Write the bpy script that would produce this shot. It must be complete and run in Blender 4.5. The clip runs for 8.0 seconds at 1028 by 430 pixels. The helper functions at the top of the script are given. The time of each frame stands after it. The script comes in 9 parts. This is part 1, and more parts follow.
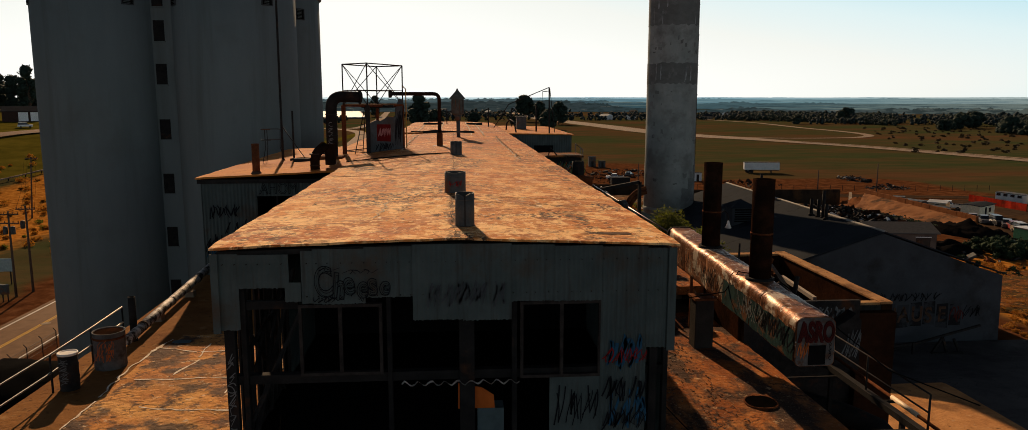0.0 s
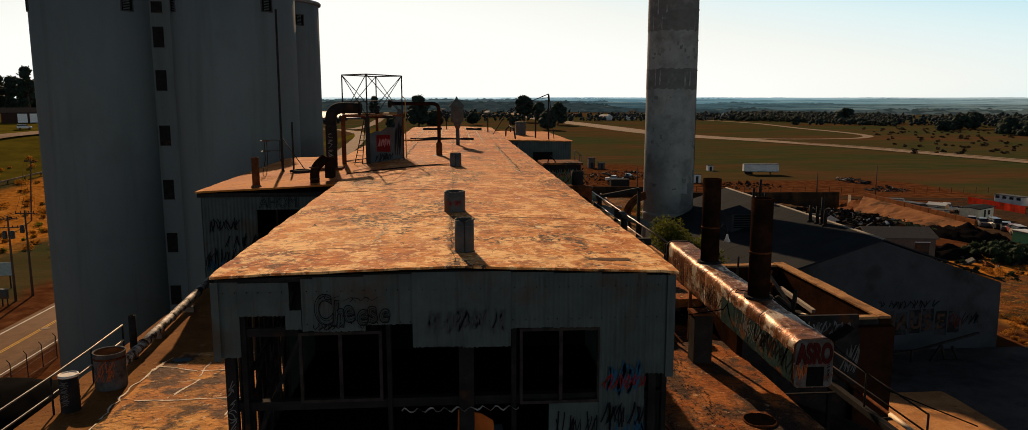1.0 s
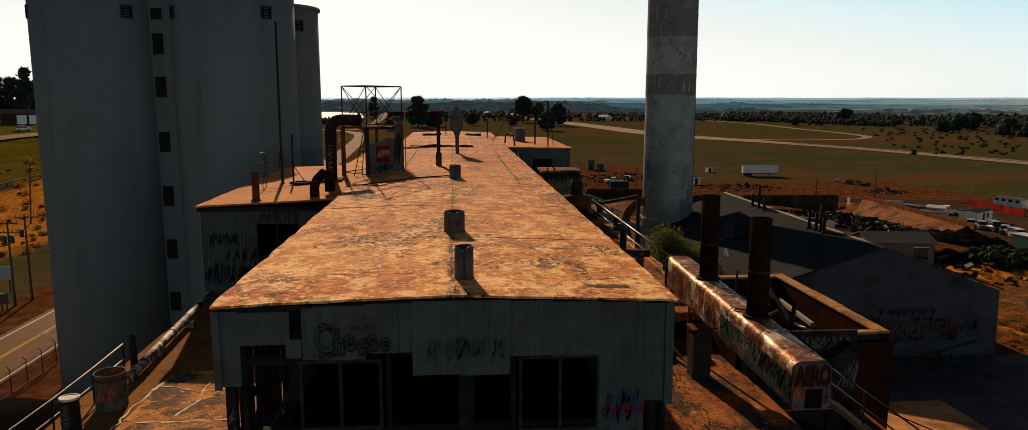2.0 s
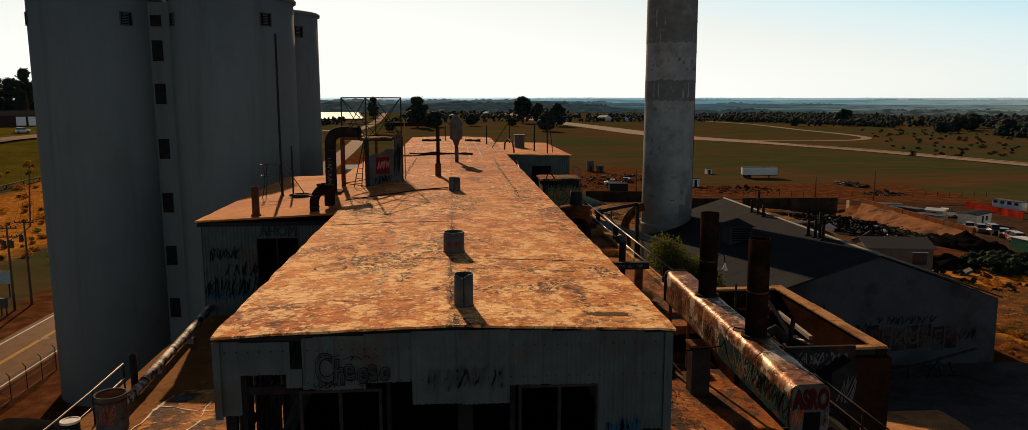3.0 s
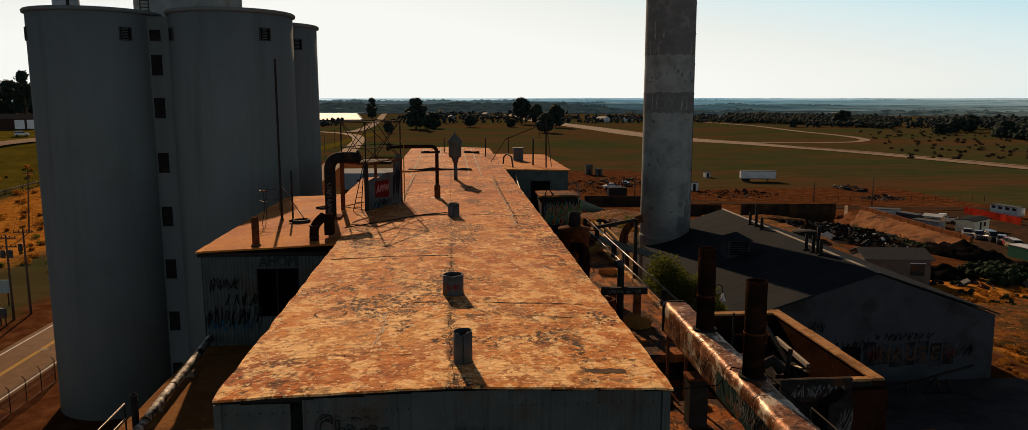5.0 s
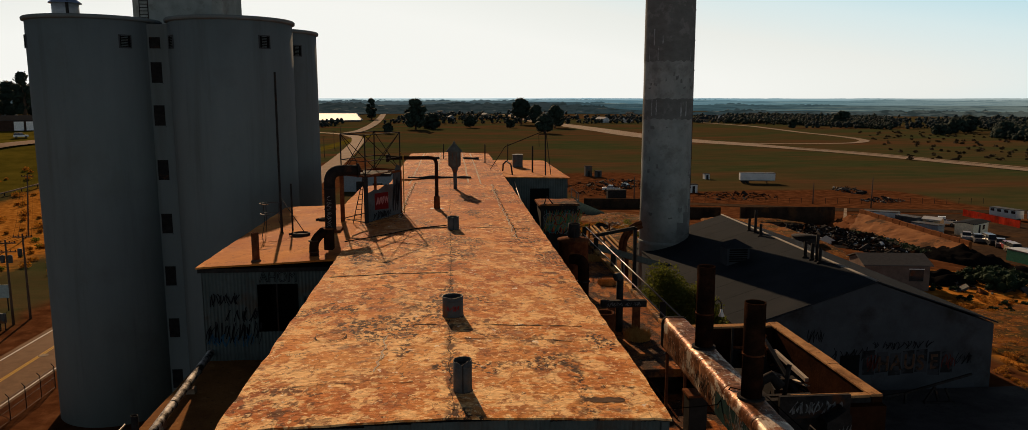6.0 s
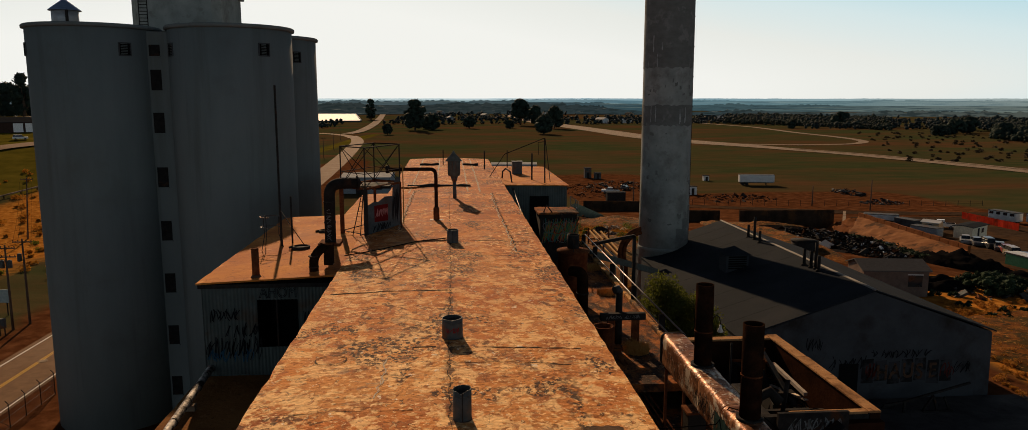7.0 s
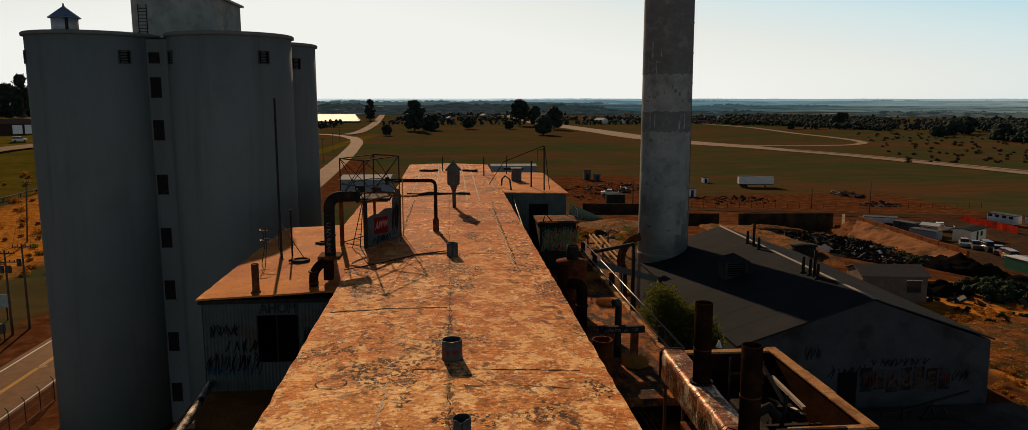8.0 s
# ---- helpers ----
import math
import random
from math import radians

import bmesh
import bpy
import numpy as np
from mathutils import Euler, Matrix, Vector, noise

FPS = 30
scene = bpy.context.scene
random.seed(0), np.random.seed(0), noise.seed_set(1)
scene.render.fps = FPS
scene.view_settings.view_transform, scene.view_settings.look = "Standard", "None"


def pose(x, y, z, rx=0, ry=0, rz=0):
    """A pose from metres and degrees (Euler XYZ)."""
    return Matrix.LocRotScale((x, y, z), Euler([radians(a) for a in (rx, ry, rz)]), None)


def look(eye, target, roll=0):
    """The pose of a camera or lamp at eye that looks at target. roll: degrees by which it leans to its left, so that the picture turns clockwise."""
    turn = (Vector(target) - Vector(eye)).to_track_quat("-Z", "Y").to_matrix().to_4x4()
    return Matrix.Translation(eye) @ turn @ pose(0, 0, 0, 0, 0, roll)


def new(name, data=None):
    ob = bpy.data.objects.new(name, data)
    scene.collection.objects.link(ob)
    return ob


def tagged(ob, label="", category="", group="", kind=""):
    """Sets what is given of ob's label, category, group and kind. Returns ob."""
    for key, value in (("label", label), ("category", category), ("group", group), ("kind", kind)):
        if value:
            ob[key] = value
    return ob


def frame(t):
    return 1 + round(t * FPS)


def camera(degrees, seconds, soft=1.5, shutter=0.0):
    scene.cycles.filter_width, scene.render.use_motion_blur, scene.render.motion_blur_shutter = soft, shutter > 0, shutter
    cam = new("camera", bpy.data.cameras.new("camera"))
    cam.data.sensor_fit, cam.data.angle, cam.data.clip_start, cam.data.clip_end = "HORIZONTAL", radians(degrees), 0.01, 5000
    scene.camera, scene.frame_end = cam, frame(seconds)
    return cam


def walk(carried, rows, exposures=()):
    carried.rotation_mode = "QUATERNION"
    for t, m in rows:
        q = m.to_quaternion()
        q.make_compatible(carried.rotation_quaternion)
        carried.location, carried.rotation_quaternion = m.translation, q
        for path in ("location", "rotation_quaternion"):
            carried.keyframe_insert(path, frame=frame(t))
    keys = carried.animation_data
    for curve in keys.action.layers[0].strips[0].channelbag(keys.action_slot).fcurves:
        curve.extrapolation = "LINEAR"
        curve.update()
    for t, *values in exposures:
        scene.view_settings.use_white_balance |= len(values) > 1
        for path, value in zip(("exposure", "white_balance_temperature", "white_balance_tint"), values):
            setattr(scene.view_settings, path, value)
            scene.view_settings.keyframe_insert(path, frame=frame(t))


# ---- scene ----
# ------------------------------------------------------------ camera and walk
cam = camera(68.0, 8.0, soft=0.6)
# seconds, x, y, z, heading; the camera rises straight up and looks a little down
PATH = [
    (0.0, 0.131, 0.069, 24.698, -4.462),
    (0.5, 0.132, 0.078, 24.964, -4.485),
    (1.0, 0.133, 0.087, 25.236, -4.507),
    (1.5, 0.134, 0.096, 25.515, -4.529),
    (3.0, 0.136, 0.123, 26.385, -4.597),
    (3.5, 0.137, 0.132, 26.684, -4.619),
    (4.0, 0.137, 0.141, 26.988, -4.642),
    (4.5, 0.138, 0.150, 27.294, -4.664),
    (6.0, 0.140, 0.177, 28.231, -4.731),
    (6.5, 0.141, 0.186, 28.547, -4.754),
    (7.0, 0.142, 0.195, 28.865, -4.776),
    (7.5, 0.143, 0.204, 29.183, -4.798),
    (8.0, 0.143, 0.213, 29.501, -4.821),
]
PITCH = -8.70
walk(cam, [(t, pose(x, y, z, 90 + PITCH, 0, yaw)) for t, x, y, z, yaw in PATH], [(0.0, 0.20), (3.5, 0.16), (8.0, 0.0)])

# ------------------------------------------------------------ sky and sun
SUN_UP, SUN_TURN = 23.5, -10.2          # degrees: height, and turn from straight ahead (minus: to the left)
world = bpy.data.worlds.new("sky")
scene.world = world
world.use_nodes = True
wn, wl = world.node_tree.nodes, world.node_tree.links
sky = wn.new("ShaderNodeTexSky")
sky.sky_type = "NISHITA"
sky.sun_disc = False
sky.sun_elevation = radians(SUN_UP)
sky.sun_rotation = radians(SUN_TURN)
sky.air_density, sky.dust_density, sky.ozone_density, sky.altitude = 1.1, 0.6, 4.0, 1500
level = wn.new("ShaderNodeRGBToBW")           # a bright hazy rim of sky under a deep blue dome
wl.new(sky.outputs[0], level.inputs[0])
steep = wn.new("ShaderNodeMath")
steep.operation = "POWER"
steep.inputs[1].default_value = 1.15
wl.new(level.outputs[0], steep.inputs[0])
deep = wn.new("ShaderNodeVectorMath")
deep.operation = "SCALE"
wl.new(sky.outputs[0], deep.inputs[0])
wl.new(steep.outputs[0], deep.inputs["Scale"])
pale = wn.new("ShaderNodeHueSaturation")
wl.new(deep.outputs[0], pale.inputs["Color"])
whiten = wn.new("ShaderNodeMapRange")
whiten.inputs["From Min"].default_value, whiten.inputs["From Max"].default_value = 2.0, 7.0
whiten.inputs["To Min"].default_value, whiten.inputs["To Max"].default_value = 0.60, 0.10
wl.new(level.outputs[0], whiten.inputs["Value"])
wl.new(whiten.outputs[0], pale.inputs["Saturation"])
rim = wn.new("ShaderNodeValToRGB")            # the haze evens out the brightest part, white towards the sun, pale cyan away from it
for spot, colour in ((0.50, (0.46, 0.70, 0.78)), (0.62, (0.66, 0.78, 0.79)), (0.76, (0.80, 0.815, 0.77)), (0.95, (0.885, 0.885, 0.84))):
    rim.color_ramp.elements.new(spot).color = (*colour, 1)
rim.color_ramp.elements[0].color, rim.color_ramp.elements[-1].color = (0.45, 0.69, 0.78, 1), (0.885, 0.885, 0.84, 1)
tenth = wn.new("ShaderNodeMath")
tenth.operation = "MULTIPLY"
tenth.inputs[1].default_value = 0.1
wl.new(level.outputs[0], tenth.inputs[0])
wl.new(tenth.outputs[0], rim.inputs[0])
full = wn.new("ShaderNodeVectorMath")
full.operation = "SCALE"
full.inputs["Scale"].default_value = 1 / 0.0165
wl.new(rim.outputs[0], full.inputs[0])
veil = wn.new("ShaderNodeMix")
veil.data_type, veil.blend_type = "RGBA", "DARKEN"
veil.inputs["Factor"].default_value = 1.0
wl.new(pale.outputs[0], veil.inputs["A"])
wl.new(full.outputs[0], veil.inputs["B"])
wl.new(veil.outputs["Result"], wn["Background"].inputs[0])
wn["Background"].inputs[1].default_value = 0.0165
sun = new("sun", bpy.data.lights.new("sun", "SUN"))
sun.data.energy = 5.0
sun.data.angle = radians(0.6)
sun.data.color = (1.0, 0.67, 0.39)
toward = Vector((math.sin(radians(SUN_TURN)) * math.cos(radians(SUN_UP)), math.cos(radians(SUN_TURN)) * math.cos(radians(SUN_UP)), math.sin(radians(SUN_UP))))
sun.matrix_world = look((0, 0, 120), Vector((0, 0, 120)) - toward)

# ------------------------------------------------------------ materials
def material(name, colours, scale=1.0, rough=0.8, metal=0.0, bump=0.3, bump_scale=12.0, stain=None, stain_scale=0.3,
             stain_at=(0.5, 0.62), stretch=(1, 1, 1), streak=None, island=0.0, spec=0.02, layers=(), veins=None, tight=1.0):
    """Two or three colours mixed by noise, a larger stain over them, fine relief."""
    m = bpy.data.materials.new(name)
    m.use_nodes = True
    n, l = m.node_tree.nodes, m.node_tree.links
    b = n["Principled BSDF"]
    b.inputs["Metallic"].default_value = metal
    b.inputs["Specular IOR Level"].default_value = spec
    geo = n.new("ShaderNodeNewGeometry")
    mp = n.new("ShaderNodeMapping")
    mp.inputs["Scale"].default_value = stretch
    l.new(geo.outputs["Position"], mp.inputs["Vector"])
    t1 = n.new("ShaderNodeTexNoise")
    t1.inputs["Scale"].default_value, t1.inputs["Detail"].default_value, t1.inputs["Roughness"].default_value = scale, 8, 0.65
    l.new(mp.outputs[0], t1.inputs["Vector"])
    ramp = n.new("ShaderNodeValToRGB")
    e = ramp.color_ramp.elements
    spots = [0.34, 0.66] if len(colours) == 2 else [0.30 + 0.40 * i / (len(colours) - 1) for i in range(len(colours))]
    spots = [0.5 + (q - 0.5) * tight for q in spots]
    e[0].position, e[0].color = spots[0], (*colours[0], 1)
    e[1].position, e[1].color = spots[-1], (*colours[-1], 1)
    for s, c in list(zip(spots, colours))[1:-1]:
        x = e.new(s)
        x.color = (*c, 1)
    l.new(t1.outputs["Fac"], ramp.inputs[0])
    out = ramp.outputs[0]

    def over(colour, noise_scale, low, high, amount, squeeze=(1, 1, 1), gate=None):
        mp2 = n.new("ShaderNodeMapping")
        mp2.inputs["Scale"].default_value = squeeze
        mp2.inputs["Location"].default_value = (3.7, 1.9, 5.3)
        l.new(geo.outputs["Position"], mp2.inputs["Vector"])
        t = n.new("ShaderNodeTexNoise")
        t.inputs["Scale"].default_value, t.inputs["Detail"].default_value, t.inputs["Roughness"].default_value = noise_scale, 7, 0.62
        l.new(mp2.outputs[0], t.inputs["Vector"])
        r = n.new("ShaderNodeMapRange")
        r.inputs["From Min"].default_value, r.inputs["From Max"].default_value, r.inputs["To Max"].default_value = low, high, amount
        l.new(t.outputs["Fac"], r.inputs["Value"])
        factor = r.outputs[0]
        if gate and gate[0] == "y":        # fading along the building between two places
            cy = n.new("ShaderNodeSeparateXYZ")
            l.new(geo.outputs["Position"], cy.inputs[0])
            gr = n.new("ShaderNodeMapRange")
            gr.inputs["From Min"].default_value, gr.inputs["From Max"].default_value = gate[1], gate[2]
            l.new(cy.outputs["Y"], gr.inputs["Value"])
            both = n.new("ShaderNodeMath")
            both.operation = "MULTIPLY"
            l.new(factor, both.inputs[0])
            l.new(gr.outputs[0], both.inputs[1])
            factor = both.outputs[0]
        elif gate and gate[0] == "strip":  # along one old seam: centre, half width, far end
            cy = n.new("ShaderNodeSeparateXYZ")
            l.new(geo.outputs["Position"], cy.inputs[0])
            off = n.new("ShaderNodeMath")
            off.operation = "SUBTRACT"
            off.inputs[1].default_value = gate[1]
            l.new(cy.outputs["X"], off.inputs[0])
            wide = n.new("ShaderNodeMath")
            wide.operation = "ABSOLUTE"
            l.new(off.outputs[0], wide.inputs[0])
            gr = n.new("ShaderNodeMapRange")
            gr.inputs["From Min"].default_value, gr.inputs["From Max"].default_value = gate[2], gate[2] * 0.2
            l.new(wide.outputs[0], gr.inputs["Value"])
            end = n.new("ShaderNodeMapRange")
            end.inputs["From Min"].default_value, end.inputs["From Max"].default_value = gate[3], gate[3] - 3
            l.new(cy.outputs["Y"], end.inputs["Value"])
            for stop in (gr, end):
                both = n.new("ShaderNodeMath")
                both.operation = "MULTIPLY"
                l.new(factor, both.inputs[0])
                l.new(stop.outputs[0], both.inputs[1])
                factor = both.outputs[0]
        elif gate:          # only within the larger patches of a second noise
            g = n.new("ShaderNodeTexNoise")
            g.inputs["Scale"].default_value, g.inputs["Detail"].default_value = gate[0], 4
            l.new(mp2.outputs[0], g.inputs["Vector"])
            gr = n.new("ShaderNodeMapRange")
            gr.inputs["From Min"].default_value, gr.inputs["From Max"].default_value = gate[1], gate[2]
            l.new(g.outputs["Fac"], gr.inputs["Value"])
            both = n.new("ShaderNodeMath")
            both.operation = "MULTIPLY"
            l.new(factor, both.inputs[0])
            l.new(gr.outputs[0], both.inputs[1])
            factor = both.outputs[0]
        mix = n.new("ShaderNodeMix")
        mix.data_type = "RGBA"
        l.new(factor, mix.inputs["Factor"])
        l.new(out, mix.inputs["A"])
        mix.inputs["B"].default_value = (*colour, 1)
        return mix.outputs["Result"]

    if stain:
        out = over(stain, stain_scale, *stain_at, 0.9)
    if streak:
        out = over(streak[0], streak[1], streak[2], streak[3], streak[4], streak[5])
    for layer in layers:
        out = over(*layer)
    if veins:               # thin dark cracks where a noise crosses its middle
        t = n.new("ShaderNodeTexNoise")
        t.inputs["Scale"].default_value, t.inputs["Detail"].default_value = veins[1], 5
        l.new(mp.outputs[0], t.inputs["Vector"])
        a = n.new("ShaderNodeMath")
        a.operation = "SUBTRACT"
        a.inputs[1].default_value = 0.5
        l.new(t.outputs["Fac"], a.inputs[0])
        c = n.new("ShaderNodeMath")
        c.operation = "ABSOLUTE"
        l.new(a.outputs[0], c.inputs[0])
        r = n.new("ShaderNodeMapRange")
        r.inputs["From Max"].default_value, r.inputs["To Min"].default_value, r.inputs["To Max"].default_value = veins[2], veins[3], 0
        l.new(c.outputs[0], r.inputs["Value"])
        mix = n.new("ShaderNodeMix")
        mix.data_type = "RGBA"
        l.new(r.outputs[0], mix.inputs["Factor"])
        l.new(out, mix.inputs["A"])
        mix.inputs["B"].default_value = (*veins[0], 1)
        out = mix.outputs["Result"]
    if island:
        ob = n.new("ShaderNodeObjectInfo")
        hsv = n.new("ShaderNodeHueSaturation")
        r = n.new("ShaderNodeMapRange")
        r.inputs["To Min"].default_value, r.inputs["To Max"].default_value = 1 - island, 1 + island
        l.new(ob.outputs["Random"], r.inputs["Value"])
        l.new(r.outputs[0], hsv.inputs["Value"])
        l.new(out, hsv.inputs["Color"])
        out = hsv.outputs[0]
    l.new(out, b.inputs["Base Color"])
    rr = n.new("ShaderNodeMapRange")
    rr.inputs["To Min"].default_value, rr.inputs["To Max"].default_value = max(0.02, rough - 0.12), min(1, rough + 0.12)
    l.new(t1.outputs["Fac"], rr.inputs["Value"])
    l.new(rr.outputs[0], b.inputs["Roughness"])
    if bump:
        t3 = n.new("ShaderNodeTexNoise")
        t3.inputs["Scale"].default_value, t3.inputs["Detail"].default_value = bump_scale, 6
        l.new(geo.outputs["Position"], t3.inputs["Vector"])
        bp = n.new("ShaderNodeBump")
        bp.inputs["Strength"].default_value, bp.inputs["Distance"].default_value = bump, 0.05
        l.new(t3.outputs["Fac"], bp.inputs["Height"])
        l.new(bp.outputs[0], b.inputs["Normal"])
    return m


def plain(name, colour, rough=0.6, metal=0.0):
    return material(name, [tuple(c * 0.85 for c in colour), tuple(min(1, c * 1.15) for c in colour)], 3.0, rough, metal, 0.1)


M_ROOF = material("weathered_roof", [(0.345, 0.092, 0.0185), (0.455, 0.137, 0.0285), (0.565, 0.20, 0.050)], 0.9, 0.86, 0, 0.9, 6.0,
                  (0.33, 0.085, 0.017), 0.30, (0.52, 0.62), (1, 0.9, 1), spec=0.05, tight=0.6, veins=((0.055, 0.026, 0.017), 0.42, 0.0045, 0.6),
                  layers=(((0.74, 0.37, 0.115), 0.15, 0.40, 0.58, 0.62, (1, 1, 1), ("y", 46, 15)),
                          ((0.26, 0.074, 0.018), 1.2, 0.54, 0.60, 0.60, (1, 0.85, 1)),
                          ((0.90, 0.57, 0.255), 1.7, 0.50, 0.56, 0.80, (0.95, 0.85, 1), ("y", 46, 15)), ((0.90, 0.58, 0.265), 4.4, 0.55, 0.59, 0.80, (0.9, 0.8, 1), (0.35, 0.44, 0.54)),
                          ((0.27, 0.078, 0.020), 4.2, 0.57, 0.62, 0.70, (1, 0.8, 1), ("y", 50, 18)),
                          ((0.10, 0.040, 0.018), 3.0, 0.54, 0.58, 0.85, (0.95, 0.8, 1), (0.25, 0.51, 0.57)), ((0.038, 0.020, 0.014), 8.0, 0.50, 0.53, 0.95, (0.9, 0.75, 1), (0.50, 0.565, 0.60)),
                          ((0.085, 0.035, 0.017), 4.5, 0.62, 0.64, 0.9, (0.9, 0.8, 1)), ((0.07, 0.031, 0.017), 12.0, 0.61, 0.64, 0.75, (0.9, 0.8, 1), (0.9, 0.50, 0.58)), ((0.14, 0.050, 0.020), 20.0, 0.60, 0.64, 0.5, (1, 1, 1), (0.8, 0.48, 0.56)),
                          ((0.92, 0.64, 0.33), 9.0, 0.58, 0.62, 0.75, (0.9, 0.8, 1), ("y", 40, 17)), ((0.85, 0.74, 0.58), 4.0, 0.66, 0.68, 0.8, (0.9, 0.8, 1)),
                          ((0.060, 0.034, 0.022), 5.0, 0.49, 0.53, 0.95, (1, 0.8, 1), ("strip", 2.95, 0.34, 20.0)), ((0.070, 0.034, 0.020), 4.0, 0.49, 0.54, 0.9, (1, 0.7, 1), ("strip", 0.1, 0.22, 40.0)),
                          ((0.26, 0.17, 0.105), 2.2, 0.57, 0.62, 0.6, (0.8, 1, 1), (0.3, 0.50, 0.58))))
M_ROOFPLAIN = material("smooth_roof_coating", [(0.34, 0.104, 0.019), (0.46, 0.162, 0.030), (0.56, 0.23, 0.052)], 0.45, 0.88, 0, 0.4, 6.0,
                       (0.34, 0.090, 0.018), 0.25, (0.50, 0.64), spec=0.05, veins=((0.07, 0.032, 0.019), 0.35, 0.004, 0.5),
                       layers=(((0.20, 0.064, 0.019), 1.3, 0.58, 0.66, 0.6, (1, 1, 1)), ((0.76, 0.38, 0.125), 1.0, 0.57, 0.66, 0.55, (1, 1, 1)), ((0.08, 0.036, 0.018), 5.0, 0.63, 0.67, 0.7, (1, 1, 1))))
M_DECK = material("deck_screed", [(0.24, 0.078, 0.016), (0.43, 0.168, 0.036), (0.58, 0.285, 0.078)], 1.0, 0.85, 0, 1.0, 7.0,
                  (0.08, 0.044, 0.026), 0.4, (0.52, 0.64), spec=0.05, veins=((0.04, 0.022, 0.0156), 0.5, 0.010, 0.8),
                  layers=(((0.70, 0.40, 0.125), 0.30, 0.47, 0.64, 0.7, (1, 1, 1)), ((0.06, 0.033, 0.0234), 2.0, 0.56, 0.64, 0.85, (1, 1, 1)), ((0.05, 0.0308, 0.0234), 0.8, 0.54, 0.60, 0.8, (1, 1, 1)), ((0.05, 0.0308, 0.0234), 7.0, 0.60, 0.65, 0.85, (1, 1, 1)),
                          ((0.05, 0.033, 0.026), 17.0, 0.61, 0.66, 0.7, (1, 1, 1)), ((0.7, 0.506, 0.312), 4.5, 0.61, 0.66, 0.7, (1, 1, 1))))
M_DECKPLAIN = material("brown_deck_paint", [(0.177, 0.076, 0.0221), (0.245, 0.11, 0.0331)], 0.7, 0.95, 0, 0.6, 6.0, (0.136, 0.0532, 0.0166), 0.5, (0.5, 0.66), spec=0.02,
                       layers=(((0.068, 0.0319, 0.0147), 7.0, 0.60, 0.66, 0.7, (1, 1, 1)), ((0.34, 0.198, 0.0824), 2.2, 0.60, 0.68, 0.5, (1, 1, 1))))
M_YARDDECK = material("littered_deck_screed", [(0.198, 0.062, 0.0156), (0.342, 0.115, 0.0288), (0.45, 0.19, 0.06)], 0.9, 0.95, 0, 1.0, 6.0,
                      (0.054, 0.032, 0.0216), 0.35, (0.48, 0.60), spec=0.03, veins=((0.036, 0.02, 0.0144), 0.5, 0.012, 0.8),
                      layers=(((0.0405, 0.028, 0.0216), 0.9, 0.44, 0.55, 0.9, (1.4, 0.5, 1)), ((0.27, 0.075, 0.0144), 0.55, 0.50, 0.56, 0.7, (1, 1, 1)), ((0.0315, 0.022, 0.0192), 5.0, 0.53, 0.59, 0.9, (1, 1, 1), (0.7, 0.50, 0.58)), ((0.054, 0.032, 0.0216), 16.0, 0.55, 0.61, 0.6, (1, 1, 1), (0.9, 0.48, 0.56)),
                              ((0.306, 0.22, 0.144), 22.0, 0.60, 0.64, 0.5, (1, 1, 1)), ((0.558, 0.38, 0.216), 3.0, 0.62, 0.68, 0.6, (1, 1, 1))))
M_CORR = material("painted_sheet_metal", [(0.06, 0.0769, 0.0749), (0.0861, 0.106, 0.102)], 1.5, 0.65, 0.0, 0.05, 30, (0.0783, 0.0567, 0.041), 0.7, (0.56, 0.70), streak=((0.0457, 0.0378, 0.0328), 3.0, 0.56, 0.72, 0.7, (2.2, 2.2, 0.15)))
M_SILO = material("silo_render", [(0.126, 0.148, 0.147), (0.158, 0.180, 0.179)], 0.25, 0.9, 0, 0.15, 5.0, (0.116, 0.123, 0.112), 0.12, (0.55, 0.75), (1, 1, 0.25), streak=((0.0937, 0.104, 0.0946), 0.7, 0.54, 0.72, 0.6, (1, 1, 0.06)))
M_CHIM = material("chimney_concrete", [(0.195, 0.215, 0.206), (0.26, 0.28, 0.263), (0.338, 0.351, 0.331)], 0.5, 0.9, 0, 0.3, 4.0, (0.165, 0.168, 0.156), 0.45, (0.50, 0.66), (1, 1, 0.8), layers=(((0.150, 0.150, 0.138), 1.3, 0.57, 0.66, 0.5, (1, 1, 1.2)),))
M_RUST = material("rusted_steel", [(0.05, 0.018, 0.010), (0.11, 0.038, 0.016), (0.18, 0.07, 0.028)], 2.5, 0.85, 0.0, 0.4, 20, spec=0.01)
M_STACK = material("sooty_rust", [(0.008, 0.006, 0.005), (0.020, 0.010, 0.006), (0.042, 0.017, 0.009)], 2.2, 0.8, 0.0, 0.4, 20, spec=0.0)
M_PIPE = material("sooty_black_steel", [(0.010, 0.010, 0.010), (0.024, 0.022, 0.021)], 2.0, 0.9, 0.0, 0.2, 20, (0.06, 0.028, 0.015), 1.4, (0.60, 0.72), spec=0.05)
M_DARK = material("dark_steel", [(0.016, 0.015, 0.015), (0.035, 0.032, 0.03)], 3.0, 0.75, 0.0, 0.2, 20, (0.075, 0.032, 0.016), 1.4, (0.57, 0.72))
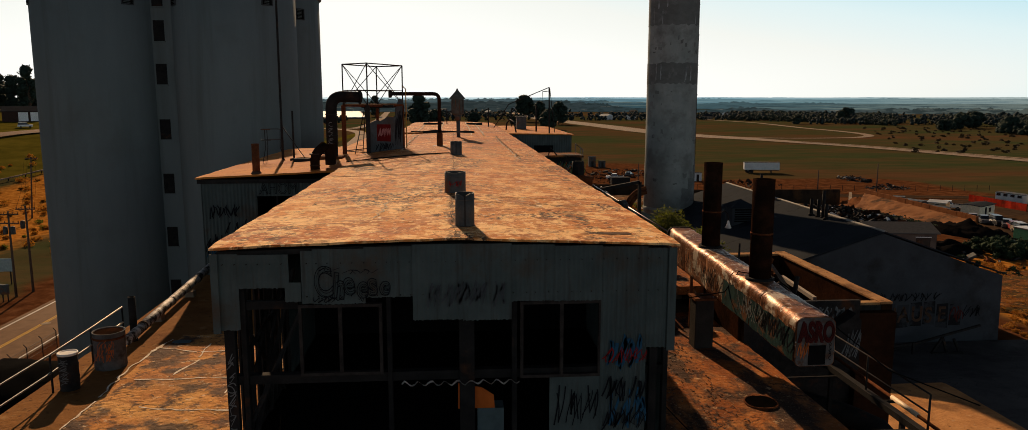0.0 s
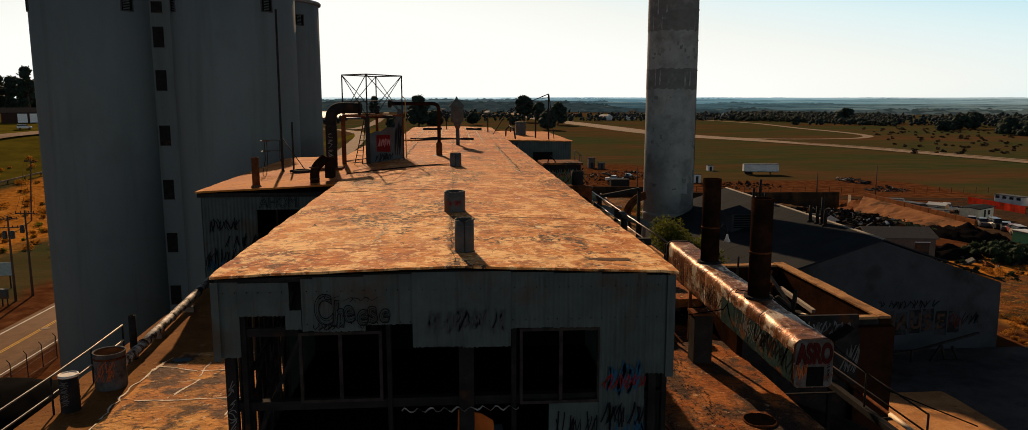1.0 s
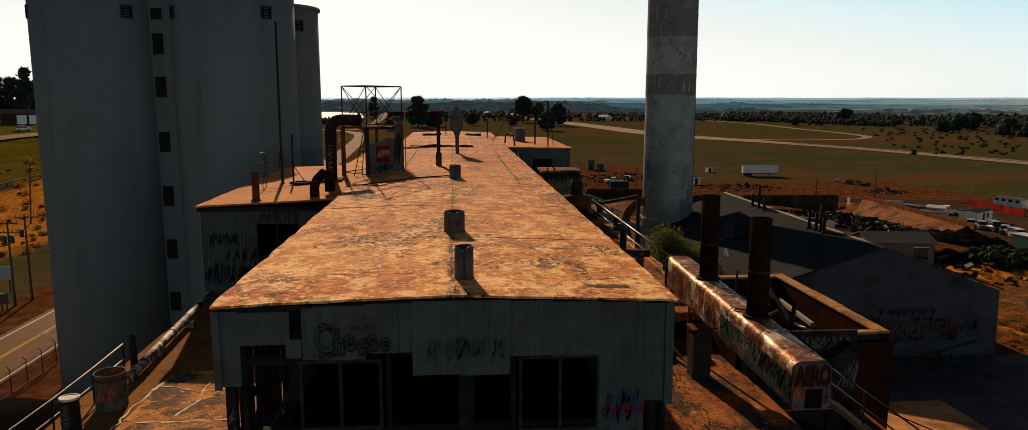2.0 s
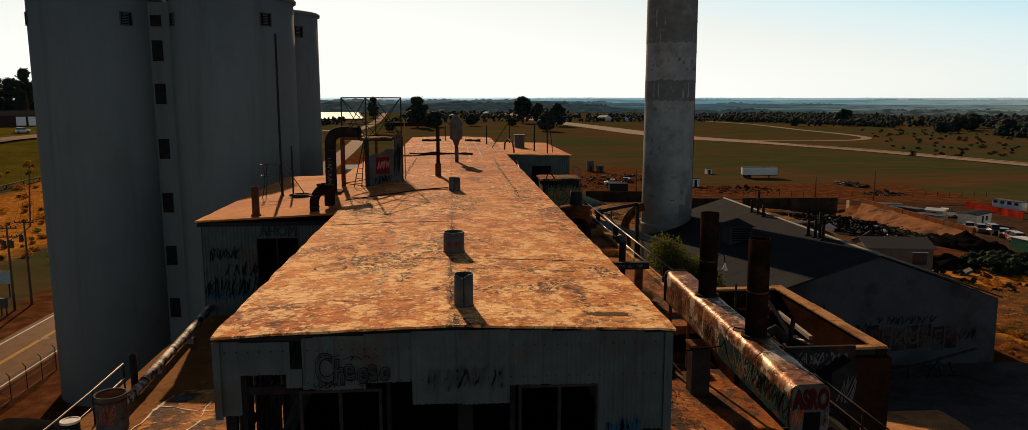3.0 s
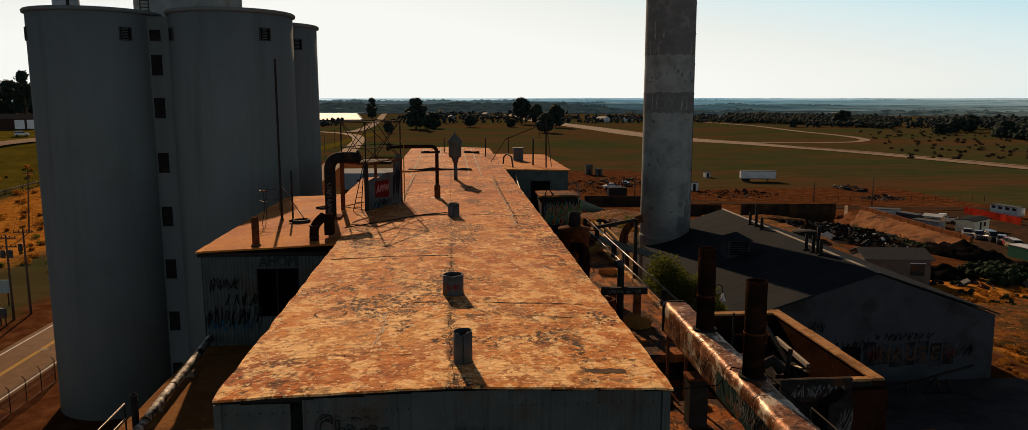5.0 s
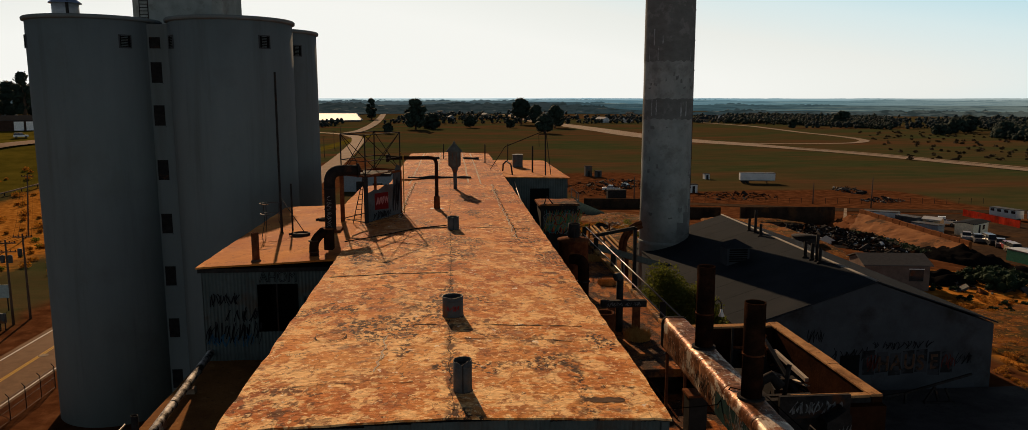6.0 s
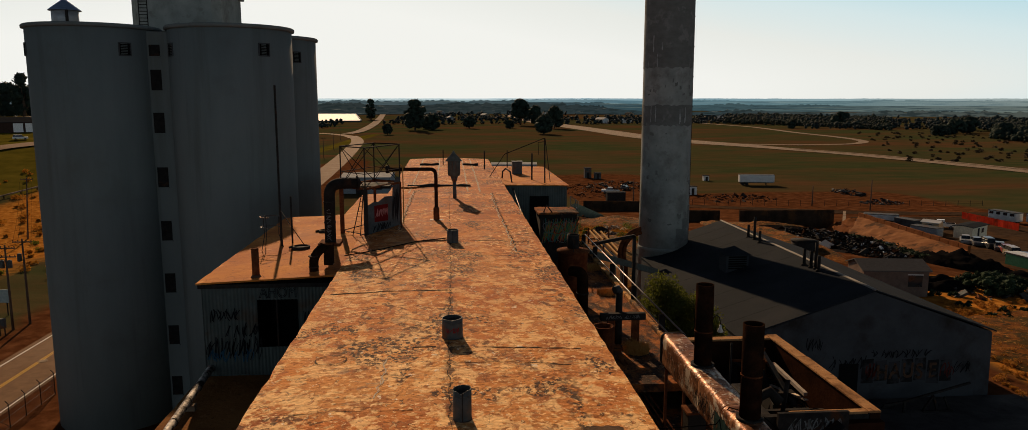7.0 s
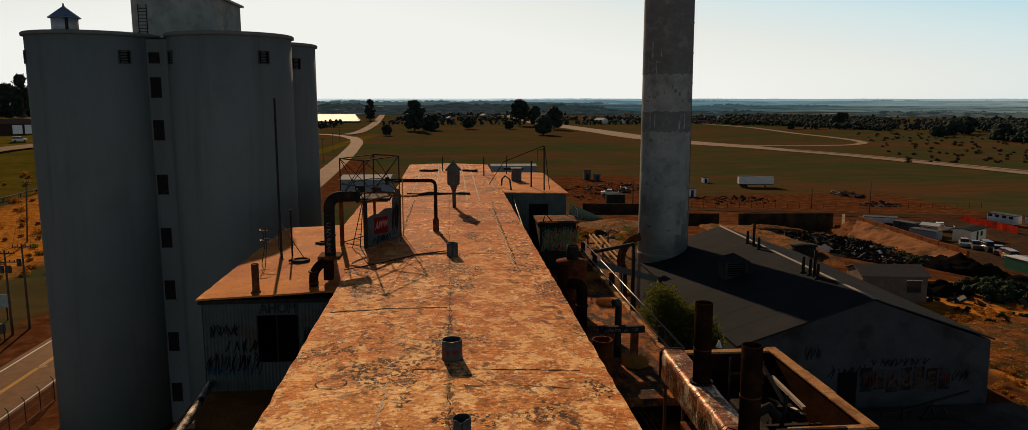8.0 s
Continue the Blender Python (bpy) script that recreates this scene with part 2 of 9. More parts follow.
M_DUCT = material("duct_metal", [(0.16, 0.060, 0.024), (0.28, 0.12, 0.055), (0.42, 0.24, 0.14)], 1.6, 0.46, 0.25, 0.25, 14, (0.10, 0.036, 0.016), 1.0, (0.46, 0.60), tight=0.7, layers=(((0.04, 0.020, 0.012), 4.0, 0.56, 0.62, 0.8, (1, 1, 1)), ((0.62, 0.54, 0.43), 1.7, 0.55, 0.61, 0.75, (1.3, 0.6, 1)), ((0.70, 0.63, 0.54), 6.0, 0.60, 0.65, 0.7, (1, 1, 1))))
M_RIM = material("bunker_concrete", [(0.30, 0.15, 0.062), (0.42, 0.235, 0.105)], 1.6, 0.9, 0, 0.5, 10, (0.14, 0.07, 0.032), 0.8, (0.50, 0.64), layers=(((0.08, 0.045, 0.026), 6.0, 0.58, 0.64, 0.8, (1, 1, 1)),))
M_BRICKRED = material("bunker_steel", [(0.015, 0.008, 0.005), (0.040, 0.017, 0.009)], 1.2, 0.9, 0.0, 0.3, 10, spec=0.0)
M_SHEDROOF = material("shed_roof_sheet", [(0.018, 0.0215, 0.026), (0.026, 0.0305, 0.036)], 0.35, 0.9, 0.0, 0.1, 10, (0.031, 0.034, 0.039), 0.2, (0.5, 0.7), spec=0.01)
M_SHEDWALL = material("shed_wall", [(0.042, 0.047, 0.053), (0.060, 0.067, 0.075)], 0.5, 0.9, 0, 0.2, 8, (0.027, 0.0243, 0.0221), 0.3, (0.55, 0.7), spec=0.04)
M_CONC = material("old_concrete", [(0.20, 0.15, 0.11), (0.30, 0.235, 0.17)], 0.8, 0.9, 0, 0.3, 9, (0.14, 0.10, 0.07), 0.4, (0.5, 0.65))
M_ASPH = material("worn_asphalt", [(0.125, 0.070, 0.036), (0.175, 0.104, 0.056)], 0.8, 0.9, 0, 0.2, 20, (0.19, 0.12, 0.072), 0.15, (0.5, 0.7), spec=0.03)
M_WHITE = plain("white_paint", (0.75, 0.75, 0.73))
M_TRACK = material("dusty_track", [(0.12, 0.078, 0.050), (0.19, 0.125, 0.082)], 0.25, 0.95, 0, 0.2, 8, (0.085, 0.052, 0.030), 0.08, (0.50, 0.62), (1.0, 0.25, 1), spec=0.02)
M_YELLOW = plain("yellow_line", (0.62, 0.36, 0.05))
# near-black for cables and tarpaulin; also painted in for unlit insides
M_BLACK = material("plain_and_void_black", [(0.007, 0.007, 0.007), (0.010, 0.010, 0.010)], 3.0, 0.98, 0, 0.1, spec=0.0)


def leaves(name, a, b, scale, through_light):
    m = material(name, [a, b], scale, 0.8, 0, 0, spec=0.05)
    n, l = m.node_tree.nodes, m.node_tree.links
    t = n.new("ShaderNodeBsdfTranslucent")
    t.inputs[0].default_value = (b[0] * 1.6, b[1] * 1.6, b[2], 1)
    mix = n.new("ShaderNodeMixShader")
    mix.inputs[0].default_value = through_light
    l.new(n["Principled BSDF"].outputs[0], mix.inputs[1])
    l.new(t.outputs[0], mix.inputs[2])
    l.new(mix.outputs[0], n["Material Output"].inputs[0])
    return m


M_LEAF = leaves("leaves", (0.030, 0.042, 0.011), (0.080, 0.090, 0.020), 0.8, 0.45)
M_LEAFDARK = leaves("dark_leaves", (0.011, 0.024, 0.013), (0.026, 0.044, 0.022), 0.15, 0.05)
# bluer and paler than dark_leaves: distance haze mixed into the leaf colour
M_LEAFBELT = leaves("hazy_belt_leaves", (0.015, 0.027, 0.022), (0.030, 0.045, 0.034), 0.03, 0.05)
M_BARK = material("bark", [(0.06, 0.04, 0.03), (0.11, 0.08, 0.06)], 6, 0.9)

# ------------------------------------------------------------ building helpers
def box(bm, x0, x1, y0, y1, z0, z1, m=None):
    v = [bm.verts.new(p) for p in ((x0, y0, z0), (x1, y0, z0), (x1, y1, z0), (x0, y1, z0), (x0, y0, z1), (x1, y0, z1), (x1, y1, z1), (x0, y1, z1))]
    if m is not None:
        for q in v:
            q.co = m @ q.co
    for f in ((3, 2, 1, 0), (4, 5, 6, 7), (0, 1, 5, 4), (1, 2, 6, 5), (2, 3, 7, 6), (3, 0, 4, 7)):
        bm.faces.new([v[i] for i in f])
    return v


def prism(bm, outline, a, b, axis="y"):
    """A closed outline of (u, v) pairs drawn out from a to b along an axis."""
    put = {"y": lambda u, v, w: (u, w, v), "x": lambda u, v, w: (w, u, v), "z": lambda u, v, w: (u, v, w)}[axis]
    p = [bm.verts.new(put(u, v, a)) for u, v in outline]
    q = [bm.verts.new(put(u, v, b)) for u, v in outline]
    n = len(outline)
    made = [bm.faces.new(p), bm.faces.new(q[::-1])]
    for i in range(n):
        made.append(bm.faces.new((p[i], q[i], q[(i + 1) % n], p[(i + 1) % n])))
    bmesh.ops.recalc_face_normals(bm, faces=made)


def ring(bm, c, d, r, n, up=None):
    d = Vector(d).normalized()
    u = d.orthogonal().normalized() if up is None else up
    w = d.cross(u)
    return [bm.verts.new(Vector(c) + r * (math.cos(2 * math.pi * i / n) * u + math.sin(2 * math.pi * i / n) * w)) for i in range(n)]


def tube(bm, pts, r, n=10, caps=True, open_end=False):
    """A round bar or pipe along points; r one radius or one for each point."""
    pts = [Vector(p) for p in pts]
    rs = r if isinstance(r, (list, tuple)) else [r] * len(pts)
    rings, u = [], None
    for i, p in enumerate(pts):
        d = (pts[min(i + 1, len(pts) - 1)] - pts[max(i - 1, 0)]).normalized()
        u = d.orthogonal().normalized() if u is None else (u - d * u.dot(d)).normalized()
        rings.append(ring(bm, p, d, rs[i], n, u))
    for a, b in zip(rings, rings[1:]):
        for i in range(n):
            f = bm.faces.new((a[i], a[(i + 1) % n], b[(i + 1) % n], b[i]))
            f.smooth = n > 6
    if caps:
        bm.faces.new(rings[0][::-1])
        if open_end:       # a hollow mouth
            d = (pts[-1] - pts[-2]).normalized()
            inner = ring(bm, pts[-1], d, rs[-1] * 0.88, n, u)
            deep = ring(bm, pts[-1] - d * rs[-1] * 1.6, d, rs[-1] * 0.88, n, u)
            for i in range(n):
                j = (i + 1) % n
                bm.faces.new((rings[-1][i], rings[-1][j], inner[j], inner[i]))
                bm.faces.new((inner[i], inner[j], deep[j], deep[i]))
            bm.faces.new(deep)
        else:
            bm.faces.new(rings[-1])


def bend(p0, corner, p1, r, steps=6):
    """Points of a pipe that turns from p0 over a corner to p1 with radius r."""
    p0, c, p1 = Vector(p0), Vector(corner), Vector(p1)
    a, b = c + (p0 - c).normalized() * r, c + (p1 - c).normalized() * r
    out = [p0]
    for i in range(steps + 1):
        t = i / steps
        out.append((1 - t) ** 2 * a + 2 * t * (1 - t) * c + t * t * b)
    return out + [p1]


def lathe(bm, cx, cy, profile, n=24):
    """A body turned about a vertical axis, from (radius, height) pairs."""
    rows = []
    for r, z in profile:
        rows.append([bm.verts.new((cx + r * math.cos(2 * math.pi * i / n), cy + r * math.sin(2 * math.pi * i / n), z)) for i in range(n)])
    for a, b in zip(rows, rows[1:]):
        for i in range(n):
            f = bm.faces.new((a[i], a[(i + 1) % n], b[(i + 1) % n], b[i]))
            f.smooth = True
    bm.faces.new(rows[0][::-1])
    bm.faces.new(rows[-1])


def thing(name, at, label, category, group="", kind=""):
    e = new(name)
    e.empty_display_size = 0.2
    e.location = at
    return tagged(e, label, category, group, kind)


def place_of(ob):
    """Where a thing's Empty stands; a mesh part lies at the origin, its shape being drawn in world places."""
    return ob.location.copy()


def part(name, bm, mat, parent=None, label="", bevel=0.0, kind=""):
    """One mesh, drawn in world places, linked under a thing or a part."""
    if bevel:
        bmesh.ops.bevel(bm, geom=list(bm.edges), offset=bevel, segments=1, affect="EDGES")
    me = bpy.data.meshes.new(name)
    bm.to_mesh(me)
    bm.free()
    me.materials.append(mat)
    ob = new(name, me)
    if parent is not None:
        ob.parent = parent
        ob.matrix_parent_inverse = Matrix.Translation(-place_of(parent))
    return tagged(ob, label, kind=kind)


def solid(name, bm, mat, label, category, group="", kind="", bevel=0.0):
    return tagged(part(name, bm, mat, None, "", bevel), label, category, group, kind)


def ease(a, b, v):
    t = min(1.0, max(0.0, (v - a) / (b - a)))
    return t * t * (3 - 2 * t)

# ------------------------------------------------------------ ground
HILL = ((175, 0.0), (223, 4.8), (288, 13.0), (330, 15.3), (500, 19.0), (800, 12.0))


def height(x, y):
    """The land: a low road side, a raised works yard beside the buildings, falling to the fields."""
    side = ease(-2, 10, x) * (1 - 0.65 * ease(58, 92, x))
    z = 7.5 * side * (1 - ease(92, 215, y)) * ease(-160, -60, y)
    far = math.hypot(x, y)
    z += ease(120, 600, far) * 1.2 * math.sin(x / 170.0 + 1.3) * math.cos(y / 210.0) * (1 if far > 120 else 0)
    if y > 60 and x < -0.40 * y:      # a long meadow hillside beyond the guard rail
        rise = HILL[-1][1]
        for (r0, z0), (r1, z1) in zip(HILL, HILL[1:]):
            if far < r1:
                rise = z0 + (z1 - z0) * max(0.0, far - r0) / (r1 - r0)
                break
        z += rise * ease(-0.40, -0.50, x / y) * ease(60, 120, y)
    if -75 < x < -20:
        z *= 0.0 if y < 250 else 0.3
    return z


def axis_steps(near, far, step, growth):
    out, s, v = [0.0], step, 0.0
    while v < far:
        if v > near:
            s *= growth
        v += s
        out.append(v)
    return sorted([-q for q in out[1:]] + out)


xs = axis_steps(150, 4700, 3.0, 1.07)
ys = [v for v in axis_steps(320, 4700, 3.0, 1.05)]
verts = [(x, y, height(x, y)) for y in ys for x in xs]
w = len(xs)
faces = [(j * w + i, j * w + i + 1, (j + 1) * w + i + 1, (j + 1) * w + i) for j in range(len(ys) - 1) for i in range(w - 1)]
me = bpy.data.meshes.new("ground")
me.from_pydata(verts, [], faces)
for p in me.polygons:
    p.use_smooth = True


def dirt_at(x, y):
    d = ease(-60, -48, x) * (1 - ease(60, 110, x)) * (1 - ease(150, 185, y)) * ease(-80, -40, y)
    d = max(d, (1 - ease(0, 22, abs(x + 45.5))) * (1 - ease(330, 420, y)))
    d = max(d, ease(22, 40, x) * (1 - ease(130, 160, x)) * (1 - ease(150, 190, y + 0.15 * (x - 60))))
    d = max(d, ease(28, 42, x) * (1 - ease(66, 82, x)) * (1 - ease(265, 310, y)) * ease(120, 150, y))
    d = max(d, ease(50, 66, x) * (1 - ease(125, 150, x)) * (1 - ease(215, 240, y)) * ease(120, 150, y))
    return d * (1 - 0.85 * ease(40, 46, x) * (1 - ease(82, 92, y)) * ease(20, 32, y) * (1 - ease(78, 90, x)))


def green_at(x, y):
    return max(ease(-330, -280, x) * (1 - ease(-112, -96, x)) * ease(188, 205, y) * (1 - ease(420, 470, y)), 0.75 * (1 - ease(0, 14, abs(x + 100 - 0.06 * y))) * ease(300, 340, y) * (1 - ease(600, 700, y)))


def dry_at(x, y):
    d = ease(40, 48, x) * (1 - ease(88, 100, y)) * (1 - ease(110, 140, x))
    return max(d, (1 - ease(0, 30, abs(x + 90))) * (1 - ease(205, 240, y)))


for key, fn in (("dirt", dirt_at), ("dry", dry_at), ("green", green_at)):
    at = me.attributes.new(key, "FLOAT", "POINT")
    at.data.foreach_set("value", [fn(x, y) for x, y, z in verts])


def ground_material():
    m = bpy.data.materials.new("land")
    m.use_nodes = True
    n, l = m.node_tree.nodes, m.node_tree.links
    b = n["Principled BSDF"]
    b.inputs["Roughness"].default_value = 0.95
    b.inputs["Specular IOR Level"].default_value = 0.0
    geo = n.new("ShaderNodeNewGeometry")

    def noise_at(scale, stretch=(1, 1, 1), detail=8):
        mp = n.new("ShaderNodeMapping")
        mp.inputs["Scale"].default_value = stretch
        l.new(geo.outputs["Position"], mp.inputs["Vector"])
        t = n.new("ShaderNodeTexNoise")
        t.inputs["Scale"].default_value, t.inputs["Detail"].default_value, t.inputs["Roughness"].default_value = scale, detail, 0.6
        l.new(mp.outputs[0], t.inputs["Vector"])
        return t.outputs["Fac"]

    def ramp(v, *stops):
        r = n.new("ShaderNodeValToRGB")
        e = r.color_ramp.elements
        e[0].position, e[0].color = stops[0][0], (*stops[0][1], 1)
        e[1].position, e[1].color = stops[-1][0], (*stops[-1][1], 1)
        for s, c in stops[1:-1]:
            e.new(s).color = (*c, 1)
        l.new(v, r.inputs[0])
        return r.outputs[0]

    def mix(f, a, c):
        x = n.new("ShaderNodeMix")
        x.data_type = "RGBA"
        l.new(f, x.inputs["Factor"])
        l.new(a, x.inputs["A"])
        l.new(c, x.inputs["B"])
        return x.outputs["Result"]

    def mask(key, scale, amount):
        a = n.new("ShaderNodeAttribute")
        a.attribute_name = key
        s = n.new("ShaderNodeMath")
        s.operation = "MULTIPLY_ADD"
        l.new(noise_at(scale), s.inputs[0])
        s.inputs[1].default_value = amount
        l.new(a.outputs["Fac"], s.inputs[2])
        r = n.new("ShaderNodeMapRange")
        r.inputs["From Min"].default_value, r.inputs["From Max"].default_value = 0.5 + amount / 2 - 0.12, 0.5 + amount / 2 + 0.12
        l.new(s.outputs[0], r.inputs["Value"])
        return r.outputs[0]

    # field tones are raised in blue, distance haze put into the colour
    field = ramp(noise_at(0.007, (0.4, 1.7, 1)), (0.44, (0.036, 0.062, 0.023)), (0.50, (0.060, 0.058, 0.025)), (0.56, (0.112, 0.052, 0.026)))
    fine = ramp(noise_at(0.25), (0.3, (0.028, 0.024, 0.011)), (0.7, (0.085, 0.054, 0.023)))
    half = n.new("ShaderNodeValue")
    half.outputs[0].default_value = 0.25
    field = mix(half.outputs[0], field, fine)
    mid = ramp(noise_at(0.026, (0.7, 1.2, 1)), (0.42, (0.033, 0.056, 0.023)), (0.50, (0.056, 0.052, 0.024)), (0.58, (0.100, 0.048, 0.025)))
    part_way = n.new("ShaderNodeValue")
    part_way.outputs[0].default_value = 0.4
    field = mix(part_way.outputs[0], field, mid)
    tufts = ramp(noise_at(0.11, (0.5, 1.6, 1)), (0.42, (0.024, 0.031, 0.014)), (0.52, (0.052, 0.043, 0.021)), (0.60, (0.095, 0.055, 0.028)))
    field = mix(half.outputs[0], field, tufts)
    dirt = ramp(noise_at(0.4), (0.3, (0.045, 0.017, 0.008)), (0.5, (0.085, 0.033, 0.014)), (0.72, (0.15, 0.066, 0.030)))
    dry = ramp(noise_at(0.9), (0.3, (0.17, 0.062, 0.011)), (0.5, (0.37, 0.143, 0.024)), (0.7, (0.52, 0.235, 0.05)))
    green = ramp(noise_at(0.15), (0.3, (0.058, 0.052, 0.008)), (0.7, (0.125, 0.100, 0.016)))
    c = mix(mask("green", 0.05, 0.4), field, green)
    c = mix(mask("dry", 0.12, 0.5), c, dry)
    c = mix(mask("dirt", 0.06, 0.6), c, dirt)
    l.new(c, b.inputs["Base Color"])
    bp = n.new("ShaderNodeBump")
    bp.inputs["Strength"].default_value, bp.inputs["Distance"].default_value = 0.5, 0.15
    l.new(noise_at(1.6), bp.inputs["Height"])
    l.new(bp.outputs[0], b.inputs["Normal"])
    return m


me.materials.append(ground_material())
tagged(new("ground", me), "bare earth yard running out into brown and green fields", "ground", kind="structure")


def ribbon(name, line, width, mat, lift, label, category, step=6.0, z0=None):
    """A strip laid on the land along a line of (x, y) points."""
    pts = [Vector((x, y, 0)) for x, y in line]
    dense = []
    for i in range(len(pts) - 1):
        p0, p1, p2, p3 = pts[max(i - 1, 0)], pts[i], pts[i + 1], pts[min(i + 2, len(pts) - 1)]
        k = max(2, int((p2 - p1).length / step))
        for j in range(k):
            t = j / k
            dense.append(0.5 * ((2 * p1) + (p2 - p0) * t + (2 * p0 - 5 * p1 + 4 * p2 - p3) * t * t + (3 * p1 - p0 - 3 * p2 + p3) * t ** 3))
    dense.append(pts[-1])
    bm = bmesh.new()
    last = None
    for i, p in enumerate(dense):
        d = (dense[min(i + 1, len(dense) - 1)] - dense[max(i - 1, 0)]).normalized()
        s = Vector((d.y, -d.x, 0)) * (width(p.y) if callable(width) else width) / 2
        row = []
        for k in range(5):
            q = p + s * (k / 2 - 1)
            row.append(bm.verts.new((q.x, q.y, height(q.x, q.y) + lift)))
        if last:
            for k in range(4):
                bm.faces.new((last[k], row[k], row[k + 1], last[k + 1]))
        last = row
    bmesh.ops.recalc_face_normals(bm, faces=bm.faces)
    for f in bm.faces:
        if f.normal.z < 0:
            f.normal_flip()
    return solid(name, bm, mat, label, category, kind="structure")


ROAD = [(-45.5, -60), (-45.5, 0), (-45.6, 120), (-46.3, 220), (-48.8, 300), (-53, 388), (-57.5, 460), (-63, 530), (-74, 596), (-92, 645), (-125, 675), (-185, 695), (-300, 720)]
ribbon("road", ROAD, 8.4, M_ASPH, 0.05, "worn grey two-lane asphalt road with faded edges", "road")
HIGHWAY = [(100, 1300), (109, 959), (128, 800), (140, 700), (149, 596), (164, 515), (181, 471), (195, 427), (210, 384), (219.5, 341), (230, 285), (246, 180), (258, 60)]
ribbon("highway", HIGHWAY, lambda y: 15.0 + 11.0 * ease(430, 500, y), M_CONC, 0.25, "pale sunlit highway crossing the fields", "road")
M_GRAVEL = material("dark_gravel", [(0.030, 0.020, 0.014), (0.060, 0.040, 0.027)], 0.8, 0.95, 0, 0.4, 8, (0.085, 0.045, 0.022), 0.12, (0.50, 0.66), spec=0.0)
ribbon("parking_yard", [(101, 104), (104, 128), (108, 150), (110, 172)], 30, M_GRAVEL, 0.06, "dark gravel parking yard", "yard", 3.0)
ribbon("yard_track", [(62, 196), (84, 188), (110, 179), (150, 172), (190, 172)], 7, M_GRAVEL, 0.10, "dark gravel track along the yard", "track", 3.0)
BRANCH = [(168, 492), (207.5, 470), (239, 467.5), (259, 473), (278, 494), (288, 526), (292.5, 574), (294, 630), (304, 730), (304, 790), (280, 1000)]
ribbon("side_road", BRANCH, 6.5, M_CONC, 0.22, "pale side road curving off the highway", "road")
ribbon("median_strip", [(198, 427), (213, 384), (222.5, 341), (233, 285), (249, 180), (261, 60)], 1.3, M_GRAVEL, 0.33, "dark grass strip between the lanes", "verge")
ribbon("dirt_track", [(-86, 652), (-81, 716), (-88, 924), (-109, 1256), (-134, 1600)], 9.5, M_TRACK, 0.5, "pale dirt track running out to the far houses", "track")

# ------------------------------------------------------------ shared makers
def corrugated(bm, x0, x1, z0, z1, y, pitch=0.09, depth=0.018, axis="x", ragged=0.0, rng=random, rows=1):
    """A waved metal sheet standing in the plane y (or x, for axis 'y'), its back 1 cm behind."""
    n = max(4, int((x1 - x0) / pitch * 4))
    cols = []
    for i in range(n + 1):
        u = x0 + (x1 - x0) * i / n
        d = depth * math.sin(2 * math.pi * u / pitch)
        low = z0 + ragged * (rng.random() - 0.5)
        col = []
        for k in range(rows + 1):
            z = low + (z1 - low) * k / rows
            b = 0.006 * math.sin(u * 5.1 + z * 2.3)
            col.append(bm.verts.new((u, y + d + b, z) if axis == "x" else (y + d + b, u, z)))
        cols.append(col)
    for a, b in zip(cols, cols[1:]):
        for k in range(rows):
            f = bm.faces.new((a[k], b[k], b[k + 1], a[k + 1]))
            f.smooth = True
    back = bmesh.ops.duplicate(bm, geom=list(bm.faces))["geom"]
    for v in back:
        if isinstance(v, bmesh.types.BMVert):
            v.co += Vector((0, 0.01, 0)) if axis == "x" else Vector((0.01, 0, 0))


def stroke(bm, pts, width, normal):
    """A flat painted line along points lying on a wall."""
    normal = Vector(normal)
    last = None
    for i, p in enumerate(pts):
        p = Vector(p)
        d = (Vector(pts[min(i + 1, len(pts) - 1)]) - Vector(pts[max(i - 1, 0)]))
        if d.length < 1e-6:
            continue
        s = d.normalized().cross(normal).normalized() * width / 2
        row = (bm.verts.new(p - s), bm.verts.new(p + s))
        if last:
            bm.faces.new((last[0], row[0], row[1], last[1]))
        last = row


def scrawl(bm, origin, u, v, w, h, letters, width, normal, rng):
    """A row of unreadable sprayed marks: jagged slanting strokes that cross one another."""
    o, u, v = Vector(origin), Vector(u), Vector(v)
    step = w / letters
    lean = rng.uniform(0.05, 0.3)
    for k in range(letters):
        for n_stroke in range(2):
            a = (k + rng.uniform(-0.15, 0.35)) * step
            pts, side, turn = [], rng.choice((0, 1)), rng.uniform(-0.3, 0.3)
            corners = [(a + step * (0.35 * j + rng.uniform(-0.25, 0.3)), h * min(1.0, max(0.0, (side if j % 2 else 1 - side) * 0.7 + rng.uniform(0.0, 0.3)))) for j in range(rng.choice((2, 3, 3, 4)))]
            for (ax, az), (bx, bz) in zip(corners, corners[1:]):
                for j in range(5):
                    t = j / 5
                    bow = turn * step * math.sin(math.pi * t)
                    px, pz = ax + (bx - ax) * t + bow, az + (bz - az) * t + 0.4 * bow
                    pts.append(o + u * (px + lean * pz) + v * pz)
            pts.append(o + u * (corners[-1][0] + lean * corners[-1][1]) + v * corners[-1][1])
            stroke(bm, pts, width * rng.uniform(0.6, 1.25), normal)


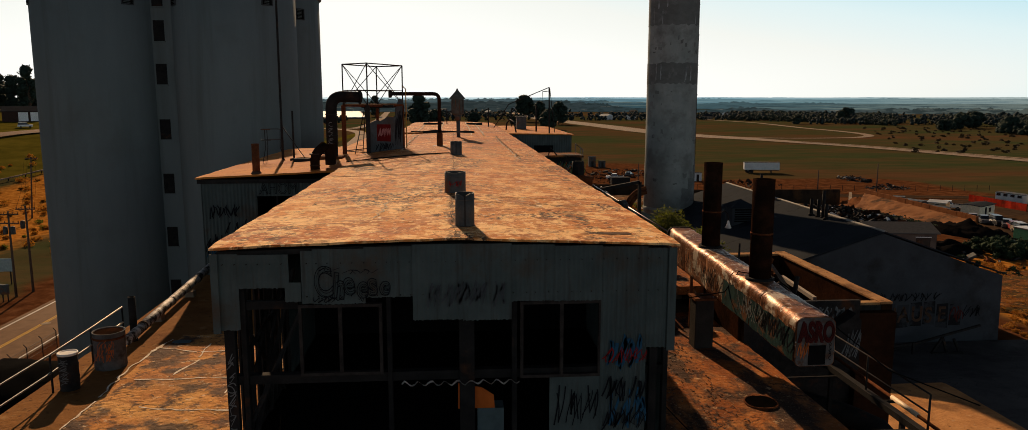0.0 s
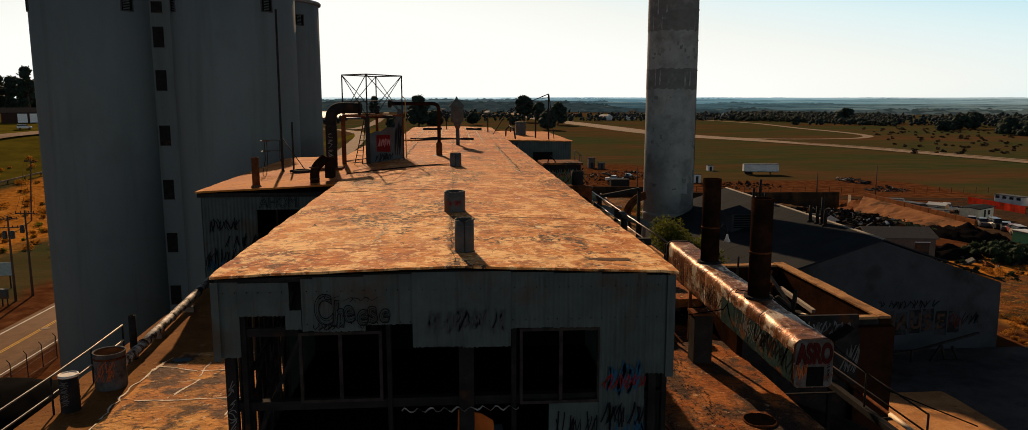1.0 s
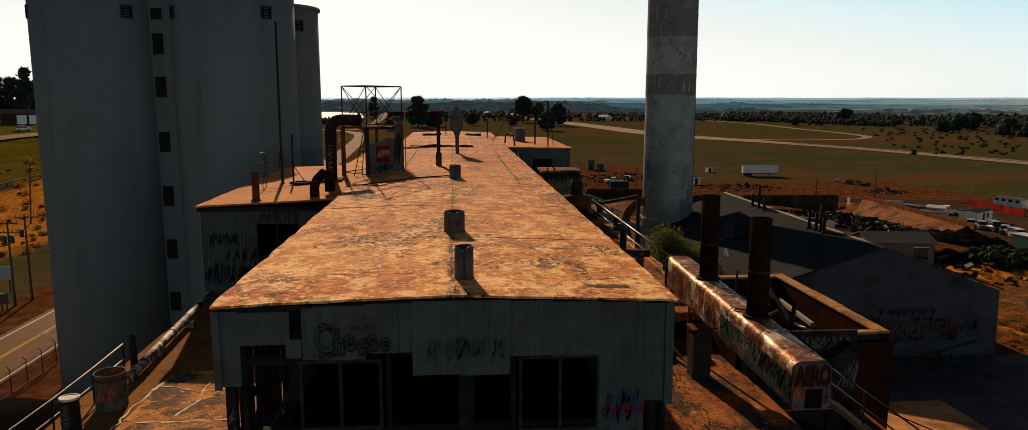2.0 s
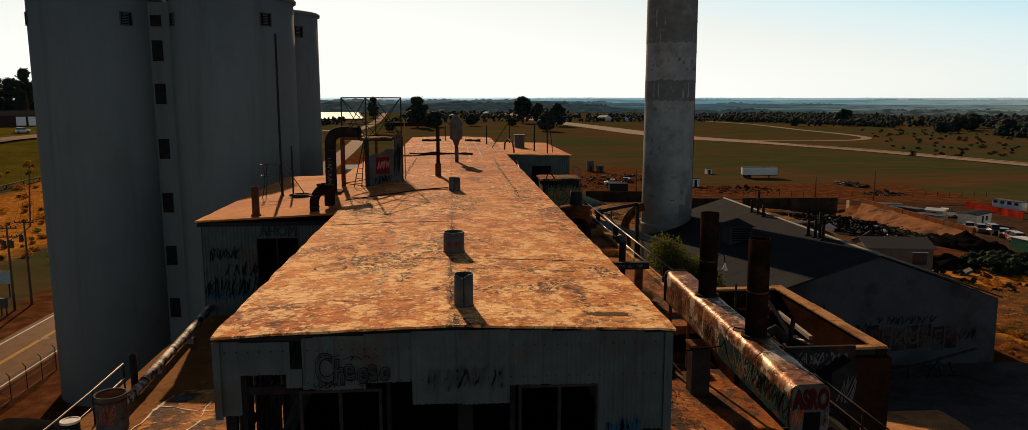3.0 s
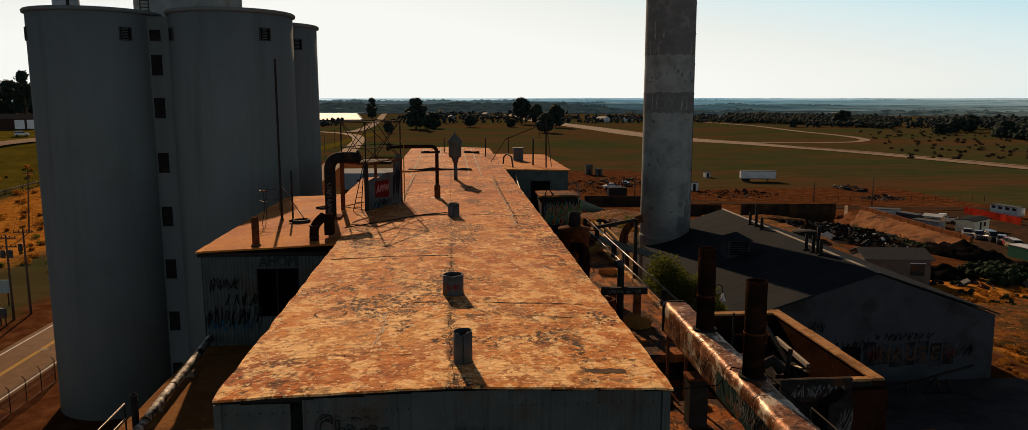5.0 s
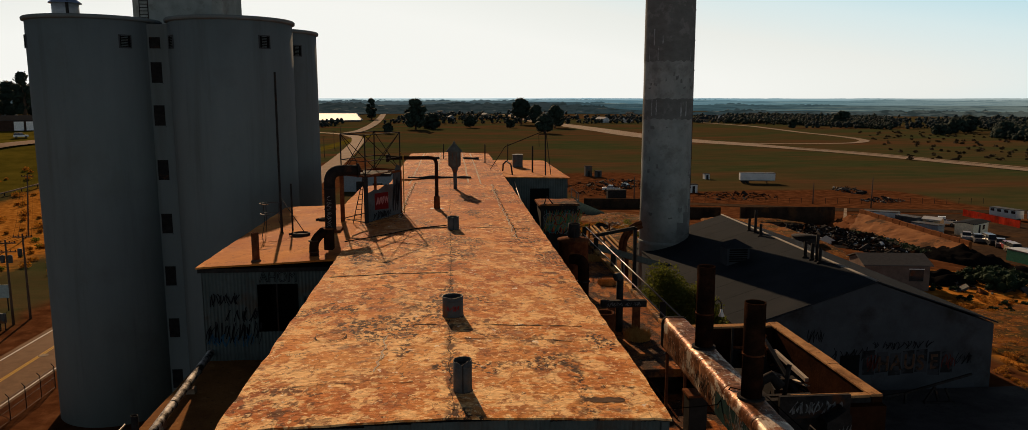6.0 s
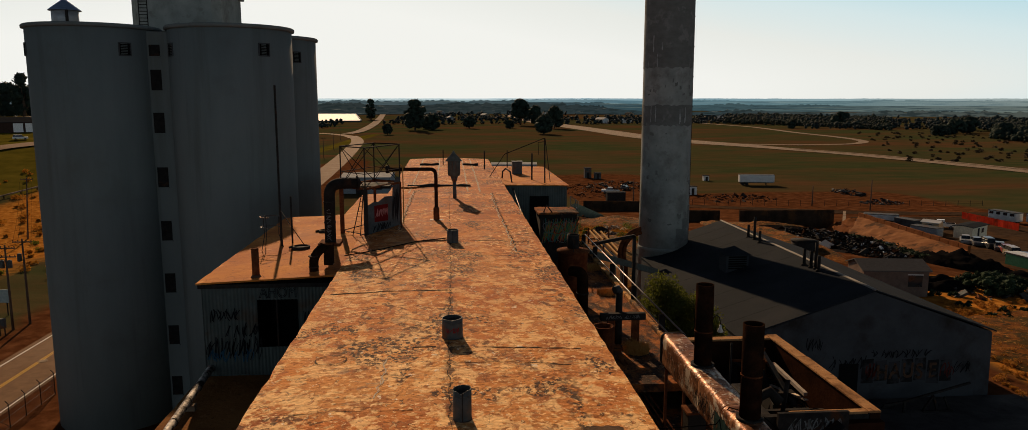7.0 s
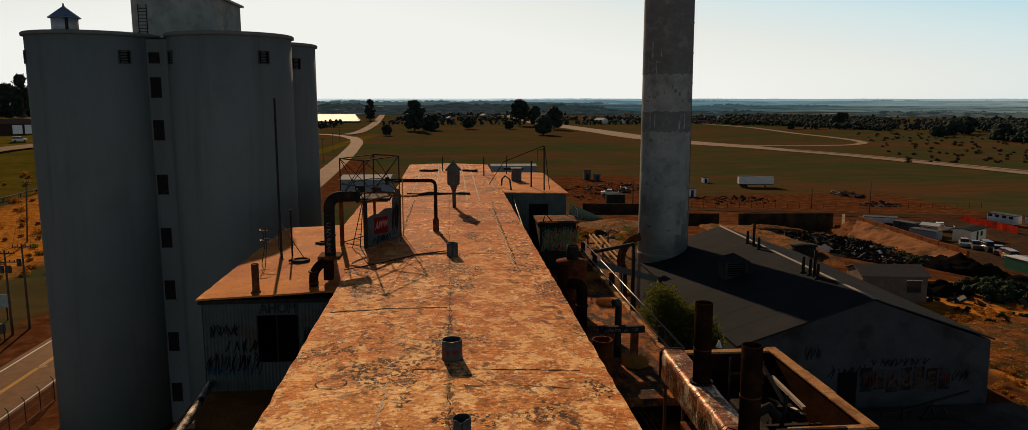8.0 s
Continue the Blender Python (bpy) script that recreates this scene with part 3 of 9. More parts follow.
def lettering(name, text, size, at, turn, mat, parent, outline=0.0, squeeze=1.0, fat=0.0):
    """Letters of the built-in font on a surface, as outlines or filled."""
    cu = bpy.data.curves.new(name, "FONT")
    cu.body, cu.size = text, size
    cu.extrude = 0.0 if outline else 0.002
    cu.offset = fat
    if outline:
        cu.fill_mode, cu.bevel_depth = "NONE", outline
    cu.materials.append(mat)
    ob = new(name, cu)
    ob.matrix_world = Matrix.Translation(at) @ turn @ Matrix.Diagonal((squeeze, 1, 1, 1))
    dg = bpy.context.evaluated_depsgraph_get()
    me = bpy.data.meshes.new_from_object(ob.evaluated_get(dg))
    me.transform(ob.matrix_world)
    bpy.data.objects.remove(ob)
    me.materials.clear()
    me.materials.append(mat)
    o2 = new(name, me)
    o2.parent = parent
    o2.matrix_parent_inverse = Matrix.Translation(-place_of(parent))
    return o2


FACE_US = Matrix.Rotation(radians(90), 4, "X")
P_BLACK = plain("black_spray_paint", (0.012, 0.013, 0.016), 0.5)
P_RED = plain("red_spray_paint", (0.20, 0.014, 0.014), 0.8)
P_BLUE = plain("blue_spray_paint", (0.022, 0.075, 0.13), 0.8)
P_PALE = plain("pale_spray_paint", (0.15, 0.155, 0.155), 0.7)
P_TEAL = plain("teal_spray_paint", (0.035, 0.15, 0.15), 0.7)
P_ORANGE = plain("orange_spray_paint", (0.45, 0.12, 0.03), 0.5)
P_GREEN = plain("green_spray_paint", (0.08, 0.20, 0.06), 0.5)

# ------------------------------------------------------------ factory hall
EAVE, RIDGE = 21.95, 22.07
rng = random.Random(4)
hall = thing("factory_hall", (0, 14.4, 7.5), "long derelict sheet-metal hall with a rust-stained flat roof", "building")


def slab(x0, x1, y0, y1, top, thick, step=0.35, wave=0.012, ragged=0.03):
    """A worn roof covering: an uneven top with ragged rims and a real thickness."""
    bm = bmesh.new()
    nx, ny = max(2, int((x1 - x0) / step)), max(2, int((y1 - y0) / (step * 1.6)))
    grid = []
    for j in range(ny + 1):
        row = []
        for i in range(nx + 1):
            x, y = x0 + (x1 - x0) * i / nx, y0 + (y1 - y0) * j / ny
            z = top(x, y) + wave * noise.noise((x * 0.9, y * 0.5, 3.1)) * 2
            if i in (0, nx):
                x += ragged * noise.noise((x, y * 2.3, 7.7)) * (1.6 if i else -1.6)
                z -= 0.02
            if j in (0, ny):
                y += ragged * noise.noise((x * 2.3, y, 1.7)) * 1.6
                z -= 0.003 + 0.006 * abs(noise.noise((x * 3.0, y, 9.0)))
            row.append(bm.verts.new((x, y, z)))
        grid.append(row)
    for j in range(ny):
        for i in range(nx):
            f = bm.faces.new((grid[j][i], grid[j][i + 1], grid[j + 1][i + 1], grid[j + 1][i]))
            f.smooth = True
    rim = [grid[0][i] for i in range(nx + 1)] + [grid[j][nx] for j in range(1, ny + 1)] + [grid[ny][i] for i in range(nx - 1, -1, -1)] + [grid[j][0] for j in range(ny - 1, 0, -1)]
    rim = [bm.verts.new(v.co) for v in rim]           # its own corners, so that the edge stays crisp
    low = [bm.verts.new(v.co - Vector((0, 0, thick))) for v in rim]
    for i in range(len(rim)):
        k = (i + 1) % len(rim)
        bm.faces.new((rim[k], rim[i], low[i], low[k]))
    bm.faces.new(low[::-1])
    return bm


def hall_top(x, y):
    return (RIDGE - (RIDGE - EAVE) * abs(x - 0.05) / 4.45) - (0.05 if x > 0 else 0.0) * abs(x) / 4.45


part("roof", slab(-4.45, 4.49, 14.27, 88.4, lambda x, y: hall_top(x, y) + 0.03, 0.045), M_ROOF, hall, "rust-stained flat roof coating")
bm = bmesh.new()
prism(bm, [(-4.36, EAVE - 0.11), (0.05, RIDGE - 0.11), (4.40, EAVE - 0.16), (4.40, EAVE - 0.26), (0.05, RIDGE - 0.21), (-4.36, EAVE - 0.21)], 14.52, 88.1)
part("roof_deck", bm, M_DARK, hall)
bm = bmesh.new()
corrugated(bm, 19.5, 88.2, 15.0, EAVE - 0.2, -4.28, 0.16, 0.02, "y")
part("side_wall", bm, M_CORR, hall)
bm = bmesh.new()
corrugated(bm, 14.6, 88.2, 15.0, EAVE - 0.25, 4.30, 0.16, 0.02, "y")
part("side_wall", bm, M_CORR, hall)
# added boards that block light into the open bay, gaps leave streaks
for k in range(11):
    bm = bmesh.new()
    box(bm, -4.31, -4.27, 15.0 + 0.42 * k, 15.0 + 0.42 * k + (0.30 if k % 3 else 0.16), 17.4, 20.75)
    part("side_board", bm, M_DARK, hall)
# added black backing and floor; the dark of the unlit hall is painted
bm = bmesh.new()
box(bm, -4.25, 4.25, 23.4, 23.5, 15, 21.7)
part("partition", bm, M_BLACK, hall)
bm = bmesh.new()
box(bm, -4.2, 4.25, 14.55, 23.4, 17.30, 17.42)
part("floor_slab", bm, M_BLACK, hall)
bm = bmesh.new()
box(bm, -4.35, 4.36, 88.15, 88.25, 5, 21.75)
part("rear_wall", bm, M_CORR, hall)
bm = bmesh.new()
box(bm, -4.25, 4.25, 14.6, 88, 5, 17.28)
part("lower_storey", bm, M_CONC, hall)

# sheets of the gable: left edge, right edge, foot, top, step out, wave depth
for x0, x1, z0, z1, out, depth in (
        (-4.36, -3.96, 20.34, 21.76, 0.00, 0.006), (-3.97, -3.02, 21.15, 21.74, 0.012, 0.006), (-3.10, -2.80, 20.88, 21.20, 0.03, 0.004),
        (-2.79, -2.56, 20.83, 21.80, 0.00, 0.006), (-2.57, -1.60, 20.82, 21.83, 0.012, 0.006), (-1.61, -0.66, 20.93, 21.86, 0.0, 0.006),
        (-0.70, 0.27, 20.47, 21.90, 0.035, 0.007), (0.26, 1.20, 20.45, 21.90, 0.047, 0.007), (1.19, 2.04, 20.80, 21.86, 0.0, 0.010),
        (2.03, 2.98, 20.79, 21.83, 0.012, 0.012), (2.97, 3.88, 18.05, 21.80, 0.0, 0.018), (3.87, 4.38, 19.80, 21.76, 0.012, 0.018)):
    bm = bmesh.new()
    corrugated(bm, x0, x1, z0, z1 + 0.055, 14.42 - out, 0.095, depth, "x", 0.02, rng, 3)
    part("wall_sheet", bm, M_CORR, hall)
bm = bmesh.new()
corrugated(bm, 1.96, 2.98, 17.5, 19.22, 14.44, 0.095, 0.006, "x", 0.02, rng, 2)
part("wall_sheet", bm, M_CORR, hall)
bm = bmesh.new()
box(bm, 4.28, 4.44, 14.34, 14.37, 19.75, 21.83)
part("corner_trim", bm, M_CORR, hall)
bm = bmesh.new()
box(bm, -4.44, -4.30, 14.34, 14.37, 20.30, 21.83)
part("corner_trim", bm, M_CORR, hall)
# screw heads in the sheets
bm = bmesh.new()
for z in (21.62, 20.98):
    for i in range(40):
        x = -4.25 + i * 0.22 + rng.uniform(-0.03, 0.03)
        if -3.0 < x < -2.8 or (z < 21.2 and x < -2.8):
            continue
        box(bm, x - 0.007, x + 0.007, 14.36, 14.42, z - 0.007, z + 0.007)
part("screws", bm, M_DARK, hall, kind="stuff")
M_FRAME = material("window_steel", [(0.020, 0.017, 0.016), (0.052, 0.043, 0.038)], 4, 0.7, 0.2, 0.2, 20)


def window_frame(x0, x1, z0, z1, mid):
    bm = bmesh.new()
    for a in ((x0, x0 + 0.06, z0, z1), (x1 - 0.06, x1, z0, z1), (x0 + 0.06, x1 - 0.06, z0, z0 + 0.06), (x0 + 0.06, x1 - 0.06, z1 - 0.06, z1)):
        box(bm, a[0], a[1], 14.44, 14.54, a[2], a[3])
    f = part("window_frame", bm, M_FRAME, hall, "rust-brown steel window frame without glass")
    bm = bmesh.new()
    box(bm, mid - 0.035, mid + 0.035, 14.46, 14.52, z0 + 0.06, z1 - 0.06)
    part("mullion", bm, M_FRAME, f)


window_frame(-2.88, -1.30, 19.38, 20.80, -2.10)
window_frame(1.38, 2.99, 19.22, 20.78, 2.20)
for x, w2, low in ((-4.30, 0.20, 15.6), (-3.98, 0.10, 15.6), (-1.22, 0.09, 15.6), (0.18, 0.30, 15.6), (1.22, 0.10, 15.6), (3.98, 0.16, 15.6), (4.26, 0.10, 15.6)):
    bm = bmesh.new()
    box(bm, x, x + w2, 14.50, 14.66, low, 21.6)
    part("column", bm, M_PIPE, hall, bevel=0.008)
bm = bmesh.new()
box(bm, -4.2, 4.3, 14.56, 14.74, 19.20, 19.38)
part("beam", bm, M_PIPE, hall)
bm = bmesh.new()
box(bm, -4.1, -2.9, 14.56, 14.66, 20.70, 20.86)
part("beam", bm, M_PIPE, hall)
for a, b in (((-4.2, 14.9, 17.6), (-4.22, 18.9, 21.3)), ((-4.2, 16.2, 17.5), (-4.22, 19.3, 20.6)), ((-4.2, 18.8, 17.5), (-4.22, 15.2, 20.4)),
             ((-4.1, 15.0, 19.6), (-4.2, 19.4, 19.8)), ((-4.15, 15.6, 17.5), (-3.6, 17.6, 20.8)), ((-3.9, 14.7, 18.4), (-3.1, 15.6, 20.3)),
             ((-4.2, 17.4, 17.5), (-4.2, 17.4, 21.6)), ((-4.2, 15.9, 17.5), (-4.2, 15.9, 21.6)), ((-4.2, 19.4, 17.5), (-4.2, 19.4, 21.6))):
    bm = bmesh.new()
    tube(bm, [a, b], 0.05, 6)
    part("brace", bm, M_DARK, hall)
# crumpled metal strip over the beam
bm = bmesh.new()
last = None
for i in range(46):
    x = -0.95 + 2.3 * i / 45
    z = 19.20 + 0.045 * math.sin(i * 1.25) + 0.02 * rng.random()
    row = [bm.verts.new((x, 14.36 + 0.03 * math.sin(i * 0.7), z)), bm.verts.new((x + 0.01, 14.39, z - 0.04))]
    if last:
        bm.faces.new((last[0], row[0], row[1], last[1]))
    last = row
part("torn_strip", bm, plain("bare_metal_strip", (0.35, 0.36, 0.36), 0.4, 0.6), hall, "torn pale metal strip")
bm = bmesh.new()
prism(bm, [(0.14, 18.55), (0.88, 18.55), (0.86, 18.82), (0.62, 18.98), (0.15, 19.08)], 14.62, 14.65)
part("loose_panel", bm, plain("orange_panel_paint", (0.42, 0.10, 0.02), 0.6), hall, "orange painted loose panel")
bm = bmesh.new()
box(bm, 0.55, 1.1, 15.2, 15.6, 17.42, 18.3)
part("cabinet", bm, plain("teal_cabinet_paint", (0.10, 0.14, 0.15), 0.6), hall)

for letter, x, z, size, lean, wide in (("C", -2.53, 20.98, 0.78, 4, 0.62), ("h", -2.22, 20.96, 0.66, -6, 0.70), ("e", -1.99, 21.02, 0.60, 6, 0.72), ("e", -1.76, 20.98, 0.56, -8, 0.74), ("s", -1.53, 21.00, 0.60, 5, 0.74), ("e", -1.33, 21.03, 0.46, -10, 0.80)):
    tilt = FACE_US @ Matrix.Rotation(radians(lean), 4, "Z")
    lettering("graffiti", letter, size, (x, 14.384, z), tilt, P_BLACK, hall, 0.0085, wide, 0.030)
    lettering("graffiti", letter, size, (x + 0.012, 14.381, z - 0.012), tilt, P_BLACK, hall, 0.005, wide, -0.004)
bm = bmesh.new()
scrawl(bm, (-2.56, 14.383, 20.85), (1, 0, 0), (0, 0, 1), 0.5, 0.13, 3, 0.014, (0, -1, 0), rng)
scrawl(bm, (-1.75, 14.383, 20.84), (1, 0, 0), (0, 0, 1), 0.35, 0.10, 2, 0.012, (0, -1, 0), rng)
scrawl(bm, (-2.45, 14.383, 21.46), (1, 0, 0), (0, 0, 1), 0.3, 0.10, 1, 0.014, (0, -1, 0), rng)
scrawl(bm, (-1.95, 14.383, 21.40), (1, 0, 0), (0, 0, 1), 0.55, 0.10, 2, 0.012, (0, -1, 0), rng)
part("graffiti", bm, P_BLACK, hall, kind="stuff")
bm = bmesh.new()
scrawl(bm, (-0.5, 14.345, 20.72), (1, 0, 0), (0, 0, 1), 1.55, 0.55, 9, 0.028, (0, -1, 0), rng)
part("graffiti", bm, plain("faded_spray_paint", (0.06, 0.065, 0.07), 0.6), hall, kind="stuff")
bm = bmesh.new()
scrawl(bm, (3.02, 14.372, 19.35), (1, 0, 0), (0, 0, 1), 0.55, 0.75, 3, 0.06, (0, -1, 0), rng)
scrawl(bm, (3.1, 14.371, 18.1), (1, 0, 0), (0, 0, 1), 0.7, 0.9, 3, 0.05, (0, -1, 0), rng)
part("graffiti", bm, P_BLUE, hall, kind="stuff")
bm = bmesh.new()
scrawl(bm, (2.98, 14.370, 19.5), (1, 0, 0), (0, 0, 1), 0.85, 0.35, 4, 0.025, (0, -1, 0), rng)
part("graffiti", bm, P_RED, hall, kind="stuff")
bm = bmesh.new()
scrawl(bm, (3.02, 14.368, 18.7), (1, 0, 0), (0, 0, 1), 0.82, 0.55, 5, 0.03, (0, -1, 0), rng)
scrawl(bm, (2.0, 14.415, 18.2), (1, 0, 0), (0, 0, 1), 0.95, 0.9, 5, 0.025, (0, -1, 0), rng)
scrawl(bm, (3.0, 14.368, 18.1), (1, 0, 0), (0, 0, 1), 0.85, 0.5, 4, 0.025, (0, -1, 0), rng)
part("graffiti", bm, P_BLACK, hall, kind="stuff")
bm = bmesh.new()
scrawl(bm, (-4.29, 14.49, 17.9), (0.001, 0, 1), (1, 0, 0), 1.9, 0.17, 7, 0.018, (0, -1, 0), rng)
part("graffiti", bm, P_PALE, hall, kind="stuff")

# seams, cracks and patches in the roof covering
M_CRACK = plain("open_crack", (0.035, 0.022, 0.016), 0.95)
M_PATCH = material("tar_patch", [(0.05, 0.035, 0.028), (0.12, 0.075, 0.05)], 2, 0.9, 0, 0.4, 14)
M_PALEPATCH = material("pale_sealant", [(0.42, 0.33, 0.24), (0.60, 0.52, 0.42)], 3, 0.9, 0, 0.3, 14)


def crack(name, pts, width, mat, top, parent, lift=0.022, jag=0.10):
    bm = bmesh.new()
    line = []
    for a, b in zip(pts, pts[1:]):
        k = max(3, int(math.hypot(b[0] - a[0], b[1] - a[1]) / 0.22))
        for i in range(k):
            t = i / k
            line.append((a[0] + (b[0] - a[0]) * t + rng.uniform(-jag, jag), a[1] + (b[1] - a[1]) * t + rng.uniform(-jag, jag) * 0.6))
    last = None
    for i, (x, y) in enumerate(line):
        x2, y2 = line[min(i + 1, len(line) - 1)]
        x1, y1 = line[max(i - 1, 0)]
        d = Vector((x2 - x1, y2 - y1, 0)).normalized()
        s = Vector((d.y, -d.x, 0)) * width * rng.uniform(0.15, 1.0)
        row = []
        for q in (Vector((x, y, 0)) - s, Vector((x, y, 0)) + s):
            wave = 0.03 + 0.024 * noise.noise((q.x * 0.9, q.y * 0.5, 3.1)) if top is hall_top else 0.03 * noise.noise((q.x * 0.9, q.y * 0.5, 3.1))
            row.append(bm.verts.new((q.x, q.y, top(q.x, q.y) + wave + lift - 0.012)))
        if last:
            f = bm.faces.new((last[0], row[0], row[1], last[1]))
        last = row
    bmesh.ops.recalc_face_normals(bm, faces=bm.faces)
    return part(name, bm, mat, parent, kind="stuff")


crack("crack", [(0.1, 14.5), (0.0, 21.0), (0.12, 30.0)], 0.012, M_CRACK, hall_top, hall, 0.02, 0.05)
crack("crack", [(0.1, 30.0), (0.05, 45.0), (0.1, 60.0)], 0.014, M_CRACK, hall_top, hall, 0.02, 0.045)
for y, x0, x1, w2 in ((26.9, -4.2, 0.2, 0.075), (19.2, 0.3, 3.4, 0.03), (33.0, -1.5, 4.2, 0.03), (36.6, 0.4, 4.2, 0.07), (45.5, -4.2, 3.8, 0.04), (52.0, -4.0, 4.0, 0.05), (16.3, -4.0, -0.5, 0.02), (58.6, -4.2, 4.2, 0.06)):
    crack("seam", [(x0, y), ((x0 + x1) / 2, y + 0.12), (x1, y - 0.08)], w2 * 0.8, M_CRACK, hall_top, hall, 0.022, 0.06)
bm = bmesh.new()
rows = []
for i in range(25):
    x = 2.98 + 0.74 * i / 24
    w2 = 0.13 * min(1.0, 0.45 + 5.0 * min(i, 24 - i) / 24)
    lo, hi = (15.20 + sgn * w2 + 0.05 * noise.noise((x * 6.0, sgn * 3.0, 1.0)) for sgn in (-1, 1))
    rows.append([bm.verts.new((x, lo + (hi - lo) * k, hall_top(x, lo) + 0.03 + 0.024 * noise.noise((x * 0.9, (lo + (hi - lo) * k) * 0.5, 3.1)) + 0.008)) for k in (0, 0.35, 0.7, 1)])
for a, b in zip(rows, rows[1:]):
    for k in range(3):
        bm.faces.new((a[k], b[k], b[k + 1], a[k + 1]))
part("tar_patch", bm, M_PATCH, hall, "ragged dark tar patch")
crack("sealant_line", ((-1.61, 19.8), (-1.60, 18.2), (-1.64, 16.8)), 0.022, M_PALEPATCH, hall_top, hall, 0.022, 0.06)
crack("sealant_line", ((-1.55, 19.0), (-1.66, 17.2)), 0.014, M_PALEPATCH, hall_top, hall, 0.023, 0.08)
for x0, y0, x1, y1 in ((0.9, 20.5, 3.9, 20.4), (-0.9, 20.6, -0.1, 20.5)):
    crack("seam", ((x0, y0), (x1, y1)), 0.045, M_CRACK, hall_top, hall, 0.022, 0.07)
for x, y0, y1 in ((3.05, 34.0, 56.0), (-2.6, 40.0, 57.0)):          # long torn edges of the covering sheets; pale strips also paint their lit rims
    crack("seam", [(x, y0), (x - 0.06, (y0 + y1) / 2), (x + 0.03, y1)], 0.05, M_PALEPATCH, hall_top, hall, 0.022, 0.09)
    crack("crack", [(x + 0.09, y0), (x + 0.04, (y0 + y1) / 2), (x + 0.12, y1)], 0.05, M_CRACK, hall_top, hall, 0.021, 0.08)
for x in (-2.9, -1.05, 1.4, 2.3):
    crack("seam", [(x, 56.0), (x + 0.05, 70), (x, 87.5)], 0.09, M_PALEPATCH, hall_top, hall, 0.022, 0.05)
bm = bmesh.new()
for i in range(28):
    a0, a1 = 2 * math.pi * i / 28, 2 * math.pi * (i + 1) / 28
    p = [(-3.07 + r * 1.1 * math.cos(a), 19.85 + r * 1.0 * math.sin(a)) for r, a in ((0.355 + 0.015 * math.sin(5 * a0), a0), (0.385, a0), (0.385, a1), (0.355 + 0.015 * math.sin(5 * a1), a1))]
    bm.faces.new([bm.verts.new((x, y, hall_top(x, y) + 0.046)) for x, y in p])
bmesh.ops.remove_doubles(bm, verts=bm.verts, dist=0.005)
part("patch", bm, M_PATCH, hall)
# the low steps in the covering towards the rear
# step faces take a dark tone, painted for their shadowed edges
for x0, x1, y0, y1, h in ((-3.2, 1.7, 59.5, 60.0, 0.20), (-3.0, -1.05, 79.2, 79.7, 0.22), (1.4, 3.0, 78.9, 79.4, 0.22)):
    bm = bmesh.new()
    n = max(4, int((x1 - x0) / 0.25))
    rows = []
    for i in range(n + 1):
        x = x0 + (x1 - x0) * i / n
        e = 0.35 * noise.noise((x * 0.9, y0, 2.0))
        top = 22.06 + h * (0.75 + 0.6 * noise.noise((x * 1.1, y0, 6.0)))
        rows.append([bm.verts.new(p) for p in ((x, y0 + e, 22.0), (x, y0 + e + 0.03, top), (x, y1 + e, top - 0.03), (x, y1 + e + 0.1, 22.0))])
    for a, b in zip(rows, rows[1:]):
        for k in range(3):
            bm.faces.new((a[k], b[k], b[k + 1], a[k + 1]))
    bm.faces.new(rows[0])
    bm.faces.new(rows[-1][::-1])
    bmesh.ops.recalc_face_normals(bm, faces=bm.faces)
    part("upstand", bm, M_DARK, hall)
bm = bmesh.new()
lathe(bm, -3.0, 59.4, [(0.75, 22.0), (0.75, 22.10), (0.6, 22.14)], 20)
part("hatch_cover", bm, M_ROOF, hall)

# ------------------------------------------------------------ side building
def annex_top(x, y):
    return 21.66 + 0.24 * (x + 9.95) / 5.5


annex = thing("side_building", (-7, 30.5, 0), "low sheet-metal side building with a rust-stained roof", "building")
part("roof", slab(-9.95, -4.47, 30.42, 47.2, annex_top, 0.07, 0.4), M_ROOFPLAIN, annex)
part("roof", slab(-6.4, -4.47, 47.25, 57.0, annex_top, 0.07, 0.5), M_ROOFPLAIN, annex)
bm = bmesh.new()
box(bm, -9.9, -4.5, 30.5, 47.1, 21.40, 21.56)
part("roof_deck", bm, M_DARK, annex)
for x0, x1, z0, z1 in ((-9.80, -7.66, 17.0, 21.5), (-7.66, -6.05, 20.88, 21.5), (-6.05, -4.4, 17.0, 21.5), (-7.66, -6.05, 17.0, 18.92)):
    bm = bmesh.new()
    corrugated(bm, x0, x1, z0, z1, 30.62, 0.14, 0.022)
    part("front_wall", bm, M_CORR, annex)
# black sheet behind the door opening, painting the unlit inside
bm = bmesh.new()
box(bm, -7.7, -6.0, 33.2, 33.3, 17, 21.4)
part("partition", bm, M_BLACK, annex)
bm = bmesh.new()
box(bm, -6.93, -6.87, 30.66, 30.72, 18.92, 20.88)
part("door_post", bm, M_DARK, annex)
bm = bmesh.new()
corrugated(bm, 30.62, 47.0, 0, 21.5, -9.78, 0.2, 0.02, "y")
part("side_wall", bm, M_CORR, annex)
bm = bmesh.new()
box(bm, -9.78, -4.4, 47.0, 47.1, 0, 21.45)
part("rear_wall", bm, M_CORR, annex)
bm = bmesh.new()
box(bm, -6.3, -4.5, 47.2, 56.8, 0, 21.5)
part("lean_to", bm, M_CORR, annex)
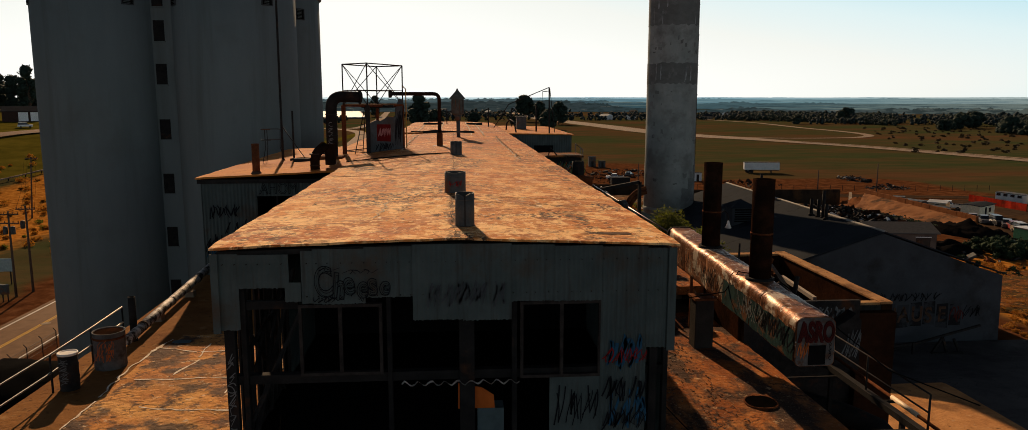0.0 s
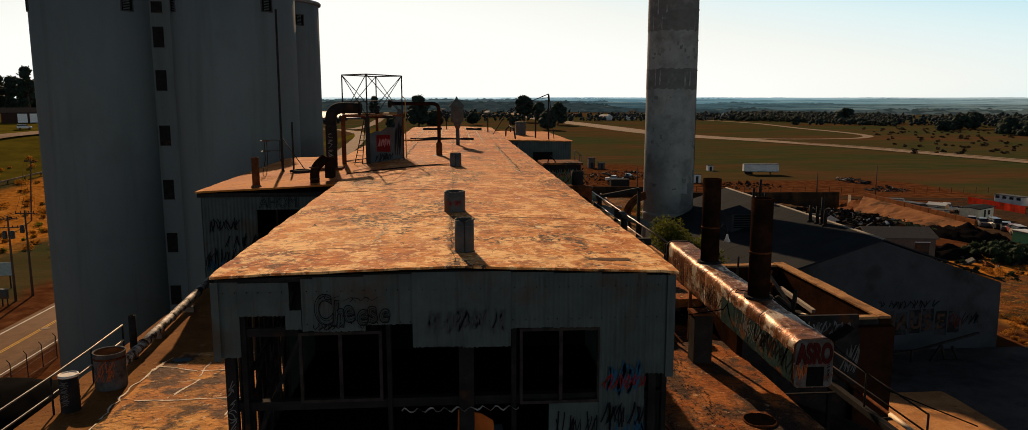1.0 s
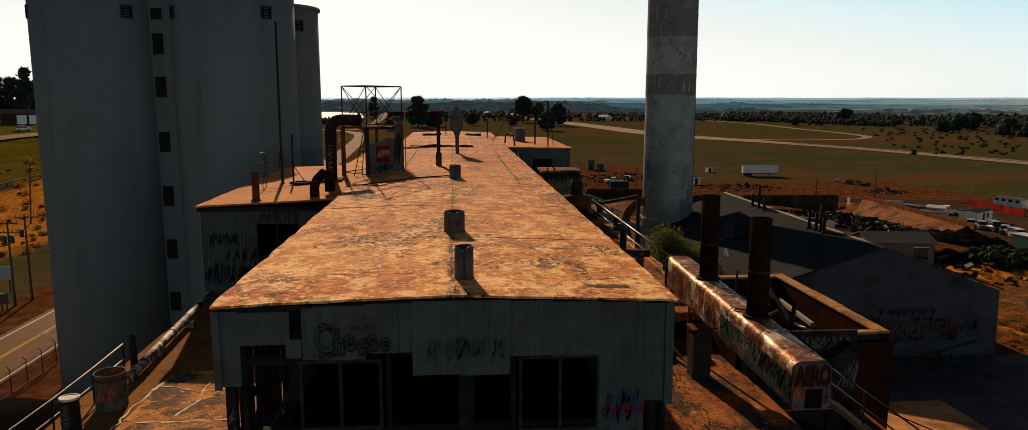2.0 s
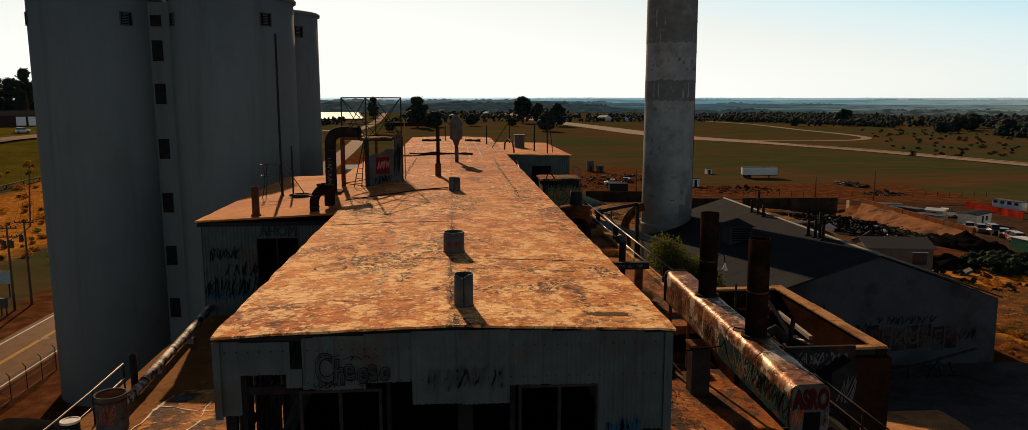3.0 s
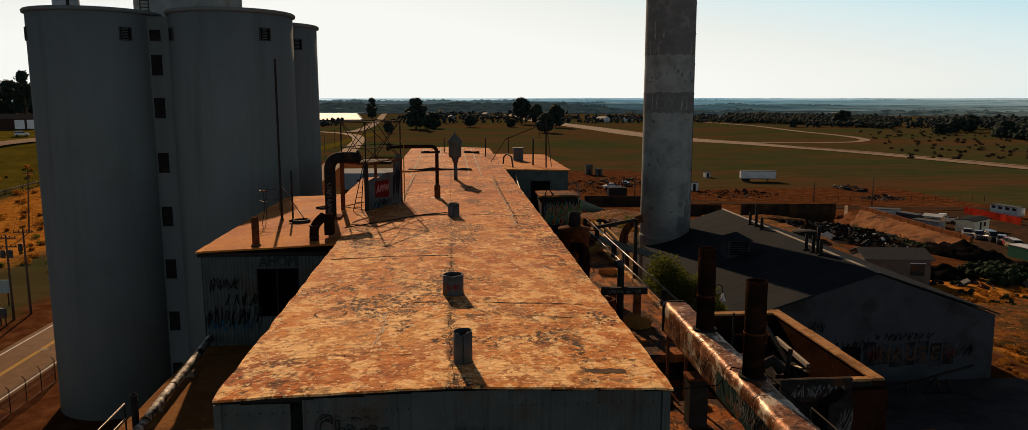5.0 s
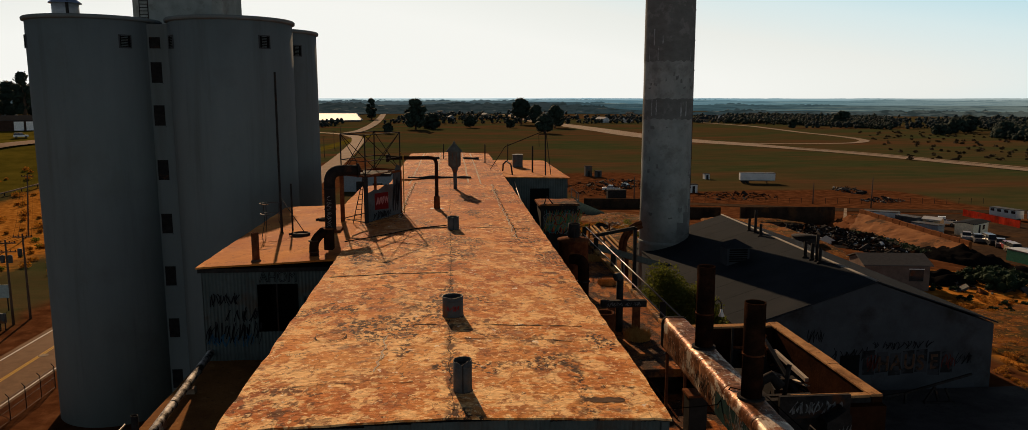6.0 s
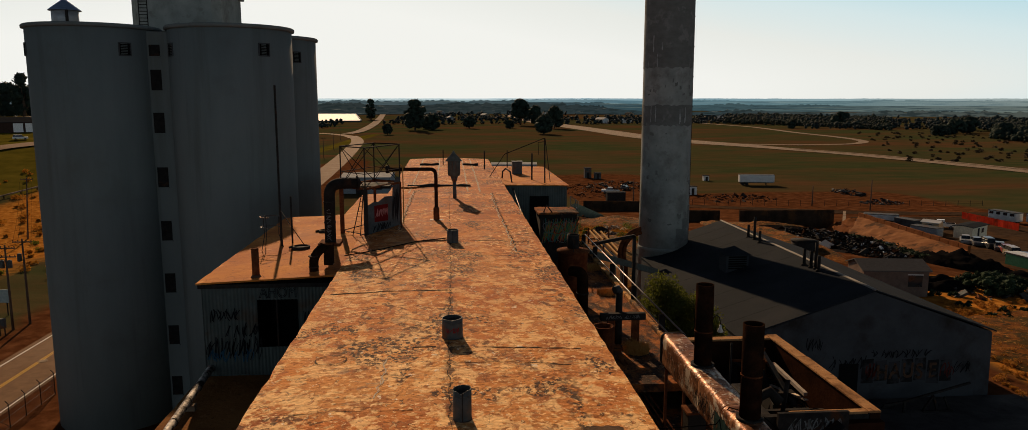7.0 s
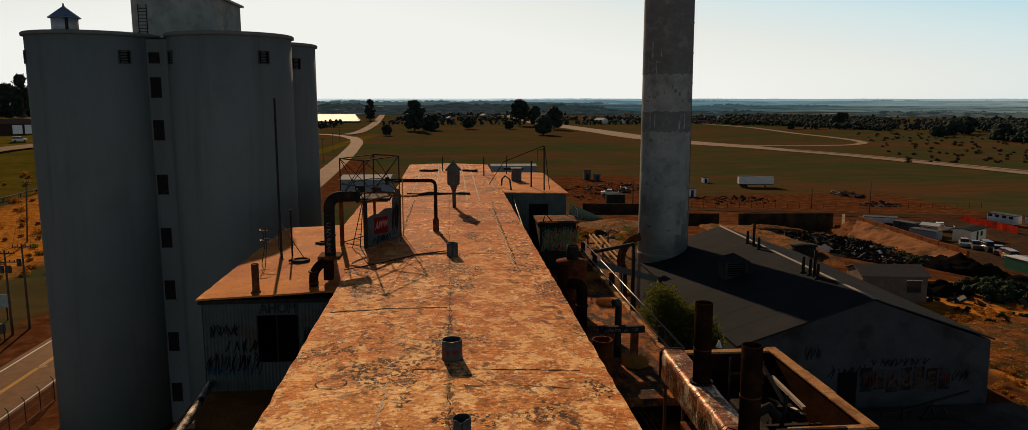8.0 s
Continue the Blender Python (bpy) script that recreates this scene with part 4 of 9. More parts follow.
lettering("graffiti", "AHOM", 0.62, (-7.55, 30.585, 20.98), FACE_US, P_BLACK, annex, 0.012, 0.8)
bm = bmesh.new()
scrawl(bm, (-9.5, 30.58, 20.0), (1, 0, 0), (0, 0, 1), 1.2, 0.6, 4, 0.05, (0, -1, 0), rng)
scrawl(bm, (-9.0, 30.58, 19.3), (1, 0, 0), (0, 0, 1), 1.2, 0.7, 4, 0.045, (0, -1, 0), rng)
scrawl(bm, (-9.75, 30.578, 18.4), (1, 0, 0), (0, 0, 1), 2.0, 1.0, 8, 0.04, (0, -1, 0), rng)
scrawl(bm, (-5.9, 30.58, 19.6), (1, 0, 0), (0, 0, 1), 0.6, 0.8, 3, 0.04, (0, -1, 0), rng)
part("graffiti", bm, P_BLACK, annex, kind="stuff")
bm = bmesh.new()
scrawl(bm, (-9.7, 30.574, 18.3), (1, 0, 0), (0, 0, 1), 1.9, 0.6, 6, 0.035, (0, -1, 0), rng)
part("graffiti", bm, P_BLUE, annex, kind="stuff")

annex2 = thing("rear_building", (8, 63, 0), "rear sheet-metal side building with a rust-stained roof", "building")
part("roof", slab(4.52, 9.85, 61.9, 79.3, lambda x, y: 21.92 - 0.02 * (x - 4.5), 0.08, 0.5), M_ROOFPLAIN, annex2)
bm = bmesh.new()
corrugated(bm, 4.5, 6.6, 15, 21.78, 62.15, 0.2, 0.02)
part("front_wall", bm, M_CORR, annex2)
bm = bmesh.new()
corrugated(bm, 6.6, 8.2, 20.9, 21.78, 62.15, 0.2, 0.02)
part("front_wall", bm, M_CORR, annex2)
bm = bmesh.new()
corrugated(bm, 8.2, 9.7, 15, 21.78, 62.15, 0.2, 0.02)
part("front_wall", bm, M_CORR, annex2)
# black sheet fills the doorway in place of an unlit inside
bm = bmesh.new()
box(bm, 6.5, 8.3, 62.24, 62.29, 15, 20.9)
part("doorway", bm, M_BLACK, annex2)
bm = bmesh.new()
box(bm, 9.6, 9.7, 62.2, 79.1, 3, 21.8)
part("side_wall", bm, M_CORR, annex2)
bm = bmesh.new()
box(bm, 4.5, 9.6, 62.3, 79.0, 3, 21.7)
part("lower_storey", bm, M_CONC, annex2)

# ------------------------------------------------------------ lower roof decks
def flat(z):
    return lambda x, y: z + 0.02 * noise.noise((x * 0.7, y * 0.7, 2.0))


M_SEALANT = material("white_sealant", [(0.50, 0.38, 0.26), (0.86, 0.79, 0.68)], 5, 0.95, 0, 0.3, 14, spec=0.0)
deck = solid("lower_roof_deck", slab(-10.0, -4.36, 3.0, 34.0, flat(17.75), 0.35, 0.5, 0.015, 0.04), M_DECKPLAIN, "stained lower roof deck with white sealant lines", "roof", kind="structure")
for pts in (((-8.2, 12), (-8.2, 16.0), (-8.28, 17.8)), ((-8.28, 17.8), (-8.34, 19.8), (-8.25, 21.4), (-7.95, 22.3)), ((-8.25, 21.4), (-6.86, 20.95)), ((-6.89, 21.7), (-6.84, 20.3)), ((-8.3, 20.9), (-8.1, 21.9)), ((-7.87, 18.86), (-4.5, 18.95)), ((-7.05, 17.16), (-5.9, 16.9), (-4.5, 16.7)), ((-6.8, 20.3), (-7.05, 18.9)), ((-5.6, 18.9), (-5.3, 17.6)), ((-6.9, 21.0), (-4.5, 21.1))):
    crack("sealant_line", pts, 0.040, M_SEALANT, flat(17.75), deck, 0.030, 0.06)
# the worn golden coating inside the long sealant line
bm = bmesh.new()
rows = []
for j in range(60):
    y = 3.2 + 19.4 * j / 59
    x0 = -8.24 + 0.3 * ease(20.8, 22.4, y) + 0.04 * noise.noise((0.3, y * 1.7, 4.0))
    row = []
    for i in range(13):
        x = x0 + (-4.38 - x0) * i / 12
        row.append(bm.verts.new((x, y + (0.12 * noise.noise((x * 1.6, 0.4, 2.0)) if j == 59 else 0.0), flat(17.75)(x, y) + 0.03 * noise.noise((x * 0.9, y * 0.5, 3.1)) + (0.004 if i in (0, 12) or j == 59 else 0.010))))
    rows.append(row)
for a, b in zip(rows, rows[1:]):
    for i in range(12):
        bm.faces.new((a[i], a[i + 1], b[i + 1], b[i])).smooth = True
part("worn_coating", bm, M_DECK, deck, "worn golden roof coating with dark stains")
bm = bmesh.new()
for cx, cy in ((-7.9, 15.55), (-7.65, 15.6), (-7.4, 15.62), (-7.15, 15.7)):
    stroke(bm, [(cx + 0.13 * math.cos(a), cy + 0.22 * math.sin(a), 17.79 + 0.03 * noise.noise((cx * 0.9, cy * 0.5, 3.1))) for a in [0.3 + 0.5 * k for k in range(11)]], 0.035, (0, 0, 1))
part("graffiti", bm, P_BLACK, deck, kind="stuff")
crack("sealant_line", ((-8.0, 21.9), (-7.4, 21.95)), 0.25, plain("faded_blue_paint", (0.055, 0.095, 0.12)), flat(17.75), deck, 0.030, 0.08)
bm = bmesh.new()
box(bm, -9.9, -4.4, 4, 33.8, 0, 17.38)
solid("lower_building", bm, M_CONC, "lower concrete storeys beneath the side deck", "building", kind="structure")

deck_r = solid("yard_roof_deck", slab(4.36, 10.55, 3.0, 30.0, flat(15.95), 0.35, 0.5, 0.015, 0.04), M_YARDDECK, "stained lower roof deck strewn with rubble", "roof", kind="structure")
solid("upper_roof_deck", slab(4.36, 10.95, 30.2, 61.8, flat(17.0), 0.35, 0.5, 0.015, 0.04), M_YARDDECK, "stained middle roof deck beside the hall", "roof", kind="structure")
bm = bmesh.new()
box(bm, 4.4, 10.4, 4, 61.5, 5, 15.55)
box(bm, 4.4, 10.4, 33.2, 61.5, 15.6, 16.6)
solid("lower_building", bm, M_CONC, "lower concrete storeys beneath the yard deck", "building", kind="structure")
# flat black disc; the hole's unlit depth is painted, the deck stays uncut
bm = bmesh.new()
bm.faces.new([bm.verts.new((8.92 + (0.43 + 0.05 * noise.noise((i * 0.9, 2.2, 0))) * math.cos(math.tau * i / 26), 20.5 + (0.46 + 0.06 * noise.noise((i * 0.9, 0, 4.1))) * math.sin(math.tau * i / 26), 15.998)) for i in range(26)])
hole = part("drain_hole", bm, material("painted_hollow", [(0.002, 0.002, 0.002), (0.004, 0.003, 0.003)], 3, 1.0, 0, 0, spec=0.0), deck_r, "flat round disc painted black as a drain hole")
bm = bmesh.new()
tube(bm, [(8.92 + 0.46 * math.cos(a), 20.5 + 0.49 * math.sin(a), 15.972 + 0.015 * math.sin(3 * a)) for a in [2 * math.pi * i / 24 for i in range(25)]], 0.028, 8)
part("rim", bm, M_RUST, hole)
# the broken strip where the two decks meet
# flat black sheet, painted for the shaded depth of the trench
bm = bmesh.new()
for a in ((5.2, 8.9, 29.4, 30.1), ):
    box(bm, a[0], a[1], a[2], a[3], 16.0, 16.03)
part("open_trench", bm, M_BLACK, deck_r)
for k in range(3):
    bm = bmesh.new()
    tube(bm, [(7.5 + 0.22 * k, 33.0, 17.08), (8.3 + 0.22 * k, 27.5, 16.02)], 0.04, 6)
    part("trench_pipe", bm, M_RUST, deck_r)
# rubble
M_GRIT = material("gravel_grit", [(0.05, 0.030, 0.018), (0.14, 0.08, 0.048), (0.36, 0.26, 0.17)], 9, 0.9, 0, 0)
bm = bmesh.new()
for i in range(8500):
    x, y = rng.uniform(4.6, 8.1), rng.uniform(16.5, 30)
    if rng.random() > 0.18 + 1.1 * max(0, noise.noise((x * 0.6, y * 0.3, 0.4))):
        continue
    s = rng.uniform(0.007, 0.026)
    box(bm, -s, s, -s * 0.7, s * 0.7, -s * 0.3, s * 0.6, pose(x, y, 15.97, rng.uniform(-20, 20), rng.uniform(-20, 20), rng.uniform(0, 180)))
solid("rubble", bm, M_GRIT, "loose broken rubble scattered on the deck", "rubble", kind="stuff")

# asphalt tone painted dark where shed and chimney shade falls, bank bright where lit
M_APRONSHADE = material("worn_asphalt", [(0.052, 0.050, 0.049), (0.085, 0.080, 0.076)], 0.6, 0.95, 0, 0.5, 8, (0.040, 0.037, 0.035), 0.3, (0.52, 0.66), spec=0.02, veins=((0.03, 0.028, 0.027), 0.35, 0.006, 0.7))
M_BANK = material("sunlit_dust_bank", [(0.36, 0.165, 0.062), (0.54, 0.27, 0.105)], 0.8, 0.95, 0, 0.8, 7, (0.20, 0.10, 0.045), 0.5, (0.55, 0.68), spec=0.02,
                  layers=(((0.09, 0.05, 0.028), 2.6, 0.62, 0.66, 0.8, (1, 1, 1)), ((0.50, 0.33, 0.19), 4.0, 0.62, 0.67, 0.6, (1, 1, 1)), ((0.10, 0.055, 0.03), 9.0, 0.60, 0.66, 0.7, (1, 1, 1))))
bm = bmesh.new()
prism(bm, [(39.4, 6.5), (49.9, 6.5), (49.9, 7.55), (46.5, 7.58), (44.5, 7.75), (41.5, 8.2), (39.4, 8.35)], 16.3, 41.5, "x")   # rises towards the works
prism(bm, [(8.0, 6.5), (39.39, 6.5), (39.39, 8.35), (8.0, 8.38)], 28.41, 41.5, "x")
solid("yard_apron", bm, M_APRONSHADE, "worn asphalt apron before the shed, darkened where its shadow falls", "pavement", kind="structure")
bm = bmesh.new()
prism(bm, [(8.0, 6.5), (40.9, 6.5), (40.9, 8.20), (40.3, 8.33), (39.4, 8.375), (8.0, 8.41)], 16.3, 28.4, "x")
solid("dirt_bank", bm, M_BANK, "dusty trodden dirt bank beside the apron, brightened where the sun falls", "ground", kind="structure")
# ------------------------------------------------------------ silos and chimney
M_LOUVRE = plain("louvre_metal", (0.06, 0.065, 0.07), 0.7)


def silo(cx, cy, louvres):
    s = thing("silo", (cx, cy, 0), "tall grey rendered concrete storage silo", "silo", "storage silos")
    bm = bmesh.new()
    lathe(bm, cx, cy, [(5.15, -0.5), (5.15, 12), (5.15, 24), (5.15, 34.6)], 72)
    part("shell", bm, M_SILO, s)
    bm = bmesh.new()
    lathe(bm, cx, cy, [(5.15, 34.6), (5.38, 34.66), (5.40, 34.86), (5.3, 34.95), (0.3, 35.2)], 72)
    part("roof_slab", bm, M_SILO, s)
    for a in louvres:
        m = Matrix.Translation((cx, cy, 0)) @ Matrix.Rotation(radians(a), 4, "Z")
        bm = bmesh.new()
        for q in ((-0.52, -0.44, 32.35, 33.45), (0.44, 0.52, 32.35, 33.45), (-0.44, 0.44, 32.35, 32.43), (-0.44, 0.44, 33.37, 33.45)):
            box(bm, q[0], q[1], -5.22, -5.10, q[2], q[3], m)
        v = part("louvre", bm, M_LOUVRE, s, "dark metal vent louvre")
        bm = bmesh.new()
        box(bm, -0.44, 0.44, -5.14, -5.1, 32.4, 33.4, m)
        for k in range(7):
            box(bm, -0.44, 0.44, -5.21, -5.15, 32.46 + k * 0.13, 32.53 + k * 0.13, m)
        part("slats", bm, M_BLACK, v)
    return s


silo(-30.5, 70.6, (48.5, -56))
silo(-18.95, 70.6, (45, -53))
silo(-18.8, 82.1, (49,))
silo(-30.3, 82.1, ())
core = thing("stair_core", (-24.7, 76, 0), "narrow concrete stair core between the silos", "building")
bm = bmesh.new()
box(bm, -25.7, -23.7, 69.1, 82, 0, 34.5)
part("wall", bm, M_SILO, core)
for z, tall in ((33.4, 0.95), (31.3, 1.75), (27.64, 1.75), (22.9, 1.75), (18.15, 1.75), (13.4, 1.75), (8.6, 1.75), (3.8, 1.75)):
    bm = bmesh.new()
    box(bm, -25.42, -24.52, 69.05, 69.09, z - tall, z)
    w2 = part("window", bm, M_PIPE, core, "dark broken stair window")
    bm = bmesh.new()
    box(bm, -25.47, -24.47, 69.0, 69.12, z - tall - 0.1, z - tall)
    part("sill", bm, M_SILO, w2)
head = thing("headhouse", (-25, 77, 35), "grey concrete headhouse on top of the silos", "building")
bm = bmesh.new()
prism(bm, [(-29.1, 75.6), (-28.1, 74.4), (-21.6, 74.4), (-20.9, 75.2), (-20.9, 82), (-29.1, 82)], 35, 38.6, "z")
part("wall", bm, M_CHIM, head)
bm = bmesh.new()
prism(bm, [(-29.3, 75.5), (-28.2, 74.2), (-21.5, 74.2), (-20.6, 75.1), (-20.6, 82.3), (-29.3, 82.3)], 38.6, 38.8, "z")
part("roof_slab", bm, M_CHIM, head)
bm = bmesh.new()
for k in range(9):
    box(bm, -28.0, -27.3, 74.3, 74.36, 35.2 + k * 0.3, 35.26 + k * 0.3)
box(bm, -28.05, -28.0, 74.28, 74.36, 35, 38)
box(bm, -27.3, -27.25, 74.28, 74.36, 35, 38)
part("ladder", bm, M_DARK, head)
cab = thing("roof_cupola", (-34, 72, 35), "small round vent cabin with a blue metal cone roof", "cupola")
bm = bmesh.new()
lathe(bm, -33.4, 72, [(1.08, 34.9), (1.08, 36.5)], 20)
part("drum", bm, plain("galvanised_wall", (0.32, 0.34, 0.36), 0.5, 0.4), cab)
bm = bmesh.new()
lathe(bm, -33.4, 72, [(1.32, 36.45), (1.32, 36.5), (0.12, 37.45), (0.05, 37.75)], 20)
part("cone_roof", bm, plain("blue_roof_metal", (0.16, 0.22, 0.34), 0.4, 0.5), cab)
bm = bmesh.new()
box(bm, -32.9, -32.7, 70.95, 71.1, 34.9, 36.6)
part("ladder", bm, M_DARK, cab)

chimney = thing("chimney", (22.48, 78, 7), "tall round concrete chimney with dark weathered patches", "chimney")
bm = bmesh.new()
lathe(bm, 22.48, 78, [(2.62, 6.5), (2.54, 20), (2.47, 40), (2.3, 60)], 56)
part("shaft", bm, M_CHIM, chimney)
M_BAND = material("stained_band", [(0.125, 0.13, 0.122), (0.17, 0.175, 0.166)], 0.9, 0.9, 0, 0.3, 5, (0.22, 0.22, 0.21), 0.7, (0.56, 0.64), (1, 1, 2.0))
for z0, z1 in ((26.15, 28.2), (31.9, 47.0)):
    bm = bmesh.new()
    rows = []
    for z in (z0, z1):
        rows.append([bm.verts.new((22.48 + 2.555 * math.cos(2 * math.pi * i / 56) * (1 - (z - 20) * 0.0012), 78 + 2.555 * math.sin(2 * math.pi * i / 56) * (1 - (z - 20) * 0.0012), z + 0.25 * noise.noise((i * 0.7, z, 0)))) for i in range(56)])
    for i in range(56):
        f = bm.faces.new((rows[0][i], rows[0][(i + 1) % 56], rows[1][(i + 1) % 56], rows[1][i]))
        f.smooth = True
    part("coating_band", bm, M_BAND, chimney, "dark weathered coating band")
def shaft_patch(a0, a1, z0, z1, mat, name, out=0.012):
    """A worn patch of coating that follows the round shaft, with frayed edges."""
    bm = bmesh.new()
    rows = []
    k = max(3, int((z1 - z0) / 0.25))
    for j in range(k + 1):
        z = z0 + (z1 - z0) * j / k
        r = 2.62 - 0.0038 * (z - 6.5) + out + 0.02
        row = []
        for i in range(7):
            a = a0 + (a1 - a0) * i / 6 + (0.035 * noise.noise((z * 2.3, a0 * 9, i)) if i in (0, 6) else 0.0)
            row.append(bm.verts.new((22.48 + r * math.cos(a), 78 + r * math.sin(a), z + (0.15 * noise.noise((a * 9, z0, 3.0)) if j in (0, k) else 0.0))))
        rows.append(row)
    for a, b in zip(rows, rows[1:]):
        for i in range(6):
            bm.faces.new((a[i], a[i + 1], b[i + 1], b[i])).smooth = True
    part(name, bm, mat, chimney)


M_FLAKE = material("pale_flaked_paint", [(0.30, 0.32, 0.315), (0.40, 0.42, 0.41)], 1.5, 0.9, 0, 0.2, 8, (0.19, 0.20, 0.195), 1.2, (0.50, 0.62))
rq = random.Random(77)
for k in range(11):                  # pale upright runs in the dark bands
    a = math.radians(rq.uniform(205, 335))
    z = rq.choice((26.3, 26.5, 32.0, 33.5))
    shaft_patch(a, a + rq.uniform(0.02, 0.05), z, z + rq.uniform(0.6, 1.7), M_FLAKE, "paint_run", 0.03)
for k in range(30):                  # darker scars where the coating came off
    a = math.radians(rq.uniform(195, 345))
    z = rq.choice((16.5, 20.5, 22.0, 23.5, 24.5, 28.6, 29.6, 30.5)) + rq.uniform(-0.5, 0.9)
    shaft_patch(a, a + rq.uniform(0.03, 0.20), z, z + rq.uniform(0.08, 0.45), M_BAND, "coating_scar")
for a0, a1, z0, z1 in ((4.95, 5.75, 14.3, 15.6), (5.25, 5.9, 15.5, 16.7), (5.6, 5.95, 16.6, 18.0)):
    shaft_patch(a0, a1, z0, z1, M_BAND, "coating_scar")
bm = bmesh.new()
tube(bm, [(25.06, 77.6, 8), (25.02, 77.6, 24), (24.95, 77.6, 40), (24.80, 77.6, 59)], 0.035, 6)
conduit = part("conduit", bm, M_DARK, chimney, "thin dark conduit up the shaft")
for k in range(16):
    z = 10 + k * 3.0
    bm = bmesh.new()
    box(bm, 24.80 - (z - 10) * 0.004, 25.13 - (z - 10) * 0.004, 77.55, 77.65, z, z + 0.12)
    part("clamp", bm, M_DARK, conduit)
bm = bmesh.new()
lathe(bm, 22.48, 78, [(2.62, 13.2), (2.65, 13.25), (2.65, 13.5), (2.61, 13.55)], 40)
part("flashing", bm, M_CHIM, chimney)

# ------------------------------------------------------------ shed
shed = thing("storage_shed", (29.8, 50, 7.5), "long grey storage shed with a low gable and graffiti", "shed")
bm = bmesh.new()
prism(bm, [(20.1, 6.8), (38.9, 6.8), (38.8, 12.26), (29.8, 15.42), (20.1, 12.26)], 50, 50.3)
part("gable_wall", bm, M_SHEDWALL, shed)
for x in (20.0, 38.75):
    bm = bmesh.new()
    box(bm, x, x + 0.2, 50.3, 80.8, 6.5, 12.25)
    part("side_wall", bm, M_SHEDWALL, shed)
bm = bmesh.new()
prism(bm, [(20.1, 6.8), (38.9, 6.8), (38.8, 12.26), (29.8, 15.42), (20.1, 12.26)], 80.5, 80.8)
part("gable_wall", bm, M_SHEDWALL, shed)


for side in (-1, 1):
    for k in range(10):
        y0, y1 = 49.9 + k * 3.11, 49.9 + (k + 1) * 3.11 - 0.03
        bm = bmesh.new()
        xa, xb = (19.95 if side < 0 else 39.05), 29.8 + side * 0.02
        z_low = 12.40 if side < 0 else 12.42
        q = [(xa, z_low), (xb, 15.58), (xb, 15.48), (xa, z_low - 0.1)]
        prism(bm, q, y0, y1)
        part("roof_panel", bm, M_SHEDROOF, shed)
bm = bmesh.new()
prism(bm, [(29.68, 15.60), (29.8, 15.66), (29.92, 15.61), (29.92, 15.56), (29.8, 15.60), (29.68, 15.55)], 49.85, 81.0)
part("ridge_cap", bm, plain("pale_ridge_metal", (0.30, 0.28, 0.25), 0.7, 0.0), shed, "pale metal ridge cap")
cup = thing("roof_cupola", (25.2, 64.5, 13.8), "square dark vent cupola on the shed roof", "cupola")
bm = bmesh.new()
box(bm, 24.05, 26.05, 63.6, 65.4, 13.4, 15.35)
part("body", bm, M_SHEDWALL, cup)
for k in range(6):
    bm = bmesh.new()
    box(bm, 24.25, 25.85, 63.54, 63.6, 14.1 + k * 0.2, 14.22 + k * 0.2)
    part("slat", bm, M_BLACK, cup)
bm = bmesh.new()
v = [bm.verts.new(p) for p in ((23.8, 63.3, 15.35), (26.3, 63.3, 15.35), (26.3, 65.7, 15.35), (23.8, 65.7, 15.35), (25.05, 64.5, 16.0))]
for f in ((0, 1, 4), (1, 2, 4), (2, 3, 4), (3, 0, 4), (3, 2, 1, 0)):
    bm.faces.new([v[i] for i in f])
part("roof", bm, M_SHEDROOF, cup)
for x, y, h in ((29.25, 71.8, 1.2), (29.3, 70.4, 2.2), (29.2, 68.9, 1.1), (29.0, 59.3, 1.25), (29.1, 58.3, 1.3), (29.1, 57.0, 1.15), (29.2, 57.7, 2.1)):
    s = thing("roof_vent_pipe", (x, y, 15.3), "dark stub vent pipe on the shed roof", "vent pipe", "shed vent pipes")
    bm = bmesh.new()
    tube(bm, [(x, y, 15.2), (x, y, 15.4 + h)], 0.13, 10, True, True)
    part("pipe", bm, M_DARK, s)
    bm = bmesh.new()
    tube(bm, [(x, y, 15.3), (x, y, 15.5)], [0.24, 0.15], 10)
    part("flashing", bm, M_DARK, s)
P_BEIGE = material("beige_spray_paint", [(0.060, 0.034, 0.022), (0.10, 0.056, 0.036)], 2.0, 0.9, 0, 0.1, 8, (0.018, 0.017, 0.016), 1.6, (0.50, 0.58), spec=0.0)
M_BLOCK = material("worn_black_paint", [(0.012, 0.012, 0.013), (0.026, 0.025, 0.026)], 1.2, 0.9, 0, 0.1, 8, (0.044, 0.046, 0.050), 0.9, (0.46, 0.55), spec=0.0)
for k in range(7):
    x0, x1 = 29.15 + 0.98 * k, 29.15 + 0.98 * (k + 1) - 0.06
    z0, z1 = 8.72 + 0.14 * math.sin(k * 2.1), 10.42 + 0.12 * math.cos(k * 1.7)
    bm = bmesh.new()
    bm.faces.new([bm.verts.new((x, 49.985, z)) for x, z in ((x0, z0), (x1, z0 + 0.06 * math.sin(k)), (x1 - 0.04, z1), (x0 + 0.05, z1 - 0.05))])
    part("graffiti_block", bm, M_BLOCK, shed, "worn dark sprayed block" if k == 0 else "")
for k, letter in enumerate("HAUSE"):
    lettering("graffiti", letter, 1.55 + 0.06 * (k % 2), (30.25 + 0.98 * k, 49.972, 8.98 + 0.05 * (k % 3)), FACE_US, P_BEIGE, shed, 0.0, 0.80, 0.03)
bm = bmesh.new()
